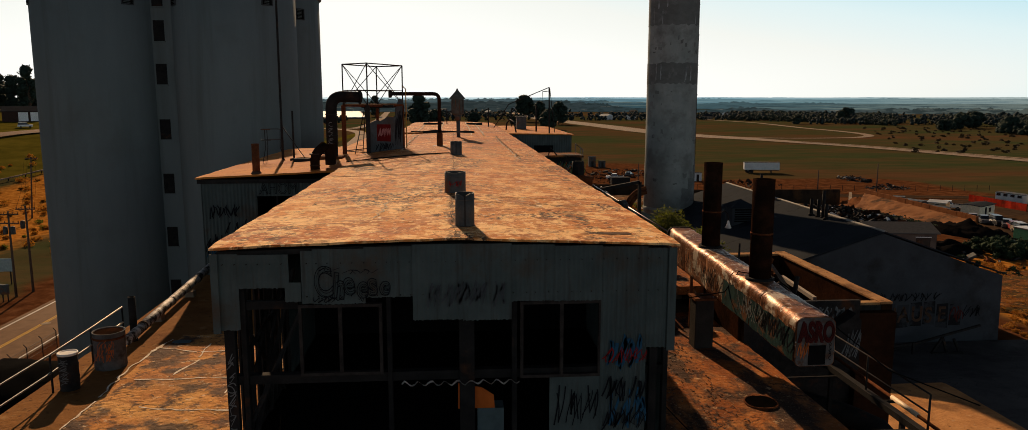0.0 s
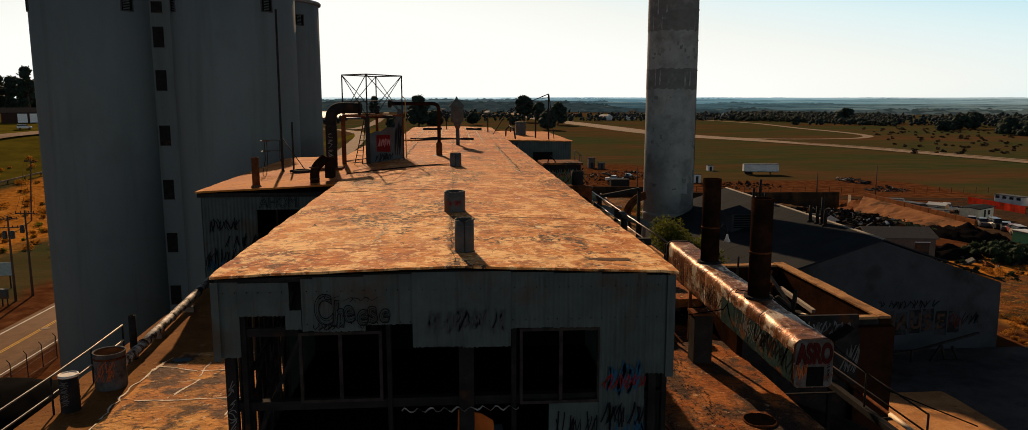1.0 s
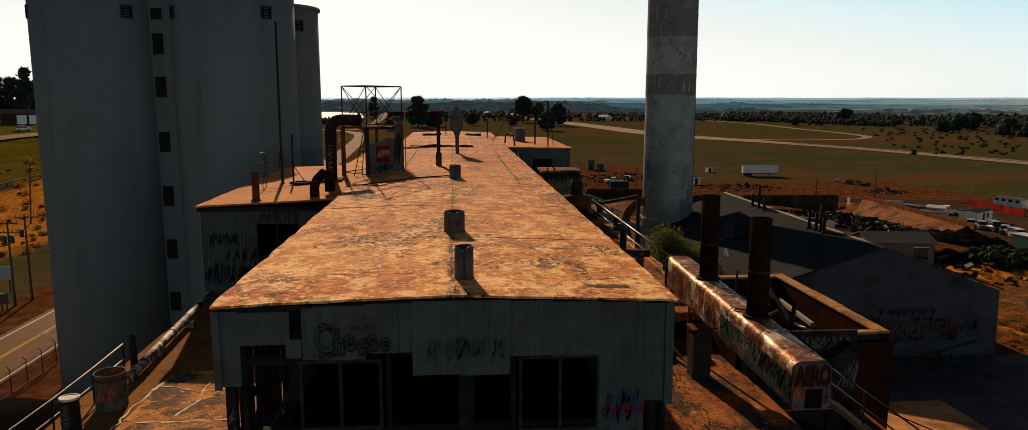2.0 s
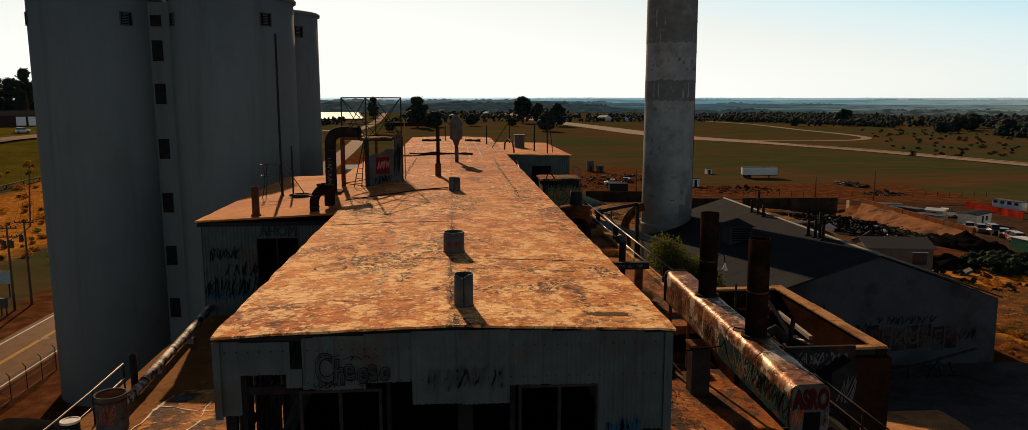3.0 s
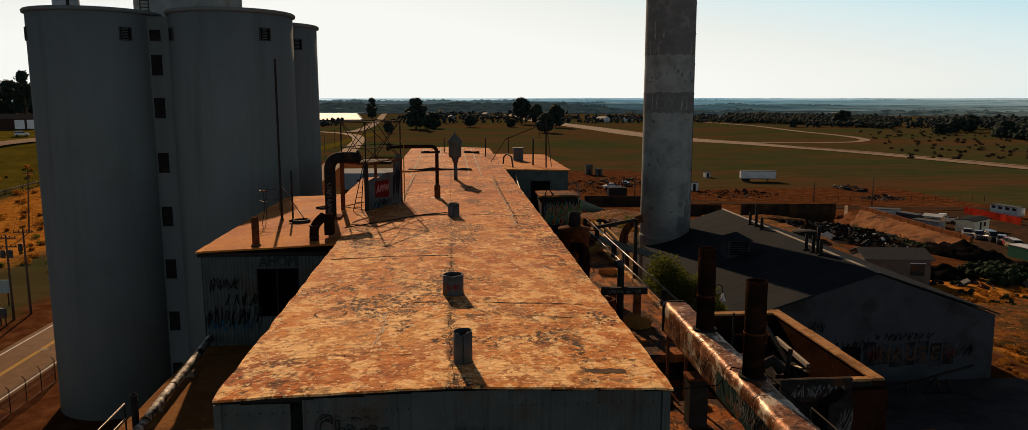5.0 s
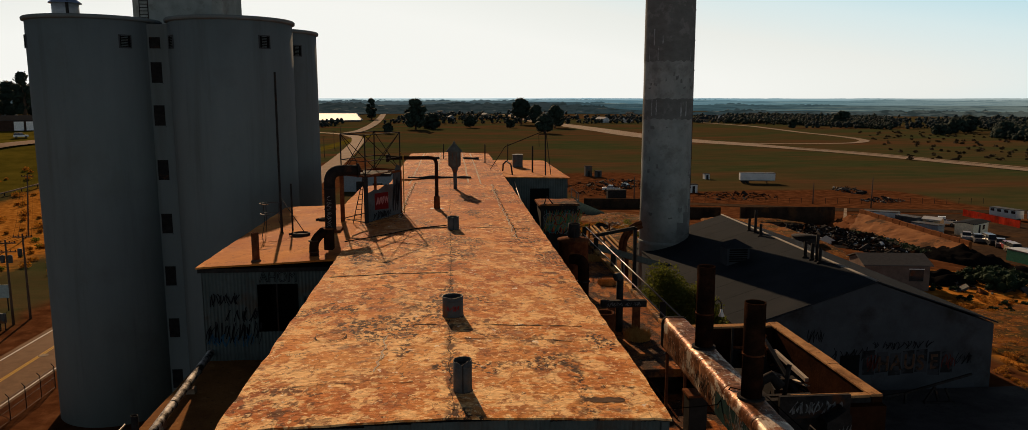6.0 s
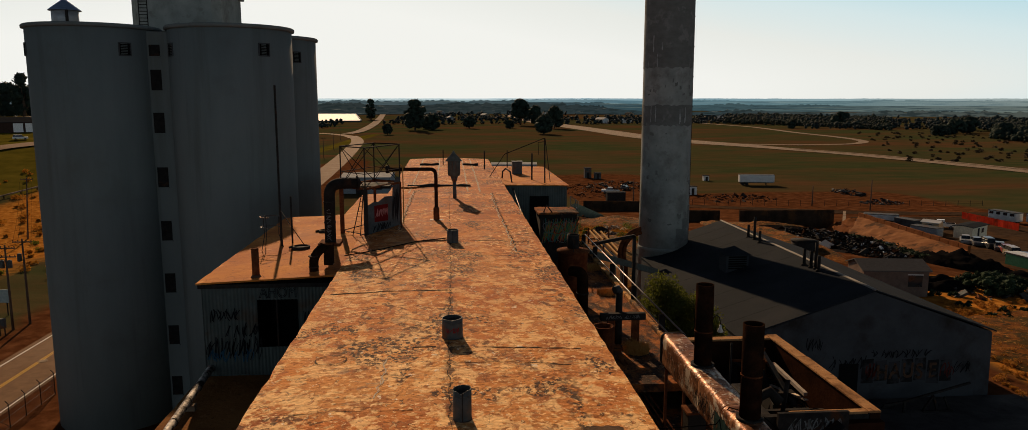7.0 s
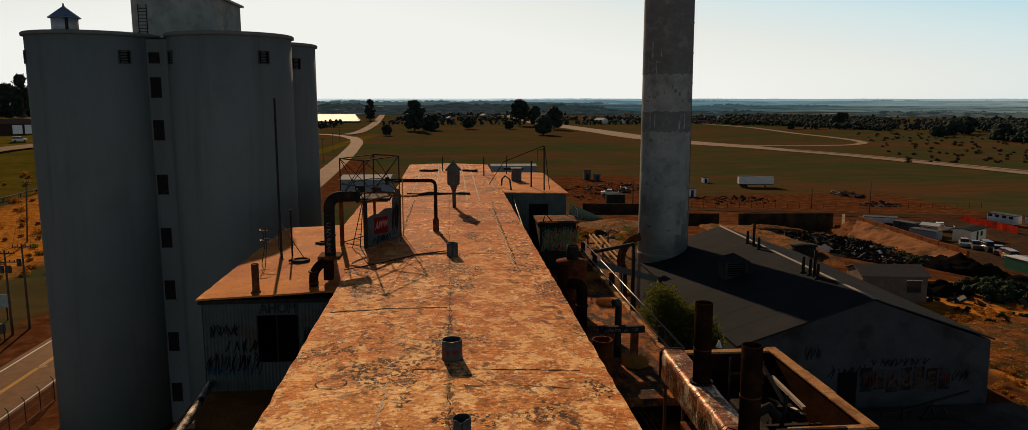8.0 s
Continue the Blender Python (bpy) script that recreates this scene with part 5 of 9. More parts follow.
scrawl(bm, (29.25, 49.974, 8.9), (1, 0, 0), (0, 0, 1), 0.8, 1.3, 2, 0.09, (0, -1, 0), rng)
scrawl(bm, (35.1, 49.974, 8.9), (1, 0, 0), (0, 0, 1), 0.8, 1.3, 2, 0.09, (0, -1, 0), rng)
part("graffiti", bm, plain("faded_dark_red_paint", (0.075, 0.018, 0.014), 0.9), shed, kind="stuff")
bm = bmesh.new()
scrawl(bm, (26.6, 49.97, 9.6), (1, 0, 0), (0, 0, 1), 2.4, 1.2, 4, 0.06, (0, -1, 0), rng)
scrawl(bm, (29.8, 49.965, 10.5), (1, 0, 0), (0, 0, 1), 4.4, 0.7, 8, 0.06, (0, -1, 0), rng)
scrawl(bm, (36.1, 49.97, 9.3), (1, 0, 0), (0, 0, 1), 1.2, 0.9, 3, 0.05, (0, -1, 0), rng)
scrawl(bm, (25.0, 49.97, 11.2), (1, 0, 0), (0, 0, 1), 1.2, 1.0, 3, 0.05, (0, -1, 0), rng)
part("graffiti", bm, P_BLACK, shed, kind="stuff")
bm = bmesh.new()
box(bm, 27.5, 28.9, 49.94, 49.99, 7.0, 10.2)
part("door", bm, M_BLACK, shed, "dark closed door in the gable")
# bolts of rusted scrap lying by the gable
for i, (a, b) in enumerate((((29.8, 48.2, 7.6), (36.2, 48.3, 9.2)), ((29.4, 47.4, 8.15), (30.9, 47.5, 8.3)), ((32.3, 47.5, 7.55), (33.0, 47.5, 8.66)), ((33.0, 47.5, 8.66), (33.4, 47.5, 7.55)), ((33.8, 47.5, 8.55), (34.3, 47.5, 7.55)), ((30.9, 47.4, 7.55), (30.9, 47.4, 8.4)), ((32.2, 47.3, 7.62), (34.4, 47.3, 7.62)))):
    bm = bmesh.new()
    box(bm, -0.07, 0.07, 0, (Vector(b) - Vector(a)).length, -0.07, 0.07, Matrix.Translation(a) @ (Vector(b) - Vector(a)).to_track_quat("Y", "Z").to_matrix().to_4x4())
    solid("scrap_beam", bm, M_DARK, "dark rusted scrap beam lying by the shed", "scrap", "scrap beams")
# ------------------------------------------------------------ things on the hall roof
M_GALV = material("weathered_galvanised", [(0.046, 0.052, 0.053), (0.090, 0.094, 0.092)], 3, 0.55, 0.2, 0.2, 18, (0.14, 0.06, 0.027), 1.2, (0.55, 0.66))
M_COWL = material("cowl_galvanised", [(0.06, 0.072, 0.068), (0.11, 0.125, 0.112)], 3, 0.7, 0.1, 0.2, 18, (0.12, 0.07, 0.04), 1.4, (0.56, 0.66))
rng = random.Random(9)


def roof_vent(x, y, z, r, h, notch, label):
    s = thing("roof_vent", (x, y, z), label, "vent pipe", "ridge vents")
    bm = bmesh.new()
    n = 36
    rows = []
    for rr, zz in ((r * 1.02, z - 0.05), (r, z + 0.1), (r, z + h * 0.5), (r * 1.0, z + h), (r * 0.93, z + h), (r * 0.93, z + h * 0.35)):
        row = []
        for i in range(n):
            a = 2 * math.pi * i / n
            dz = 0.0
            if zz > z + h * 0.9:
                dz = -notch * max(0, math.cos(a + 1.7)) ** 14 - notch * 0.5 * max(0, math.cos(a + 2.9)) ** 10 + (0.003 + notch * 0.12) * noise.noise((a * 2.5, r * 9, 1.0))
            wob = 1 + 0.025 * math.sin(2 * a + 0.6)
            row.append(bm.verts.new((x + rr * wob * math.cos(a), y + rr * wob * math.sin(a), zz + dz)))
        rows.append(row)
    for a, b in zip(rows, rows[1:]):
        for i in range(n):
            f = bm.faces.new((a[i], a[(i + 1) % n], b[(i + 1) % n], b[i]))
            f.smooth = True
    bm.faces.new(rows[-1])
    part("pipe", bm, M_GALV, s)
    bm = bmesh.new()
    tube(bm, [(x, y, z - 0.02), (x, y, z + 0.05)], [r * 1.35, r * 1.06], 20)
    part("flashing", bm, M_PATCH, s)
    bm = bmesh.new()
    tube(bm, [(x, y, z + h * 0.80), (x, y, z + h * 0.83)], r * 1.03, 20)
    part("seam_band", bm, M_GALV, s)
    if r > 0.27:
        bm = bmesh.new()
        scrawl(bm, (x - r * 0.6, y - r * 1.04, z + h * 0.35), (1, 0, 0), (0, 0, 1), r * 1.2, h * 0.32, 3, 0.016, (0, -1, 0), rng)
        part("graffiti", bm, P_RED, s, kind="stuff")
    else:
        bm = bmesh.new()
        box(bm, x - 0.012, x + 0.012, y - r * 1.03, y - r * 0.98, z + 0.04, z + h * 0.95)
        part("seam", bm, M_DARK, s)


roof_vent(0.33, 15.67, 22.06, 0.195, 0.72, 0.07, "dented galvanised vent pipe on the roof ridge")
roof_vent(0.14, 21.35, 22.06, 0.29, 0.62, 0.03, "short wide galvanised vent pipe on the roof")
roof_vent(0.21, 36.0, 22.05, 0.265, 0.66, 0.02, "short dark vent pipe on the far roof")

swan = thing("swan_neck_pipe", (-0.7, 43.0, 22.05), "rusty steam pipe bent over in a swan neck", "pipe")
bm = bmesh.new()
tube(bm, bend((-0.68, 43.0, 22.0), (-0.68, 43.0, 24.95), (-2.5, 43.0, 24.95), 0.35) + [(-3.25, 43.0, 24.95)], 0.10, 14)
part("pipe", bm, M_STACK, swan)
bm = bmesh.new()
lathe(bm, -0.68, 43.0, [(0.17, 22.03), (0.17, 22.75), (0.11, 22.82)], 14)
part("sleeve", bm, M_RUST, swan)
bm = bmesh.new()
tube(bm, [(-3.25, 43.0, 24.95), (-3.3, 43, 24.95), (-3.45, 43, 24.95)], [0.12, 0.22, 0.22], 14)
part("flange", bm, M_DARK, swan)
bm = bmesh.new()
box(bm, -1.05, -0.30, 42.75, 43.25, 22.05, 22.09)
part("base_plate", bm, M_GALV, swan)

cowl = thing("ventilator_cowl", (0.4, 52.3, 22.05), "pale galvanised ventilator cowl with a pointed cap on a post", "ventilator")
bm = bmesh.new()
tube(bm, [(0.42, 52.3, 22.0), (0.40, 52.3, 23.3)], 0.13, 12)
part("post", bm, M_GALV, cowl)
bm = bmesh.new()
tube(bm, [(0.40, 52.3, 23.2), (0.39, 52.3, 23.7)], [0.13, 0.30], 14)
part("neck", bm, M_GALV, cowl)
bm = bmesh.new()
lathe(bm, 0.38, 52.3, [(0.28, 23.6), (0.40, 23.66), (0.41, 24.62), (0.38, 24.70)], 18)
part("drum", bm, M_COWL, cowl)
for k in range(10):
    a = 2 * math.pi * k / 10
    bm = bmesh.new()
    box(bm, -0.012, 0.012, -0.01, 0.02, 23.7, 24.6, Matrix.Translation((0.38 + 0.415 * math.cos(a), 52.3 + 0.415 * math.sin(a), 0)) @ Matrix.Rotation(a, 4, "Z"))
    part("rib", bm, M_GALV, cowl)
bm = bmesh.new()
lathe(bm, 0.36, 52.3, [(0.55, 24.64), (0.55, 24.69), (0.10, 25.20), (0.03, 25.36)], 18)
part("cap", bm, M_COWL, cowl)

for x, y, h, r in ((-0.6, 79.0, 1.6, 0.05), (3.47, 75.0, 1.8, 0.06), (5.9, 77.5, 1.7, 0.05), (7.2, 66.0, 2.15, 0.07)):
    s = thing("roof_post", (x, y, 22), "thin dark steel post on the rear roof", "post", "roof posts")
    bm = bmesh.new()
    tube(bm, [(x, y, 21.85), (x, y, 22 + h)], r, 8)
    part("post", bm, M_DARK, s)
mastp = thing("antenna_mast", (8.0, 63.5, 21.9), "leaning antenna mast with a long thin boom", "antenna")
for nm, a, b, r in (("mast", (8.03, 63.5, 21.85), (8.0, 63.5, 25.6), 0.06), ("stay", (8.5, 63.6, 21.9), (8.05, 63.5, 25.5), 0.03), ("boom", (8.0, 63.5, 25.6), (4.7, 64.5, 24.2), 0.035), ("boom", (4.7, 64.5, 24.2), (3.5, 65.5, 22.2), 0.03), ("arm", (8.0, 63.5, 25.3), (7.45, 63.5, 25.25), 0.03), ("arm", (7.45, 63.5, 25.25), (7.5, 63.6, 24.2), 0.02)):
    bm = bmesh.new()
    tube(bm, [a, b], r, 6)
    part(nm, bm, M_DARK, mastp)
bv = thing("box_vent", (6.33, 71, 21.95), "weathered square metal box vent on the roof", "vent")
bm = bmesh.new()
box(bm, 5.88, 6.78, 70.6, 71.4, 21.85, 23.0)
part("body", bm, M_GALV, bv, bevel=0.03)
bm = bmesh.new()
box(bm, 5.83, 6.83, 70.55, 71.45, 23.0, 23.08)
part("lid", bm, M_GALV, bv)
cp = thing("bent_pipe", (5.2, 64, 21.95), "thin pipe bent over the roof edge", "pipe")
bm = bmesh.new()
tube(bm, [(4.6, 66, 22.0), (4.65, 66, 22.6), (4.9, 65.6, 22.9), (5.2, 64.5, 22.7), (5.25, 63.5, 21.9)], 0.07, 8)
part("pipe", bm, M_DARK, cp)
gp = thing("gutter_pipe", (4.7, 45, 20), "long thin pipe along the hall wall", "pipe")
bm = bmesh.new()
tube(bm, [(4.62, 20, 20.9), (4.65, 35, 21.0), (4.75, 61, 21.1)], 0.07, 8)
part("pipe", bm, M_DARK, gp)
bm = bmesh.new()
for k in range(14):
    box(bm, 4.34, 4.66, 20.5 + 3 * k, 20.56 + 3 * k, 20.85, 20.9)
part("brackets", bm, M_DARK, gp, kind="stuff")
bm = bmesh.new()
tube(bm, [(5.2, 61.8, 21.6), (6.3, 50, 17.2)], 0.06, 8)
part("brace", bm, M_GALV, gp)
cb = thing("roof_cable", (-2, 36, 22.05), "black cable lying across the roof", "cable")
bm = bmesh.new()
tube(bm, [(-4.6, 33.9, 21.95), (-3.2, 34.6, 22.06), (-1.5, 36.4, 22.09), (-0.1, 37.1, 22.1)], 0.025, 6)
part("cable", bm, M_BLACK, cb)

# ------------------------------------------------------------ things on the side building
big = thing("exhaust_pipe", (-5.7, 37.3, 21.8), "thick soot-black exhaust pipe bent over at the top", "pipe")
bm = bmesh.new()
tube(bm, bend((-5.72, 37.3, 21.75), (-5.70, 37.3, 24.80), (-4.35, 37.9, 24.76), 0.60, 8), 0.265, 20, True, True)
part("pipe", bm, M_PIPE, big)
bm = bmesh.new()
tube(bm, [(-5.72, 37.3, 21.8), (-5.72, 37.3, 21.90)], 0.42, 18)
part("flange", bm, M_RUST, big)
for z in (22.9, 23.9):
    bm = bmesh.new()
    tube(bm, [(-5.71, 37.3, z), (-5.71, 37.3, z + 0.06)], 0.288, 20)
    part("joint_ring", bm, M_DARK, big)
bm = bmesh.new()
scrawl(bm, (-5.85, 37.02, 22.1), (0.001, 0, 1), (1, 0, 0), 1.5, 0.26, 8, 0.022, (0, -1, 0), rng)
part("graffiti", bm, P_PALE, big, kind="stuff")
bm = bmesh.new()
box(bm, -6.25, -5.2, 36.75, 37.9, 21.70, 21.98)
part("plinth", bm, M_RUST, big, bevel=0.02)

elb = thing("elbow_duct", (-5.6, 31.6, 21.8), "short rusty elbow duct on the side roof", "duct")
bm = bmesh.new()
tube(bm, bend((-5.50, 31.4, 21.7), (-5.50, 31.4, 22.45), (-5.15, 31.8, 22.8), 0.30, 5), 0.19, 16)
part("pipe", bm, M_STACK, elb)
bm = bmesh.new()
box(bm, -5.15, -4.78, 31.75, 32.2, 22.0, 22.85)
part("box", bm, M_STACK, elb, bevel=0.02)
for z in (22.0, 22.45):
    bm = bmesh.new()
    tube(bm, [(-5.50, 31.4, z), (-5.50, 31.4, z + 0.05)], 0.21, 16)
    part("joint_ring", bm, M_DARK, elb)

for x, y, h, r in ((-7.72, 30.95, 1.18, 0.145),):
    s = thing("roof_vent", (x, y, 21.75), "rusty round vent pipe on the side roof", "vent pipe")
    bm = bmesh.new()
    tube(bm, [(x, y, 21.7), (x, y, 21.75 + h)], r, 14, True, True)
    part("pipe", bm, M_RUST, s)
    bm = bmesh.new()
    tube(bm, [(x, y, 21.74), (x, y, 21.84)], [r * 1.5, r * 1.05], 14)
    part("flashing", bm, M_PATCH, s)
    bm = bmesh.new()
    tube(bm, [(x, y, 21.75 + h - 0.06), (x, y, 21.75 + h - 0.02)], r * 1.06, 14)
    part("rim", bm, M_RUST, s)
mast = thing("tall_mast", (-8.2, 38.0, 21.75), "tall thin steel mast stayed to the side roof", "mast")
for nm, a, b, r in (("pole", (-8.35, 38.6, 21.7), (-8.4, 38.9, 29.5), 0.055), ("pole", (-8.1, 37.6, 21.7), (-8.2, 37.9, 25.0), 0.05), ("pole", (-7.7, 38.1, 21.7), (-7.7, 38.1, 24.1), 0.045), ("stay", (-8.3, 38.6, 23.3), (-7.0, 37.4, 21.8), 0.02)):
    bm = bmesh.new()
    tube(bm, [a, b], r, 8)
    part(nm, bm, M_DARK, mast)
for cx, cy, tilt in ((-8.55, 37.2, 0.0),):
    s = thing("tank_hoop_stand", (cx, cy, 21.75), "bent wire hoop stand on the side roof", "stand")
    for z in (23.25, 22.75):
        bm = bmesh.new()
        tube(bm, [(cx + 0.45 * math.cos(a), cy + 0.4 * math.sin(a), z) for a in [2 * math.pi * i / 18 for i in range(15)]], 0.022, 6)
        part("hoop", bm, M_GALV, s)
    for a in (0.2, 2.2, 4.2):
        bm = bmesh.new()
        tube(bm, [(cx + 0.6 * math.cos(a), cy + 0.6 * math.sin(a), 21.72), (cx + 0.4 * math.cos(a), cy + 0.35 * math.sin(a), 22.4), (cx + 0.43 * math.cos(a), cy + 0.38 * math.sin(a), 23.25)], 0.018, 5)
        part("leg", bm, M_DARK, s)
for x, y, r in ((-7.0, 36.6, 0.42), (-6.6, 41.0, 0.32)):
    s = thing("round_hatch", (x, y, 21.8), "low round dark hatch lying on the side roof", "hatch", "roof hatches")
    bm = bmesh.new()
    lathe(bm, x, y, [(r, 21.72), (r, 21.9), (r * 0.85, 21.93), (r * 0.8, 21.86)], 18)
    part("lid", bm, M_DARK, s)
    bm = bmesh.new()
    tube(bm, [(x - r - 0.15, y, 21.84), (x - r + 0.05, y, 21.88)], 0.06, 6)
    part("handle", bm, M_DARK, s)

# the steel frame tower with the painted board
tower = thing("steel_frame_tower", (-4.1, 40.5, 21.9), "open braced steel frame tower around machinery and a painted board", "tower")
TX0, TX1, TY0, TY1, TB, TM, TT = -5.55, -2.62, 39.3, 42.3, 21.85, 24.35, 26.42
corner = ((TX0, TY0 + 1.0), (-4.15, TY0 - 0.5), (TX1, TY1 - 0.4), (-4.1, TY1 + 0.8))
for i, (x, y) in enumerate(corner):
    bm = bmesh.new()
    w2 = 0.10 if i < 2 else 0.07
    box(bm, x - w2, x + w2, y - w2, y + w2, TB - 0.1, TM)
    part("post", bm, M_RUST if i != 1 else M_DARK, tower)
    bm = bmesh.new()
    tube(bm, [(x, y, TM), (x, y, TT)], 0.035, 6)
    part("upper_post", bm, M_DARK, tower)
for i in range(4):
    a, b = corner[i], corner[(i + 1) % 4]
    for z, r, nm in ((TM, 0.07, "beam"), (TT, 0.03, "top_rail"), (TM + 0.75, 0.022, "mid_rail")):
        bm = bmesh.new()
        tube(bm, [(*a, z), (*b, z)], r, 6)
        part(nm, bm, M_DARK if nm != "beam" else M_RUST, tower)
    for p, q in (((*a, TM), (*b, TT)), ((*b, TM), (*a, TT))):
        bm = bmesh.new()
        tube(bm, [p, q], 0.02, 5)
        part("brace", bm, M_DARK, tower)
    bm = bmesh.new()
    tube(bm, [(*a, TB + 0.15), (*b, TB + 0.15)], 0.025, 5)
    part("foot_rail", bm, M_DARK, tower)
for k, (a, b) in enumerate((((-4.9, 39.3, 21.9), (-4.3, 39.0, 24.3)), ((-4.5, 39.2, 21.9), (-4.25, 38.9, 24.3)), ((-5.5, 40.3, 24.3), (-4.2, 39.0, 24.35)))):
    bm = bmesh.new()
    tube(bm, [a, b], 0.025, 5)
    part("brace", bm, M_DARK, tower)
for k in range(9):
    bm = bmesh.new()
    tube(bm, [(-4.85 + 0.06 * k, 39.28, 22.1 + k * 0.26), (-4.5 + 0.03 * k, 39.15, 22.1 + k * 0.26)], 0.015, 5)
    part("rung", bm, M_DARK, tower)
bm = bmesh.new()
dirv = (Vector((TX1, TY1 - 0.4, 0)) - Vector((-4.15, TY0 - 0.5, 0)))
L = dirv.length
mt = Matrix.Translation((-4.15, TY0 - 0.5, 0)) @ dirv.to_track_quat("X", "Z").to_matrix().to_4x4()
verts2 = [(0.0, 21.9), (L, 21.9), (L, 24.6), (L - 0.35, 24.7), (L - 0.75, 24.2), (L - 0.8, 23.7), (1.9, 23.75), (1.2, 23.55), (0.8, 23.6), (0.05, 23.45)]
prism(bm, verts2, -0.02, 0.02)
for v in bm.verts:
    v.co = mt @ v.co
M_BOARD = material("board_sheet", [(0.055, 0.066, 0.070), (0.10, 0.112, 0.115)], 1.5, 0.7, 0.1, 0.2, 12, (0.07, 0.06, 0.055), 1.0, (0.52, 0.64))
board = part("board", bm, M_BOARD, tower, "grey torn sheet board sprayed with graffiti")
bm = bmesh.new()
q = [mt @ Vector((u, -0.03, z)) for u, z in ((0.75, 22.55), (2.1, 22.45), (2.1, 23.35), (0.75, 23.4))]
bm.faces.new([bm.verts.new(p) for p in q])
part("red_panel", bm, plain("dull_red_paint", (0.12, 0.010, 0.010), 0.95), board)
bm = bmesh.new()
nrm = mt.to_3x3() @ Vector((0, -1, 0))
scrawl(bm, mt @ Vector((0.9, -0.036, 22.75)), mt.to_3x3() @ Vector((1, 0, 0)), (0, 0, 1), 1.15, 0.45, 6, 0.05, nrm, rng)
part("graffiti", bm, plain("pink_letter_paint", (0.38, 0.16, 0.15)), board, kind="stuff")
bm = bmesh.new()
scrawl(bm, mt @ Vector((0.5, -0.036, 22.0)), mt.to_3x3() @ Vector((1, 0, 0)), (0, 0, 1), 1.6, 0.45, 5, 0.07, nrm, rng)
scrawl(bm, mt @ Vector((2.4, -0.036, 22.2)), mt.to_3x3() @ Vector((1, 0, 0)), (0, 0, 1), 0.7, 1.9, 5, 0.05, nrm, rng)
part("graffiti", bm, P_BLACK, board, kind="stuff")
bm = bmesh.new()
tube(bm, [(-4.45, 37.87, 24.76), (-4.38, 37.89, 24.76)], 0.36, 20)
part("end_flange", bm, M_DARK, big)
bm = bmesh.new()
box(bm, -4.6, -3.0, 40.0, 42.0, 24.22, 24.36)
part("platform", bm, M_PIPE, tower)
bm = bmesh.new()
tube(bm, [(-2.45, 41.9, 21.9), (-2.45, 41.9, 25.2), (-2.62, 41.9, 25.35)], 0.03, 6)
part("drain_pipe", bm, plain("yellow_pipe_paint", (0.40, 0.22, 0.05)), tower, "thin yellow pipe")

# ------------------------------------------------------------ things on the left deck
can = thing("oil_drum", (-9.2, 18.25, 17.75), "upright painted oil drum with a white lid", "drum")
bm = bmesh.new()
lathe(bm, -9.2, 18.45, [(0.215, 17.72), (0.22, 17.76), (0.215, 17.78), (0.215, 18.03), (0.228, 18.06), (0.215, 18.09), (0.215, 18.34), (0.228, 18.37), (0.215, 18.40), (0.215, 18.64)], 26)
part("shell", bm, M_DARK, can)
bm = bmesh.new()
lathe(bm, -9.2, 18.45, [(0.23, 18.62), (0.23, 18.67), (0.205, 18.675), (0.19, 18.655)], 26)
part("lid", bm, plain("white_lid_paint", (0.72, 0.70, 0.66), 0.5), can, "white lid")
bm = bmesh.new()
scrawl(bm, (-9.32, 18.225, 17.9), (0.001, 0, 1), (1, 0, 0), 0.65, 0.22, 6, 0.012, (0, -1, 0), rng)
part("graffiti", bm, P_PALE, can, kind="stuff")
tub = thing("open_barrel", (-8.8, 19.9, 17.75), "large open steel barrel with orange graffiti", "barrel")
bm = bmesh.new()
lathe(bm, -8.91, 20.0, [(0.375, 17.72), (0.39, 17.8), (0.38, 18.25), (0.39, 18.70), (0.405, 18.72), (0.365, 18.72), (0.365, 18.68)], 30)
part("shell", bm, material("worn_barrel_paint", [(0.055, 0.055, 0.056), (0.14, 0.142, 0.142)], 2.0, 0.8, 0, 0.2, 14, (0.045, 0.038, 0.034), 1.5, (0.52, 0.64)), tub)
bm = bmesh.new()
for k in range(4):
    scrawl(bm, (-9.13 + 0.02 * k, 19.602 - 0.004 * k, 17.98 + 0.11 * k), (1, 0.0, 0), (0, 0, 1), 0.40, 0.26, 3, 0.012, (0, -1, 0), rng)
part("graffiti", bm, P_ORANGE, tub, kind="stuff")
bm = bmesh.new()
lathe(bm, -8.91, 20.0, [(0.392, 18.54), (0.406, 18.57), (0.392, 18.60)], 30)
part("rim_band", bm, M_RUST, tub)
# black inner skin added; the shade inside the barrel is painted on
bm = bmesh.new()
lathe(bm, -8.91, 20.0, [(0.36, 18.70), (0.36, 17.95), (0.02, 17.95)], 30)
part("lining", bm, M_STACK, tub, "inside painted black for its shade")

pipeL = thing("insulated_pipe", (-9.3, 26, 18), "long flaking insulated pipe on stub supports", "pipe")
bm = bmesh.new()
tube(bm, [(-9.03, 21.3, 18.03), (-9.2, 24, 18.05), (-9.42, 27.6, 18.07), (-9.6, 30.6, 18.1)], 0.14, 16)
part("pipe", bm, material("flaking_insulation", [(0.025, 0.018, 0.015), (0.045, 0.034, 0.027), (0.50, 0.47, 0.43), (0.72, 0.69, 0.65)], 3.6, 0.6, 0.1, 0.4, 14), pipeL)
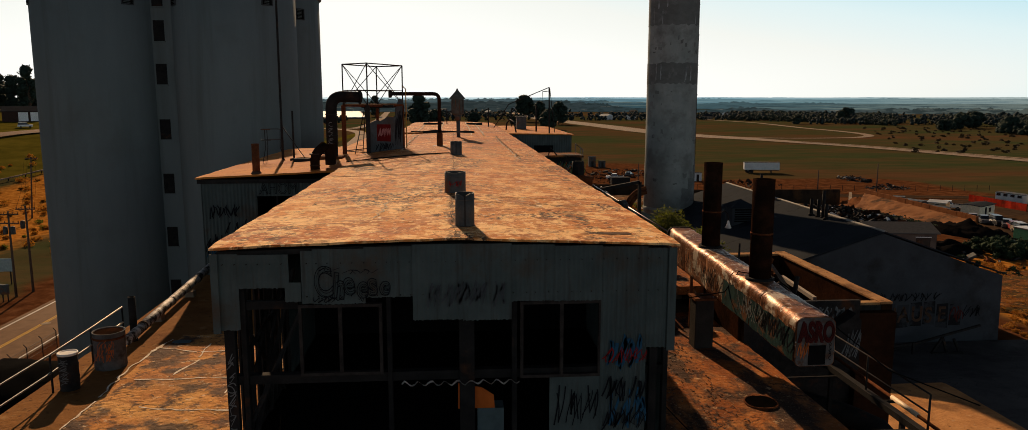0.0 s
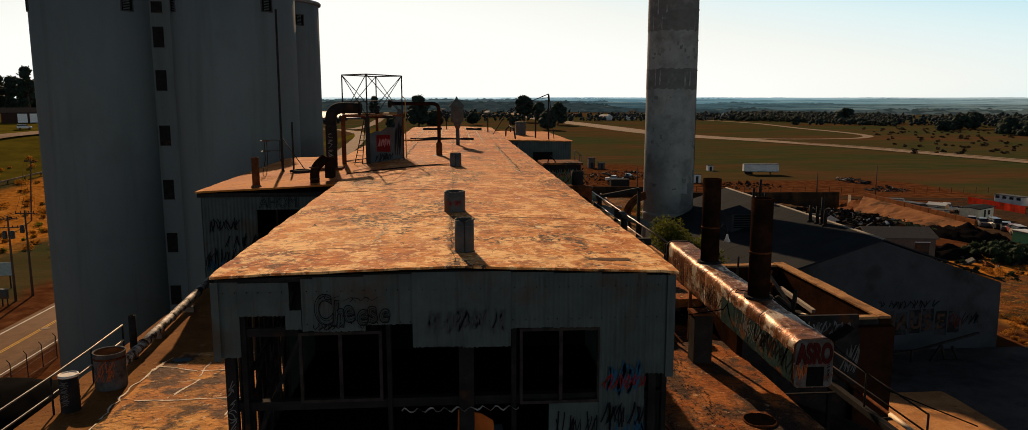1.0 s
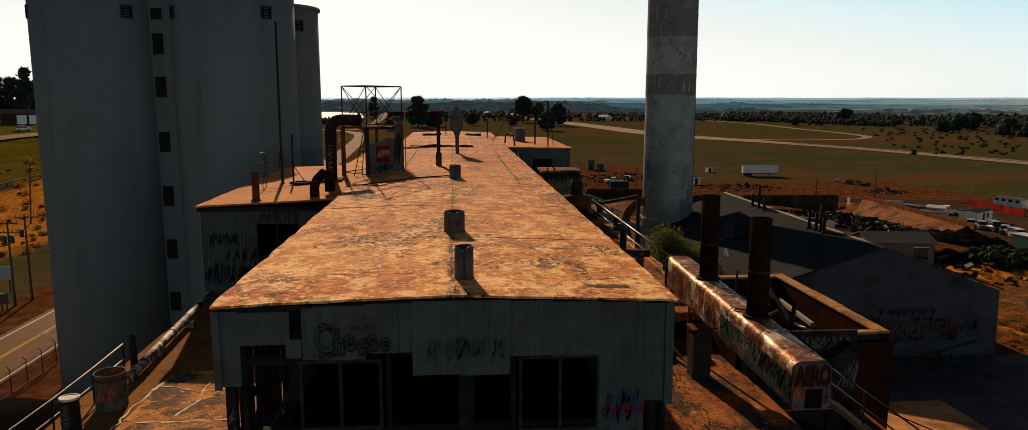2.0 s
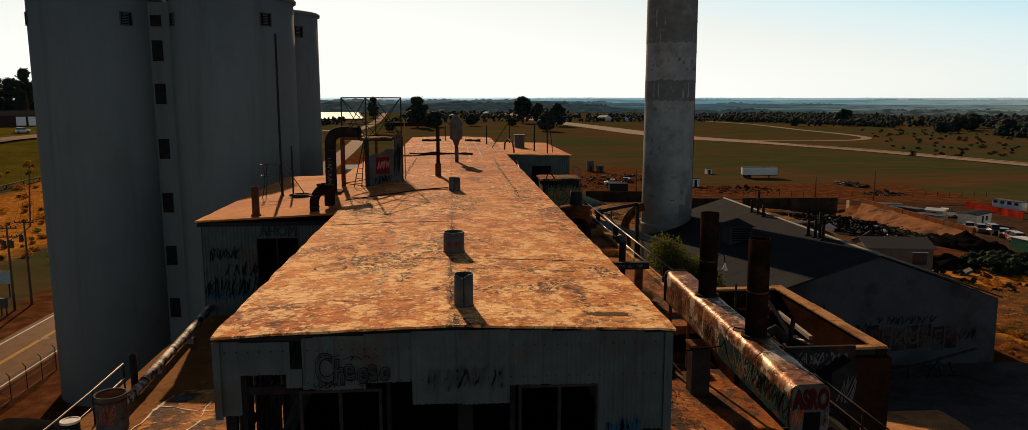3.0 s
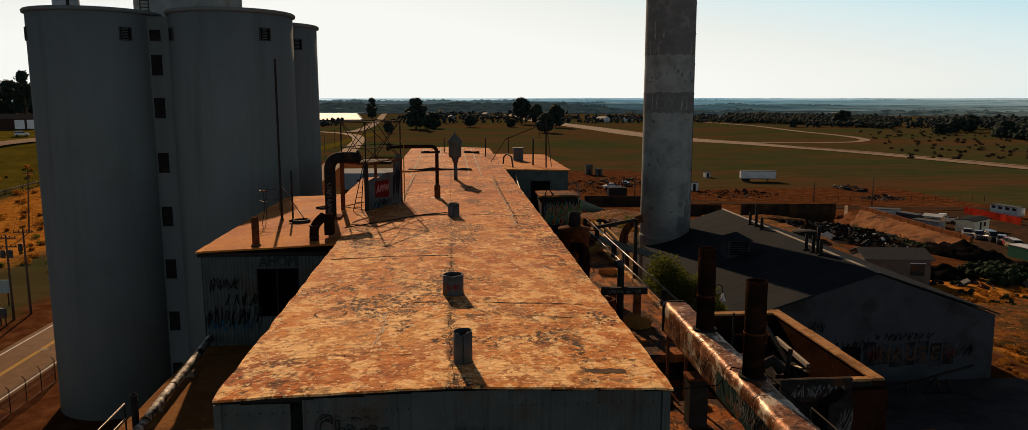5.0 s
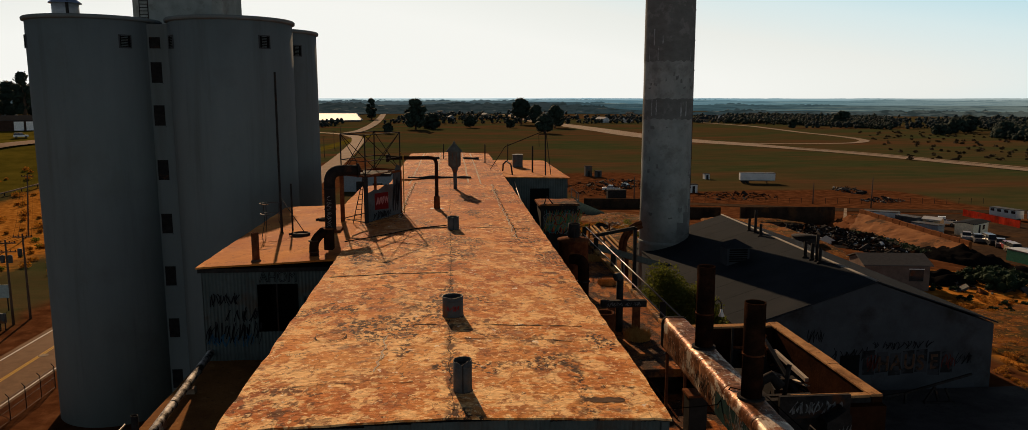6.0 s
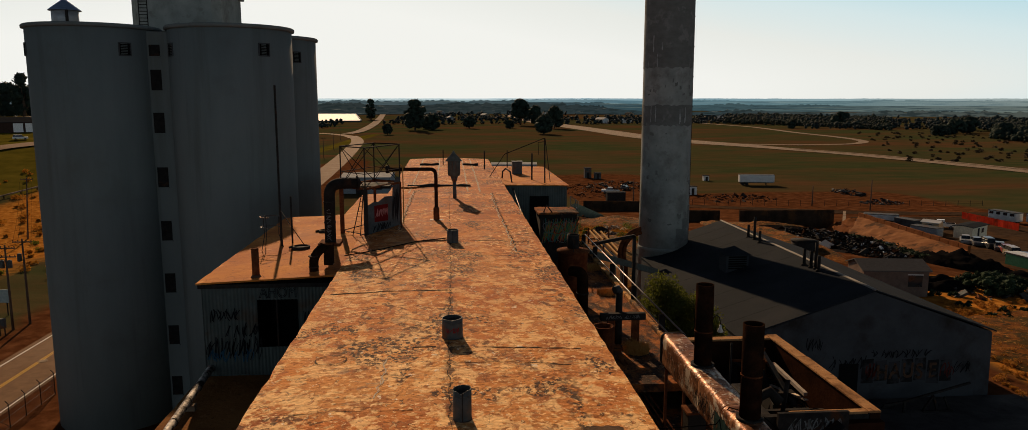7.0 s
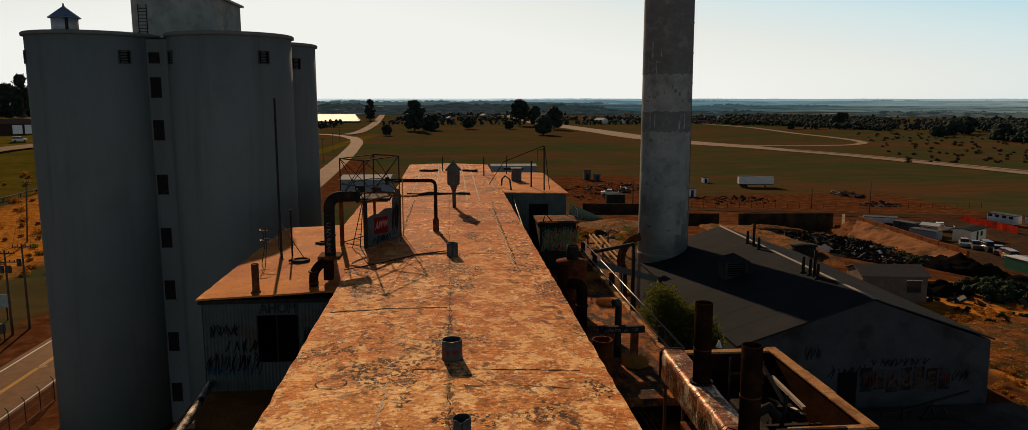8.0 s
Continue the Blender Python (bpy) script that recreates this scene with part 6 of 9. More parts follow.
for y in (24.2, 27.2):
    bm = bmesh.new()
    box(bm, -9.42, -9.12, y - 0.15, y + 0.15, 17.72, 17.95)
    part("support", bm, M_CONC, pipeL)
for y in (22.6, 25.4, 28.6):
    bm = bmesh.new()
    tube(bm, [(-9.03 - (y - 21.3) * 0.0613, y, 18.05), (-9.03 - (y - 21.3) * 0.0613, y + 0.06, 18.05)], 0.152, 16)
    part("joint_ring", bm, M_DARK, pipeL)
st = thing("stub_pipe", (-9.2, 22, 17.75), "dark upright stub pipe at the deck edge", "pipe")
bm = bmesh.new()
tube(bm, [(-9.2, 22.2, 17.7), (-9.2, 22.2, 19.05)], 0.10, 12, True, True)
part("pipe", bm, M_DARK, st)
rail = thing("deck_railing", (-9.6, 18, 17.75), "thin weathered steel railing at the deck edge", "railing")
RP = [(-9.55, 12.4), (-9.53, 16.0), (-9.48, 18.2), (-9.5, 20.3), (-9.57, 22.4)]
for x, y in RP:
    bm = bmesh.new()
    tube(bm, [(x, y, 17.7), (x, y, 18.7)], 0.026, 8)
    part("post", bm, M_DARK, rail)
for z in (18.7, 18.25):
    bm = bmesh.new()
    tube(bm, [(x, y, z) for x, y in RP], 0.025, 8)
    part("rail", bm, plain("worn_rail_steel", (0.15, 0.14, 0.13), 0.45, 0.3), rail, "worn steel rail")
tarp = thing("tarpaulin_heap", (-12.3, 17, 15), "black crumpled tarpaulin hanging below the railing", "tarpaulin")
bm = bmesh.new()
bmesh.ops.create_icosphere(bm, subdivisions=3, radius=1.0)
for v in bm.verts:
    d = 1 + 0.25 * noise.noise(v.co * 2.3)
    v.co = Vector((-11.6 + v.co.x * 1.5 * d, 19.6 + v.co.y * 2.2 * d, 16.9 + v.co.z * 1.0 * d))
for f in bm.faces:
    f.smooth = True
part("sheet", bm, M_BLACK, tarp)
bm = bmesh.new()
box(bm, -13.4, -9.86, 16.0, 22.5, 0, 16.6)
part("plinth", bm, M_CONC, tarp)

# ------------------------------------------------------------ duct, stacks and pier
duct = thing("conveyor_duct", (9, 18, 16), "rusty square metal conveyor duct sprayed with graffiti", "duct")
DX0, DX1, DZ0, DZ1, DY0, DY1 = 8.28, 9.25, 18.28, 19.50, 17.18, 28.35


def duct_rise(y):
    """The duct climbs a little towards the rear."""
    return 0.026 * (y - DY0)


def duct_outline(grow=0.0):
    out = []
    for cx, cz, a0, r0 in ((DX1 - 0.22, DZ1 - 0.22, 0, 0.22), (DX0 + 0.22, DZ1 - 0.22, 90, 0.22), (DX0 + 0.14, DZ0 + 0.14, 180, 0.14), (DX1 - 0.14, DZ0 + 0.14, 270, 0.14)):
        for k in range(7):
            a = radians(a0 + k * 15)
            out.append((cx + (r0 + grow) * math.cos(a), cz + (r0 + grow) * math.sin(a)))
    return out


def duct_skin(y0, y1, grow, bits):
    bm = bmesh.new()
    rows = []
    for j in range(bits + 1):
        yy = y0 + (y1 - y0) * j / bits
        seam = 0.010 * max(0.0, math.cos(2 * math.pi * (yy - DY0) / 0.72)) ** 12
        rows.append([bm.verts.new((u + 0.020 * noise.noise((u * 2, yy * 1.7, v * 2)), yy, v + duct_rise(yy) + 0.025 * noise.noise((u * 2.1 + 4, yy * 1.5, v * 2.1)))) for u, v in duct_outline(grow + seam)])
    m2 = len(rows[0])
    for a, b in zip(rows, rows[1:]):
        for i in range(m2):
            bm.faces.new((a[i], a[(i + 1) % m2], b[(i + 1) % m2], b[i])).smooth = True
    bm.faces.new(rows[0])
    bm.faces.new(rows[-1][::-1])
    bmesh.ops.recalc_face_normals(bm, faces=bm.faces)
    return bm


for k in range(5):
    y0, y1 = DY0 + k * (DY1 - DY0) / 5, DY0 + (k + 1) * (DY1 - DY0) / 5
    part("casing", duct_skin(y0, y1 - 0.004, 0.0, 40), M_DUCT, duct)
bm = bmesh.new()
prism(bm, [(u, v + duct_rise(DY1)) for u, v in duct_outline(0.03)], DY1 - 0.03, DY1 + 0.06)
part("end_flange", bm, M_DARK, duct)
# thin black block painted for the unlit inside of the outlet
bm = bmesh.new()
box(bm, 8.60, 9.02, 17.14, 17.165, 18.32, 18.80)
part("outlet", bm, M_BLACK, duct, "square outlet with its unlit inside painted black")
bm = bmesh.new()
o = duct_outline(-0.01)
f = bm.faces.new([bm.verts.new((u, 17.163, v)) for u, v in o])
part("end_plate", bm, material("end_plate_paint", [(0.06, 0.057, 0.054), (0.15, 0.143, 0.135)], 3, 0.9, 0.0, 0.2, 20, (0.10, 0.05, 0.03), 2.5, (0.55, 0.63)), duct, "pale end plate")
lettering("graffiti", "ASRO", 0.70, (8.33, 17.155, 18.90), FACE_US, plain("faded_red_paint", (0.075, 0.016, 0.014), 0.9), duct, 0.030, 0.50)
lettering("graffiti", "ASRO", 0.62, (8.37, 17.150, 18.93), FACE_US, plain("dark_red_paint", (0.05, 0.010, 0.010)), duct, 0.018, 0.54)
bm = bmesh.new()
scrawl(bm, (8.30, 17.155, 18.45), (1, 0, 0), (0, 0, 1), 0.3, 0.5, 2, 0.03, (0, -1, 0), rng)
part("graffiti", bm, P_ORANGE, duct, kind="stuff")
bm = bmesh.new()
scrawl(bm, (9.10, 17.155, 18.45), (0.001, 0, 1), (1, 0, 0), 0.5, 0.08, 4, 0.015, (0, -1, 0), rng)
part("graffiti", bm, P_BLACK, duct, kind="stuff")
# teal graffiti fill; its dark tone also puts shade on this side face
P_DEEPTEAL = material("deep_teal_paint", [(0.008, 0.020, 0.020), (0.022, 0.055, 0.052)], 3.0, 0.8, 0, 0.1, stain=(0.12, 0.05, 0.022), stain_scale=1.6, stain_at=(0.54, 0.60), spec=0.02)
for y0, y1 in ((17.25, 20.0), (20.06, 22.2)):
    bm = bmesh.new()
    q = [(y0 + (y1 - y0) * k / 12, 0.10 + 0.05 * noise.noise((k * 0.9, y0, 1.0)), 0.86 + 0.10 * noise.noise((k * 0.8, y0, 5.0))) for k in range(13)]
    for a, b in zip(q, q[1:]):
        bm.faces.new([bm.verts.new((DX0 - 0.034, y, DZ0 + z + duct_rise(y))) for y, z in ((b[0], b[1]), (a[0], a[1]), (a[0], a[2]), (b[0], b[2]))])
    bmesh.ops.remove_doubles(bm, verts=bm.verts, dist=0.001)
    part("painted_panel", bm, P_DEEPTEAL, duct, "teal graffiti fill, dark for the shade on this side")
for y0, y1, mt2, w2 in ((17.3, 19.6, P_BLACK, 0.05), (22.3, 24.5, P_BLACK, 0.03), (19.0, 21.0, P_PALE, 0.03), (24.8, 27.5, P_BLACK, 0.025)):
    bm = bmesh.new()
    scrawl(bm, (DX0 - 0.038, y1, DZ0 + 0.2 + duct_rise(y1)), (0, -1, -0.026), (0, 0, 1), y1 - y0, 0.72, 7, w2, (-1, 0, 0), rng)
    part("graffiti", bm, mt2, duct, kind="stuff")
for y in (27.9,):
    bm = bmesh.new()
    box(bm, 8.35, 8.45, y, y + 0.1, 15.9, DZ0 + 0.30)
    part("leg", bm, M_RUST, duct)
    bm = bmesh.new()
    box(bm, 9.08, 9.18, y, y + 0.1, 15.9, DZ0 + 0.30)
    part("leg", bm, M_RUST, duct)
cab2 = thing("slung_cable", (8.8, 20, 18.9), "black cable slung over the duct", "cable")
bm = bmesh.new()
tube(bm, [(4.45, 24.2, 18.6), (6.5, 22.9, 18.35), (8.18, 21.8, 18.95), (8.42, 21.4, 19.66), (9.2, 20.7, 19.64), (9.5, 20.4, 19.4), (11.5, 18.5, 17.6), (13.0, 17.0, 17.2)], 0.018, 6)
part("cable", bm, M_BLACK, cab2)
bm = bmesh.new()
tube(bm, [(4.5, 22.0, 19.2), (5.6, 21.0, 16.4), (6.2, 19.0, 16.0), (6.5, 17.0, 15.99)], 0.016, 6)
part("cable", bm, M_BLACK, cab2)

for y, top in ((25.0, 22.57), (20.75, 22.46)):
    s = thing("exhaust_stack", (8.80, y, 19.4), "rusty round steel exhaust stack above the duct", "stack", "exhaust stacks")
    bm = bmesh.new()
    tube(bm, [(8.80, y, 19.45), (8.80, y, 20.9), (8.79, y, top)], 0.305, 24, True, True)
    part("pipe", bm, M_STACK, s)
    bm = bmesh.new()
    tube(bm, [(8.80, y, 19.50), (8.80, y, 19.56 + duct_rise(y))], 0.40, 24)
    part("flange", bm, M_DARK, s)
    bm = bmesh.new()
    tube(bm, [(8.795, y, 20.9), (8.795, y, 20.95)], 0.318, 24)
    part("joint_ring", bm, M_RUST, s)
M_PIER = material("pier_concrete", [(0.022, 0.020, 0.018), (0.040, 0.036, 0.032)], 1.5, 0.9, 0, 0.3, 12)
pier = thing("concrete_pier", (8.85, 25.6, 15.95), "square weathered concrete pier under the duct", "pier")
bm = bmesh.new()
box(bm, 8.50, 9.16, 25.4, 26.05, 15.9, 17.7)
part("shaft", bm, M_PIER, pier, bevel=0.02)
bm = bmesh.new()
box(bm, 8.44, 9.22, 25.34, 26.11, 17.7, 17.78)
part("cap", bm, M_RUST, pier)

# ------------------------------------------------------------ open bunker
bunker = thing("concrete_bunker", (13, 30.5, 7.5), "open concrete bunker with a tan rim and scrap inside", "bunker")
bm = bmesh.new()
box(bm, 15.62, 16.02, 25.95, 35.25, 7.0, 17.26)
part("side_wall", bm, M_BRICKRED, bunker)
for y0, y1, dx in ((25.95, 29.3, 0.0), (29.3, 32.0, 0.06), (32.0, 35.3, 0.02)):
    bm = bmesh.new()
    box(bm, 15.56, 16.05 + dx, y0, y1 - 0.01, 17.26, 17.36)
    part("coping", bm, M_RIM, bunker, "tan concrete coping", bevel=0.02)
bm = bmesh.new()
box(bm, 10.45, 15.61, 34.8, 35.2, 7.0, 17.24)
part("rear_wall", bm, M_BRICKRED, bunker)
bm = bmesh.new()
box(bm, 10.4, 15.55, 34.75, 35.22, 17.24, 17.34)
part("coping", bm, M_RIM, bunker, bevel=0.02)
bm = bmesh.new()
box(bm, 10.5, 15.61, 25.98, 26.25, 7.0, 17.24)
part("front_wall", bm, M_DARK, bunker)
bm = bmesh.new()
box(bm, 12.6, 15.55, 25.95, 26.27, 17.24, 17.34)
part("coping", bm, M_RIM, bunker, bevel=0.02)
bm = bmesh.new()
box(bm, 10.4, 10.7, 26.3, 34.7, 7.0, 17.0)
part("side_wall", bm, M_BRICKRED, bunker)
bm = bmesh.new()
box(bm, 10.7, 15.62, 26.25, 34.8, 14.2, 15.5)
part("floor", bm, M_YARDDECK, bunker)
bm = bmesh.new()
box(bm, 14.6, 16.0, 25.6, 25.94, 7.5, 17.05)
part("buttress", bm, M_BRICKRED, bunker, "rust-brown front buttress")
bm = bmesh.new()
box(bm, 11.9, 14.58, 25.55, 25.7, 16.7, 17.55)
hoard = part("hoarding", bm, M_DARK, bunker, "dark sheet hoarding with pale graffiti")
bm = bmesh.new()
scrawl(bm, (12.3, 25.545, 16.85), (1, 0, 0), (0, 0, 1), 1.9, 0.5, 8, 0.05, (0, -1, 0), rng)
part("graffiti", bm, P_PALE, hoard, kind="stuff")
bm = bmesh.new()
prism(bm, [(13.4, 15.2), (14.3, 15.2), (14.3, 17.0), (14.1, 17.25), (13.7, 16.95), (13.4, 16.8)], 24.9, 25.5)
bin2 = part("hopper", bm, M_DARK, bunker, "dark tilted hopper")
bm = bmesh.new()
scrawl(bm, (13.5, 24.89, 15.5), (1, 0, 0), (0, 0, 1), 0.7, 1.2, 3, 0.04, (0, -1, 0), rng)
part("graffiti", bm, P_PALE, bin2, kind="stuff")
for nm, a, b, w2, mm in (("scrap_beam", (11.0, 31.5, 14.9), (15.2, 31.2, 15.0), 0.22, M_DARK), ("scrap_beam", (10.9, 28.6, 15.4), (14.4, 28.2, 15.6), 0.10, M_DARK), ("scrap_beam", (14.8, 34.0, 16.7), (15.0, 29.8, 15.0), 0.09, M_GALV), ("plank", (15.05, 33.2, 16.3), (15.1, 30.0, 16.1), 0.08, plain("grey_plank", (0.38, 0.33, 0.28), 0.8)),
                         ("scrap_beam", (12.6, 27.2, 14.7), (13.3, 27.9, 17.6), 0.07, M_DARK), ("scrap_beam", (11.6, 33.4, 14.7), (11.6, 33.4, 16.6), 0.12, M_DARK), ("scrap_beam", (13.4, 32.6, 14.7), (14.4, 32.8, 16.7), 0.06, M_RUST), ("scrap_beam", (14.4, 32.8, 16.7), (14.9, 33.6, 14.7), 0.06, M_RUST), ("scrap_beam", (13.2, 33.6, 16.4), (14.8, 33.2, 16.4), 0.05, M_RUST), ("scrap_beam", (12.0, 29.5, 14.8), (15.0, 27.0, 14.9), 0.08, M_DARK), ("scrap_beam", (13.0, 26.8, 14.6), (12.2, 30.5, 15.4), 0.07, M_GALV)):
    bm = bmesh.new()
    up = Vector((0, 0, 0.85 if a[2] < 15.6 and b[2] < 17 else 0.3))
    box(bm, -w2, w2, 0, (Vector(b) - Vector(a)).length, -w2, w2, Matrix.Translation(Vector(a) + up) @ (Vector(b) - Vector(a)).to_track_quat("Y", "Z").to_matrix().to_4x4())
    part(nm, bm, mm, bunker)
part("machine", (lambda b2: (box(b2, 11.0, 12.6, 27.0, 29.5, 14.6, 16.6), box(b2, 11.2, 11.8, 27.5, 28.5, 16.6, 17.6), box(b2, 12.6, 13.3, 27.5, 28.6, 14.6, 15.8), b2)[-1])(bmesh.new()), M_DARK, bunker, "dark seized machine", bevel=0.05)
bm = bmesh.new()
tube(bm, [(11.9, 27.6, 16.6), (11.9, 27.6, 17.3), (12.4, 27.5, 17.6), (12.75, 27.4, 17.2)], 0.22, 12)
part("machine_hood", bm, M_DARK, bunker)
bm = bmesh.new()
tube(bm, [(11.6, 29.6, 14.6), (11.6, 29.6, 18.9)], 0.045, 8)
part("scrap_pole", bm, M_DARK, bunker)
bm = bmesh.new()
for i in range(900):
    x, y, s = rng.uniform(10.8, 15.5), rng.uniform(26.4, 34.6), rng.uniform(0.03, 0.16)
    box(bm, -s, s, -s * 0.4, s * 0.4, -s * 0.2, s * 0.3, pose(x, y, 15.52, rng.uniform(-30, 30), rng.uniform(-30, 30), rng.uniform(0, 180)))
solid("bunker_rubble", bm, M_DARK, "broken scrap and rubble on the bunker floor", "rubble", kind="stuff")

rb = random.Random(41)
for i in range(46):                  # torn sheets, bars and boards left on the bunker floor
    x, y = rb.uniform(11.2, 15.3), rb.uniform(27.0, 34.4)
    L, w2, h2 = rb.choice(((1.6, 0.05, 0.05), (1.0, 0.16, 0.02), (0.7, 0.35, 0.02), (0.5, 0.22, 0.22), (2.1, 0.04, 0.04), (0.35, 0.3, 0.5)))
    tip = rb.uniform(0, 22)
    bm = bmesh.new()
    box(bm, -L / 2, L / 2, -w2, w2, -h2, h2, pose(x, y, 15.52 + h2 + L / 2 * math.sin(radians(tip)), 0, tip, rb.uniform(0, 180)))
    solid("scrap_piece", bm, rb.choice((M_DARK, M_PIPE, M_STACK, M_RUST, M_PIPE)), "torn dark piece of scrap on the bunker floor", "scrap", "bunker scrap")
for x, y, L, a in ((14.9, 31.6, 2.2, 100), (15.1, 31.0, 1.8, 98)):
    bm = bmesh.new()
    box(bm, -L / 2, L / 2, -0.09, 0.09, -0.02, 0.02, pose(x, y, 15.95, 0, 8, a))
    solid("plank", bm, M_PALEPATCH, "pale broken plank in the bunker", "plank", "bunker scrap")

lamp = thing("yard_lamp", (10.55, 28.7, 17.0), "small white lamp on a thin gooseneck pole", "lamp")
bm = bmesh.new()
tube(bm, [(10.42, 28.7, 16.95), (10.42, 28.7, 20.05), (10.46, 28.69, 20.28), (10.58, 28.67, 20.38), (10.70, 28.65, 20.28), (10.74, 28.64, 20.0)], 0.022, 8)
part("pole", bm, M_DARK, lamp)
bm = bmesh.new()
tube(bm, [(10.74, 28.64, 20.0), (10.74, 28.64, 19.86), (10.74, 28.64, 19.70)], [0.03, 0.06, 0.13], 14)
part("shade", bm, plain("white_lamp_enamel", (0.62, 0.62, 0.60), 0.5), lamp, "white enamel shade")

rr = thing("deck_railing", (13, 20, 15.95), "bent steel railing at the far deck edge", "railing")
RQ = [(12.3, 24.0), (12.3, 20.9), (12.3, 17.9)]
for x, y in RQ:
    bm = bmesh.new()
    tube(bm, [(x, y, 16.1), (x, y, 17.15)], 0.03, 8)
    part("post", bm, M_DARK, rr)
for z in (17.15, 16.65):
    bm = bmesh.new()
    tube(bm, [(x, y, z) for x, y in RQ], 0.025, 8)
    part("rail", bm, M_DARK, rr)
cw = thing("catwalk", (12, 19, 16), "dark steel catwalk beside the deck", "catwalk")
bm = bmesh.new()
box(bm, 12.24, 12.44, 17.8, 25.0, 15.9, 16.08)
part("plate", bm, M_PIPE, cw)
for y in (18.5, 22.5):
    bm = bmesh.new()
    box(bm, 10.5, 12.25, y, y + 0.07, 15.85, 15.92)
    part("bracket", bm, M_PIPE, cw)
for y in (19.0, 23.0):
    bm = bmesh.new()
    box(bm, 12.28, 12.40, y, y + 0.12, 7.4, 15.9)
    part("leg", bm, M_PIPE, cw)
sp = thing("steam_pipe", (12.8, 19, 16), "steam pipe beside the catwalk, a sunlit stretch painted bright", "pipe")
# short bright sleeve paints the sunlit stretch of the pipe
bm = bmesh.new()
tube(bm, [(12.95, 20.6, 15.96), (12.95, 19.3, 15.94)], 0.07, 12)
part("lagging", bm, plain("sunlit_pipe_paint", (0.62, 0.50, 0.36), 0.5, 0.1), sp)
bm = bmesh.new()
tube(bm, [(12.95, 24.0, 16.0), (12.95, 20.1, 15.95), (12.95, 17.0, 15.9)], 0.05, 12)
part("pipe", bm, M_RUST, sp)
for y in (23.5, 20.5, 18.0):
    bm = bmesh.new()
    box(bm, 12.3, 13.0, y, y + 0.08, 15.82, 15.9)
    part("bracket", bm, M_PIPE, sp)
lp = thing("bent_flue_pipe", (12, 25.6, 14), "thick dark bent flue pipe below the duct", "pipe")
bm = bmesh.new()
tube(bm, [(11.6, 25.6, 14.2), (12.3, 24.6, 14.2), (13.3, 23.6, 14.1), (14.0, 22.9, 13.9), (14.3, 22.4, 13.5)], 0.36, 16)
part("pipe", bm, M_PIPE, lp)

# ------------------------------------------------------------ things on the middle deck
tank = thing("dust_cyclone", (7.0, 42, 17), "dark rusty cylinder tank with a chimney pot", "tank")
bm = bmesh.new()
lathe(bm, 7.06, 42.6, [(0.85, 16.9), (0.85, 20.15), (0.92, 20.2), (0.92, 20.3), (0.2, 20.45)], 26)
part("shell", bm, M_RUST, tank)
bm = bmesh.new()
tube(bm, [(7.08, 42.6, 20.3), (7.08, 42.6, 21.2)], 0.34, 18, True, True)
part("pot", bm, M_DARK, tank)
for a in (0.6, 2.4, 4.6):
    bm = bmesh.new()
    tube(bm, [(7.06 + 0.85 * math.cos(a), 42.6 + 0.85 * math.sin(a), 20.35), (7.08 + 0.36 * math.cos(a), 42.6 + 0.36 * math.sin(a), 20.9)], 0.02, 5)
    part("stay", bm, M_DARK, tank)
ep = thing("elbow_vent", (6.8, 38, 17), "rusty gooseneck vent bent towards the hall", "vent")
bm = bmesh.new()
tube(bm, bend((6.85, 38, 16.95), (6.85, 38, 20.05), (6.2, 38.3, 20.1), 0.42, 6), 0.29, 16, True, True)
part("pipe", bm, M_STACK, ep)
bm = bmesh.new()
tube(bm, [(6.85, 38, 18.9), (6.85, 38, 18.98)], 0.33, 16)
part("joint_ring", bm, M_DARK, ep)
tb = thing("steel_trestle", (8.3, 35.2, 17), "dark steel trestle beam with graffiti", "trestle")
bm = bmesh.new()
box(bm, 7.2, 9.4, 34.95, 35.25, 18.35, 18.68)
part("beam", bm, M_DARK, tb, bevel=0.01)
for x in (7.55, 8.75):
    bm = bmesh.new()
    box(bm, x, x + 0.35, 34.98, 35.22, 16.95, 18.35)
    part("leg", bm, M_RUST, tb)
bm = bmesh.new()
scrawl(bm, (7.5, 34.94, 18.42), (1, 0, 0), (0, 0, 1), 1.6, 0.2, 8, 0.025, (0, -1, 0), rng)
part("graffiti", bm, P_PALE, tb, kind="stuff")
tp = thing("vent_post", (8.22, 35.6, 17), "stub vent post with a bright bent cap", "vent pipe")
bm = bmesh.new()
tube(bm, [(8.22, 35.6, 16.95), (8.22, 35.6, 19.65)], 0.17, 12)
part("post", bm, M_DARK, tp)
bm = bmesh.new()
tube(bm, [(8.22, 35.6, 19.62), (8.15, 35.55, 19.75), (7.95, 35.45, 19.72)], 0.19, 12)
part("cap", bm, M_GALV, tp)
dr = thing("rusty_drum", (7.0, 33, 17), "rusty open drum beside the hall", "drum")
bm = bmesh.new()
lathe(bm, 7.0, 33.3, [(0.46, 16.95), (0.48, 17.0), (0.46, 18.6), (0.49, 18.62), (0.42, 18.62), (0.42, 18.0)], 22)
part("shell", bm, M_RUST, dr)
bm = bmesh.new()
lathe(bm, 7.0, 33.3, [(0.47, 17.8), (0.50, 17.83), (0.47, 17.86)], 22)
part("hoop", bm, M_RUST, dr)
hut = thing("painted_hut", (8, 55, 17), "small flat-roofed hut covered in coloured graffiti", "hut")
bm = bmesh.new()
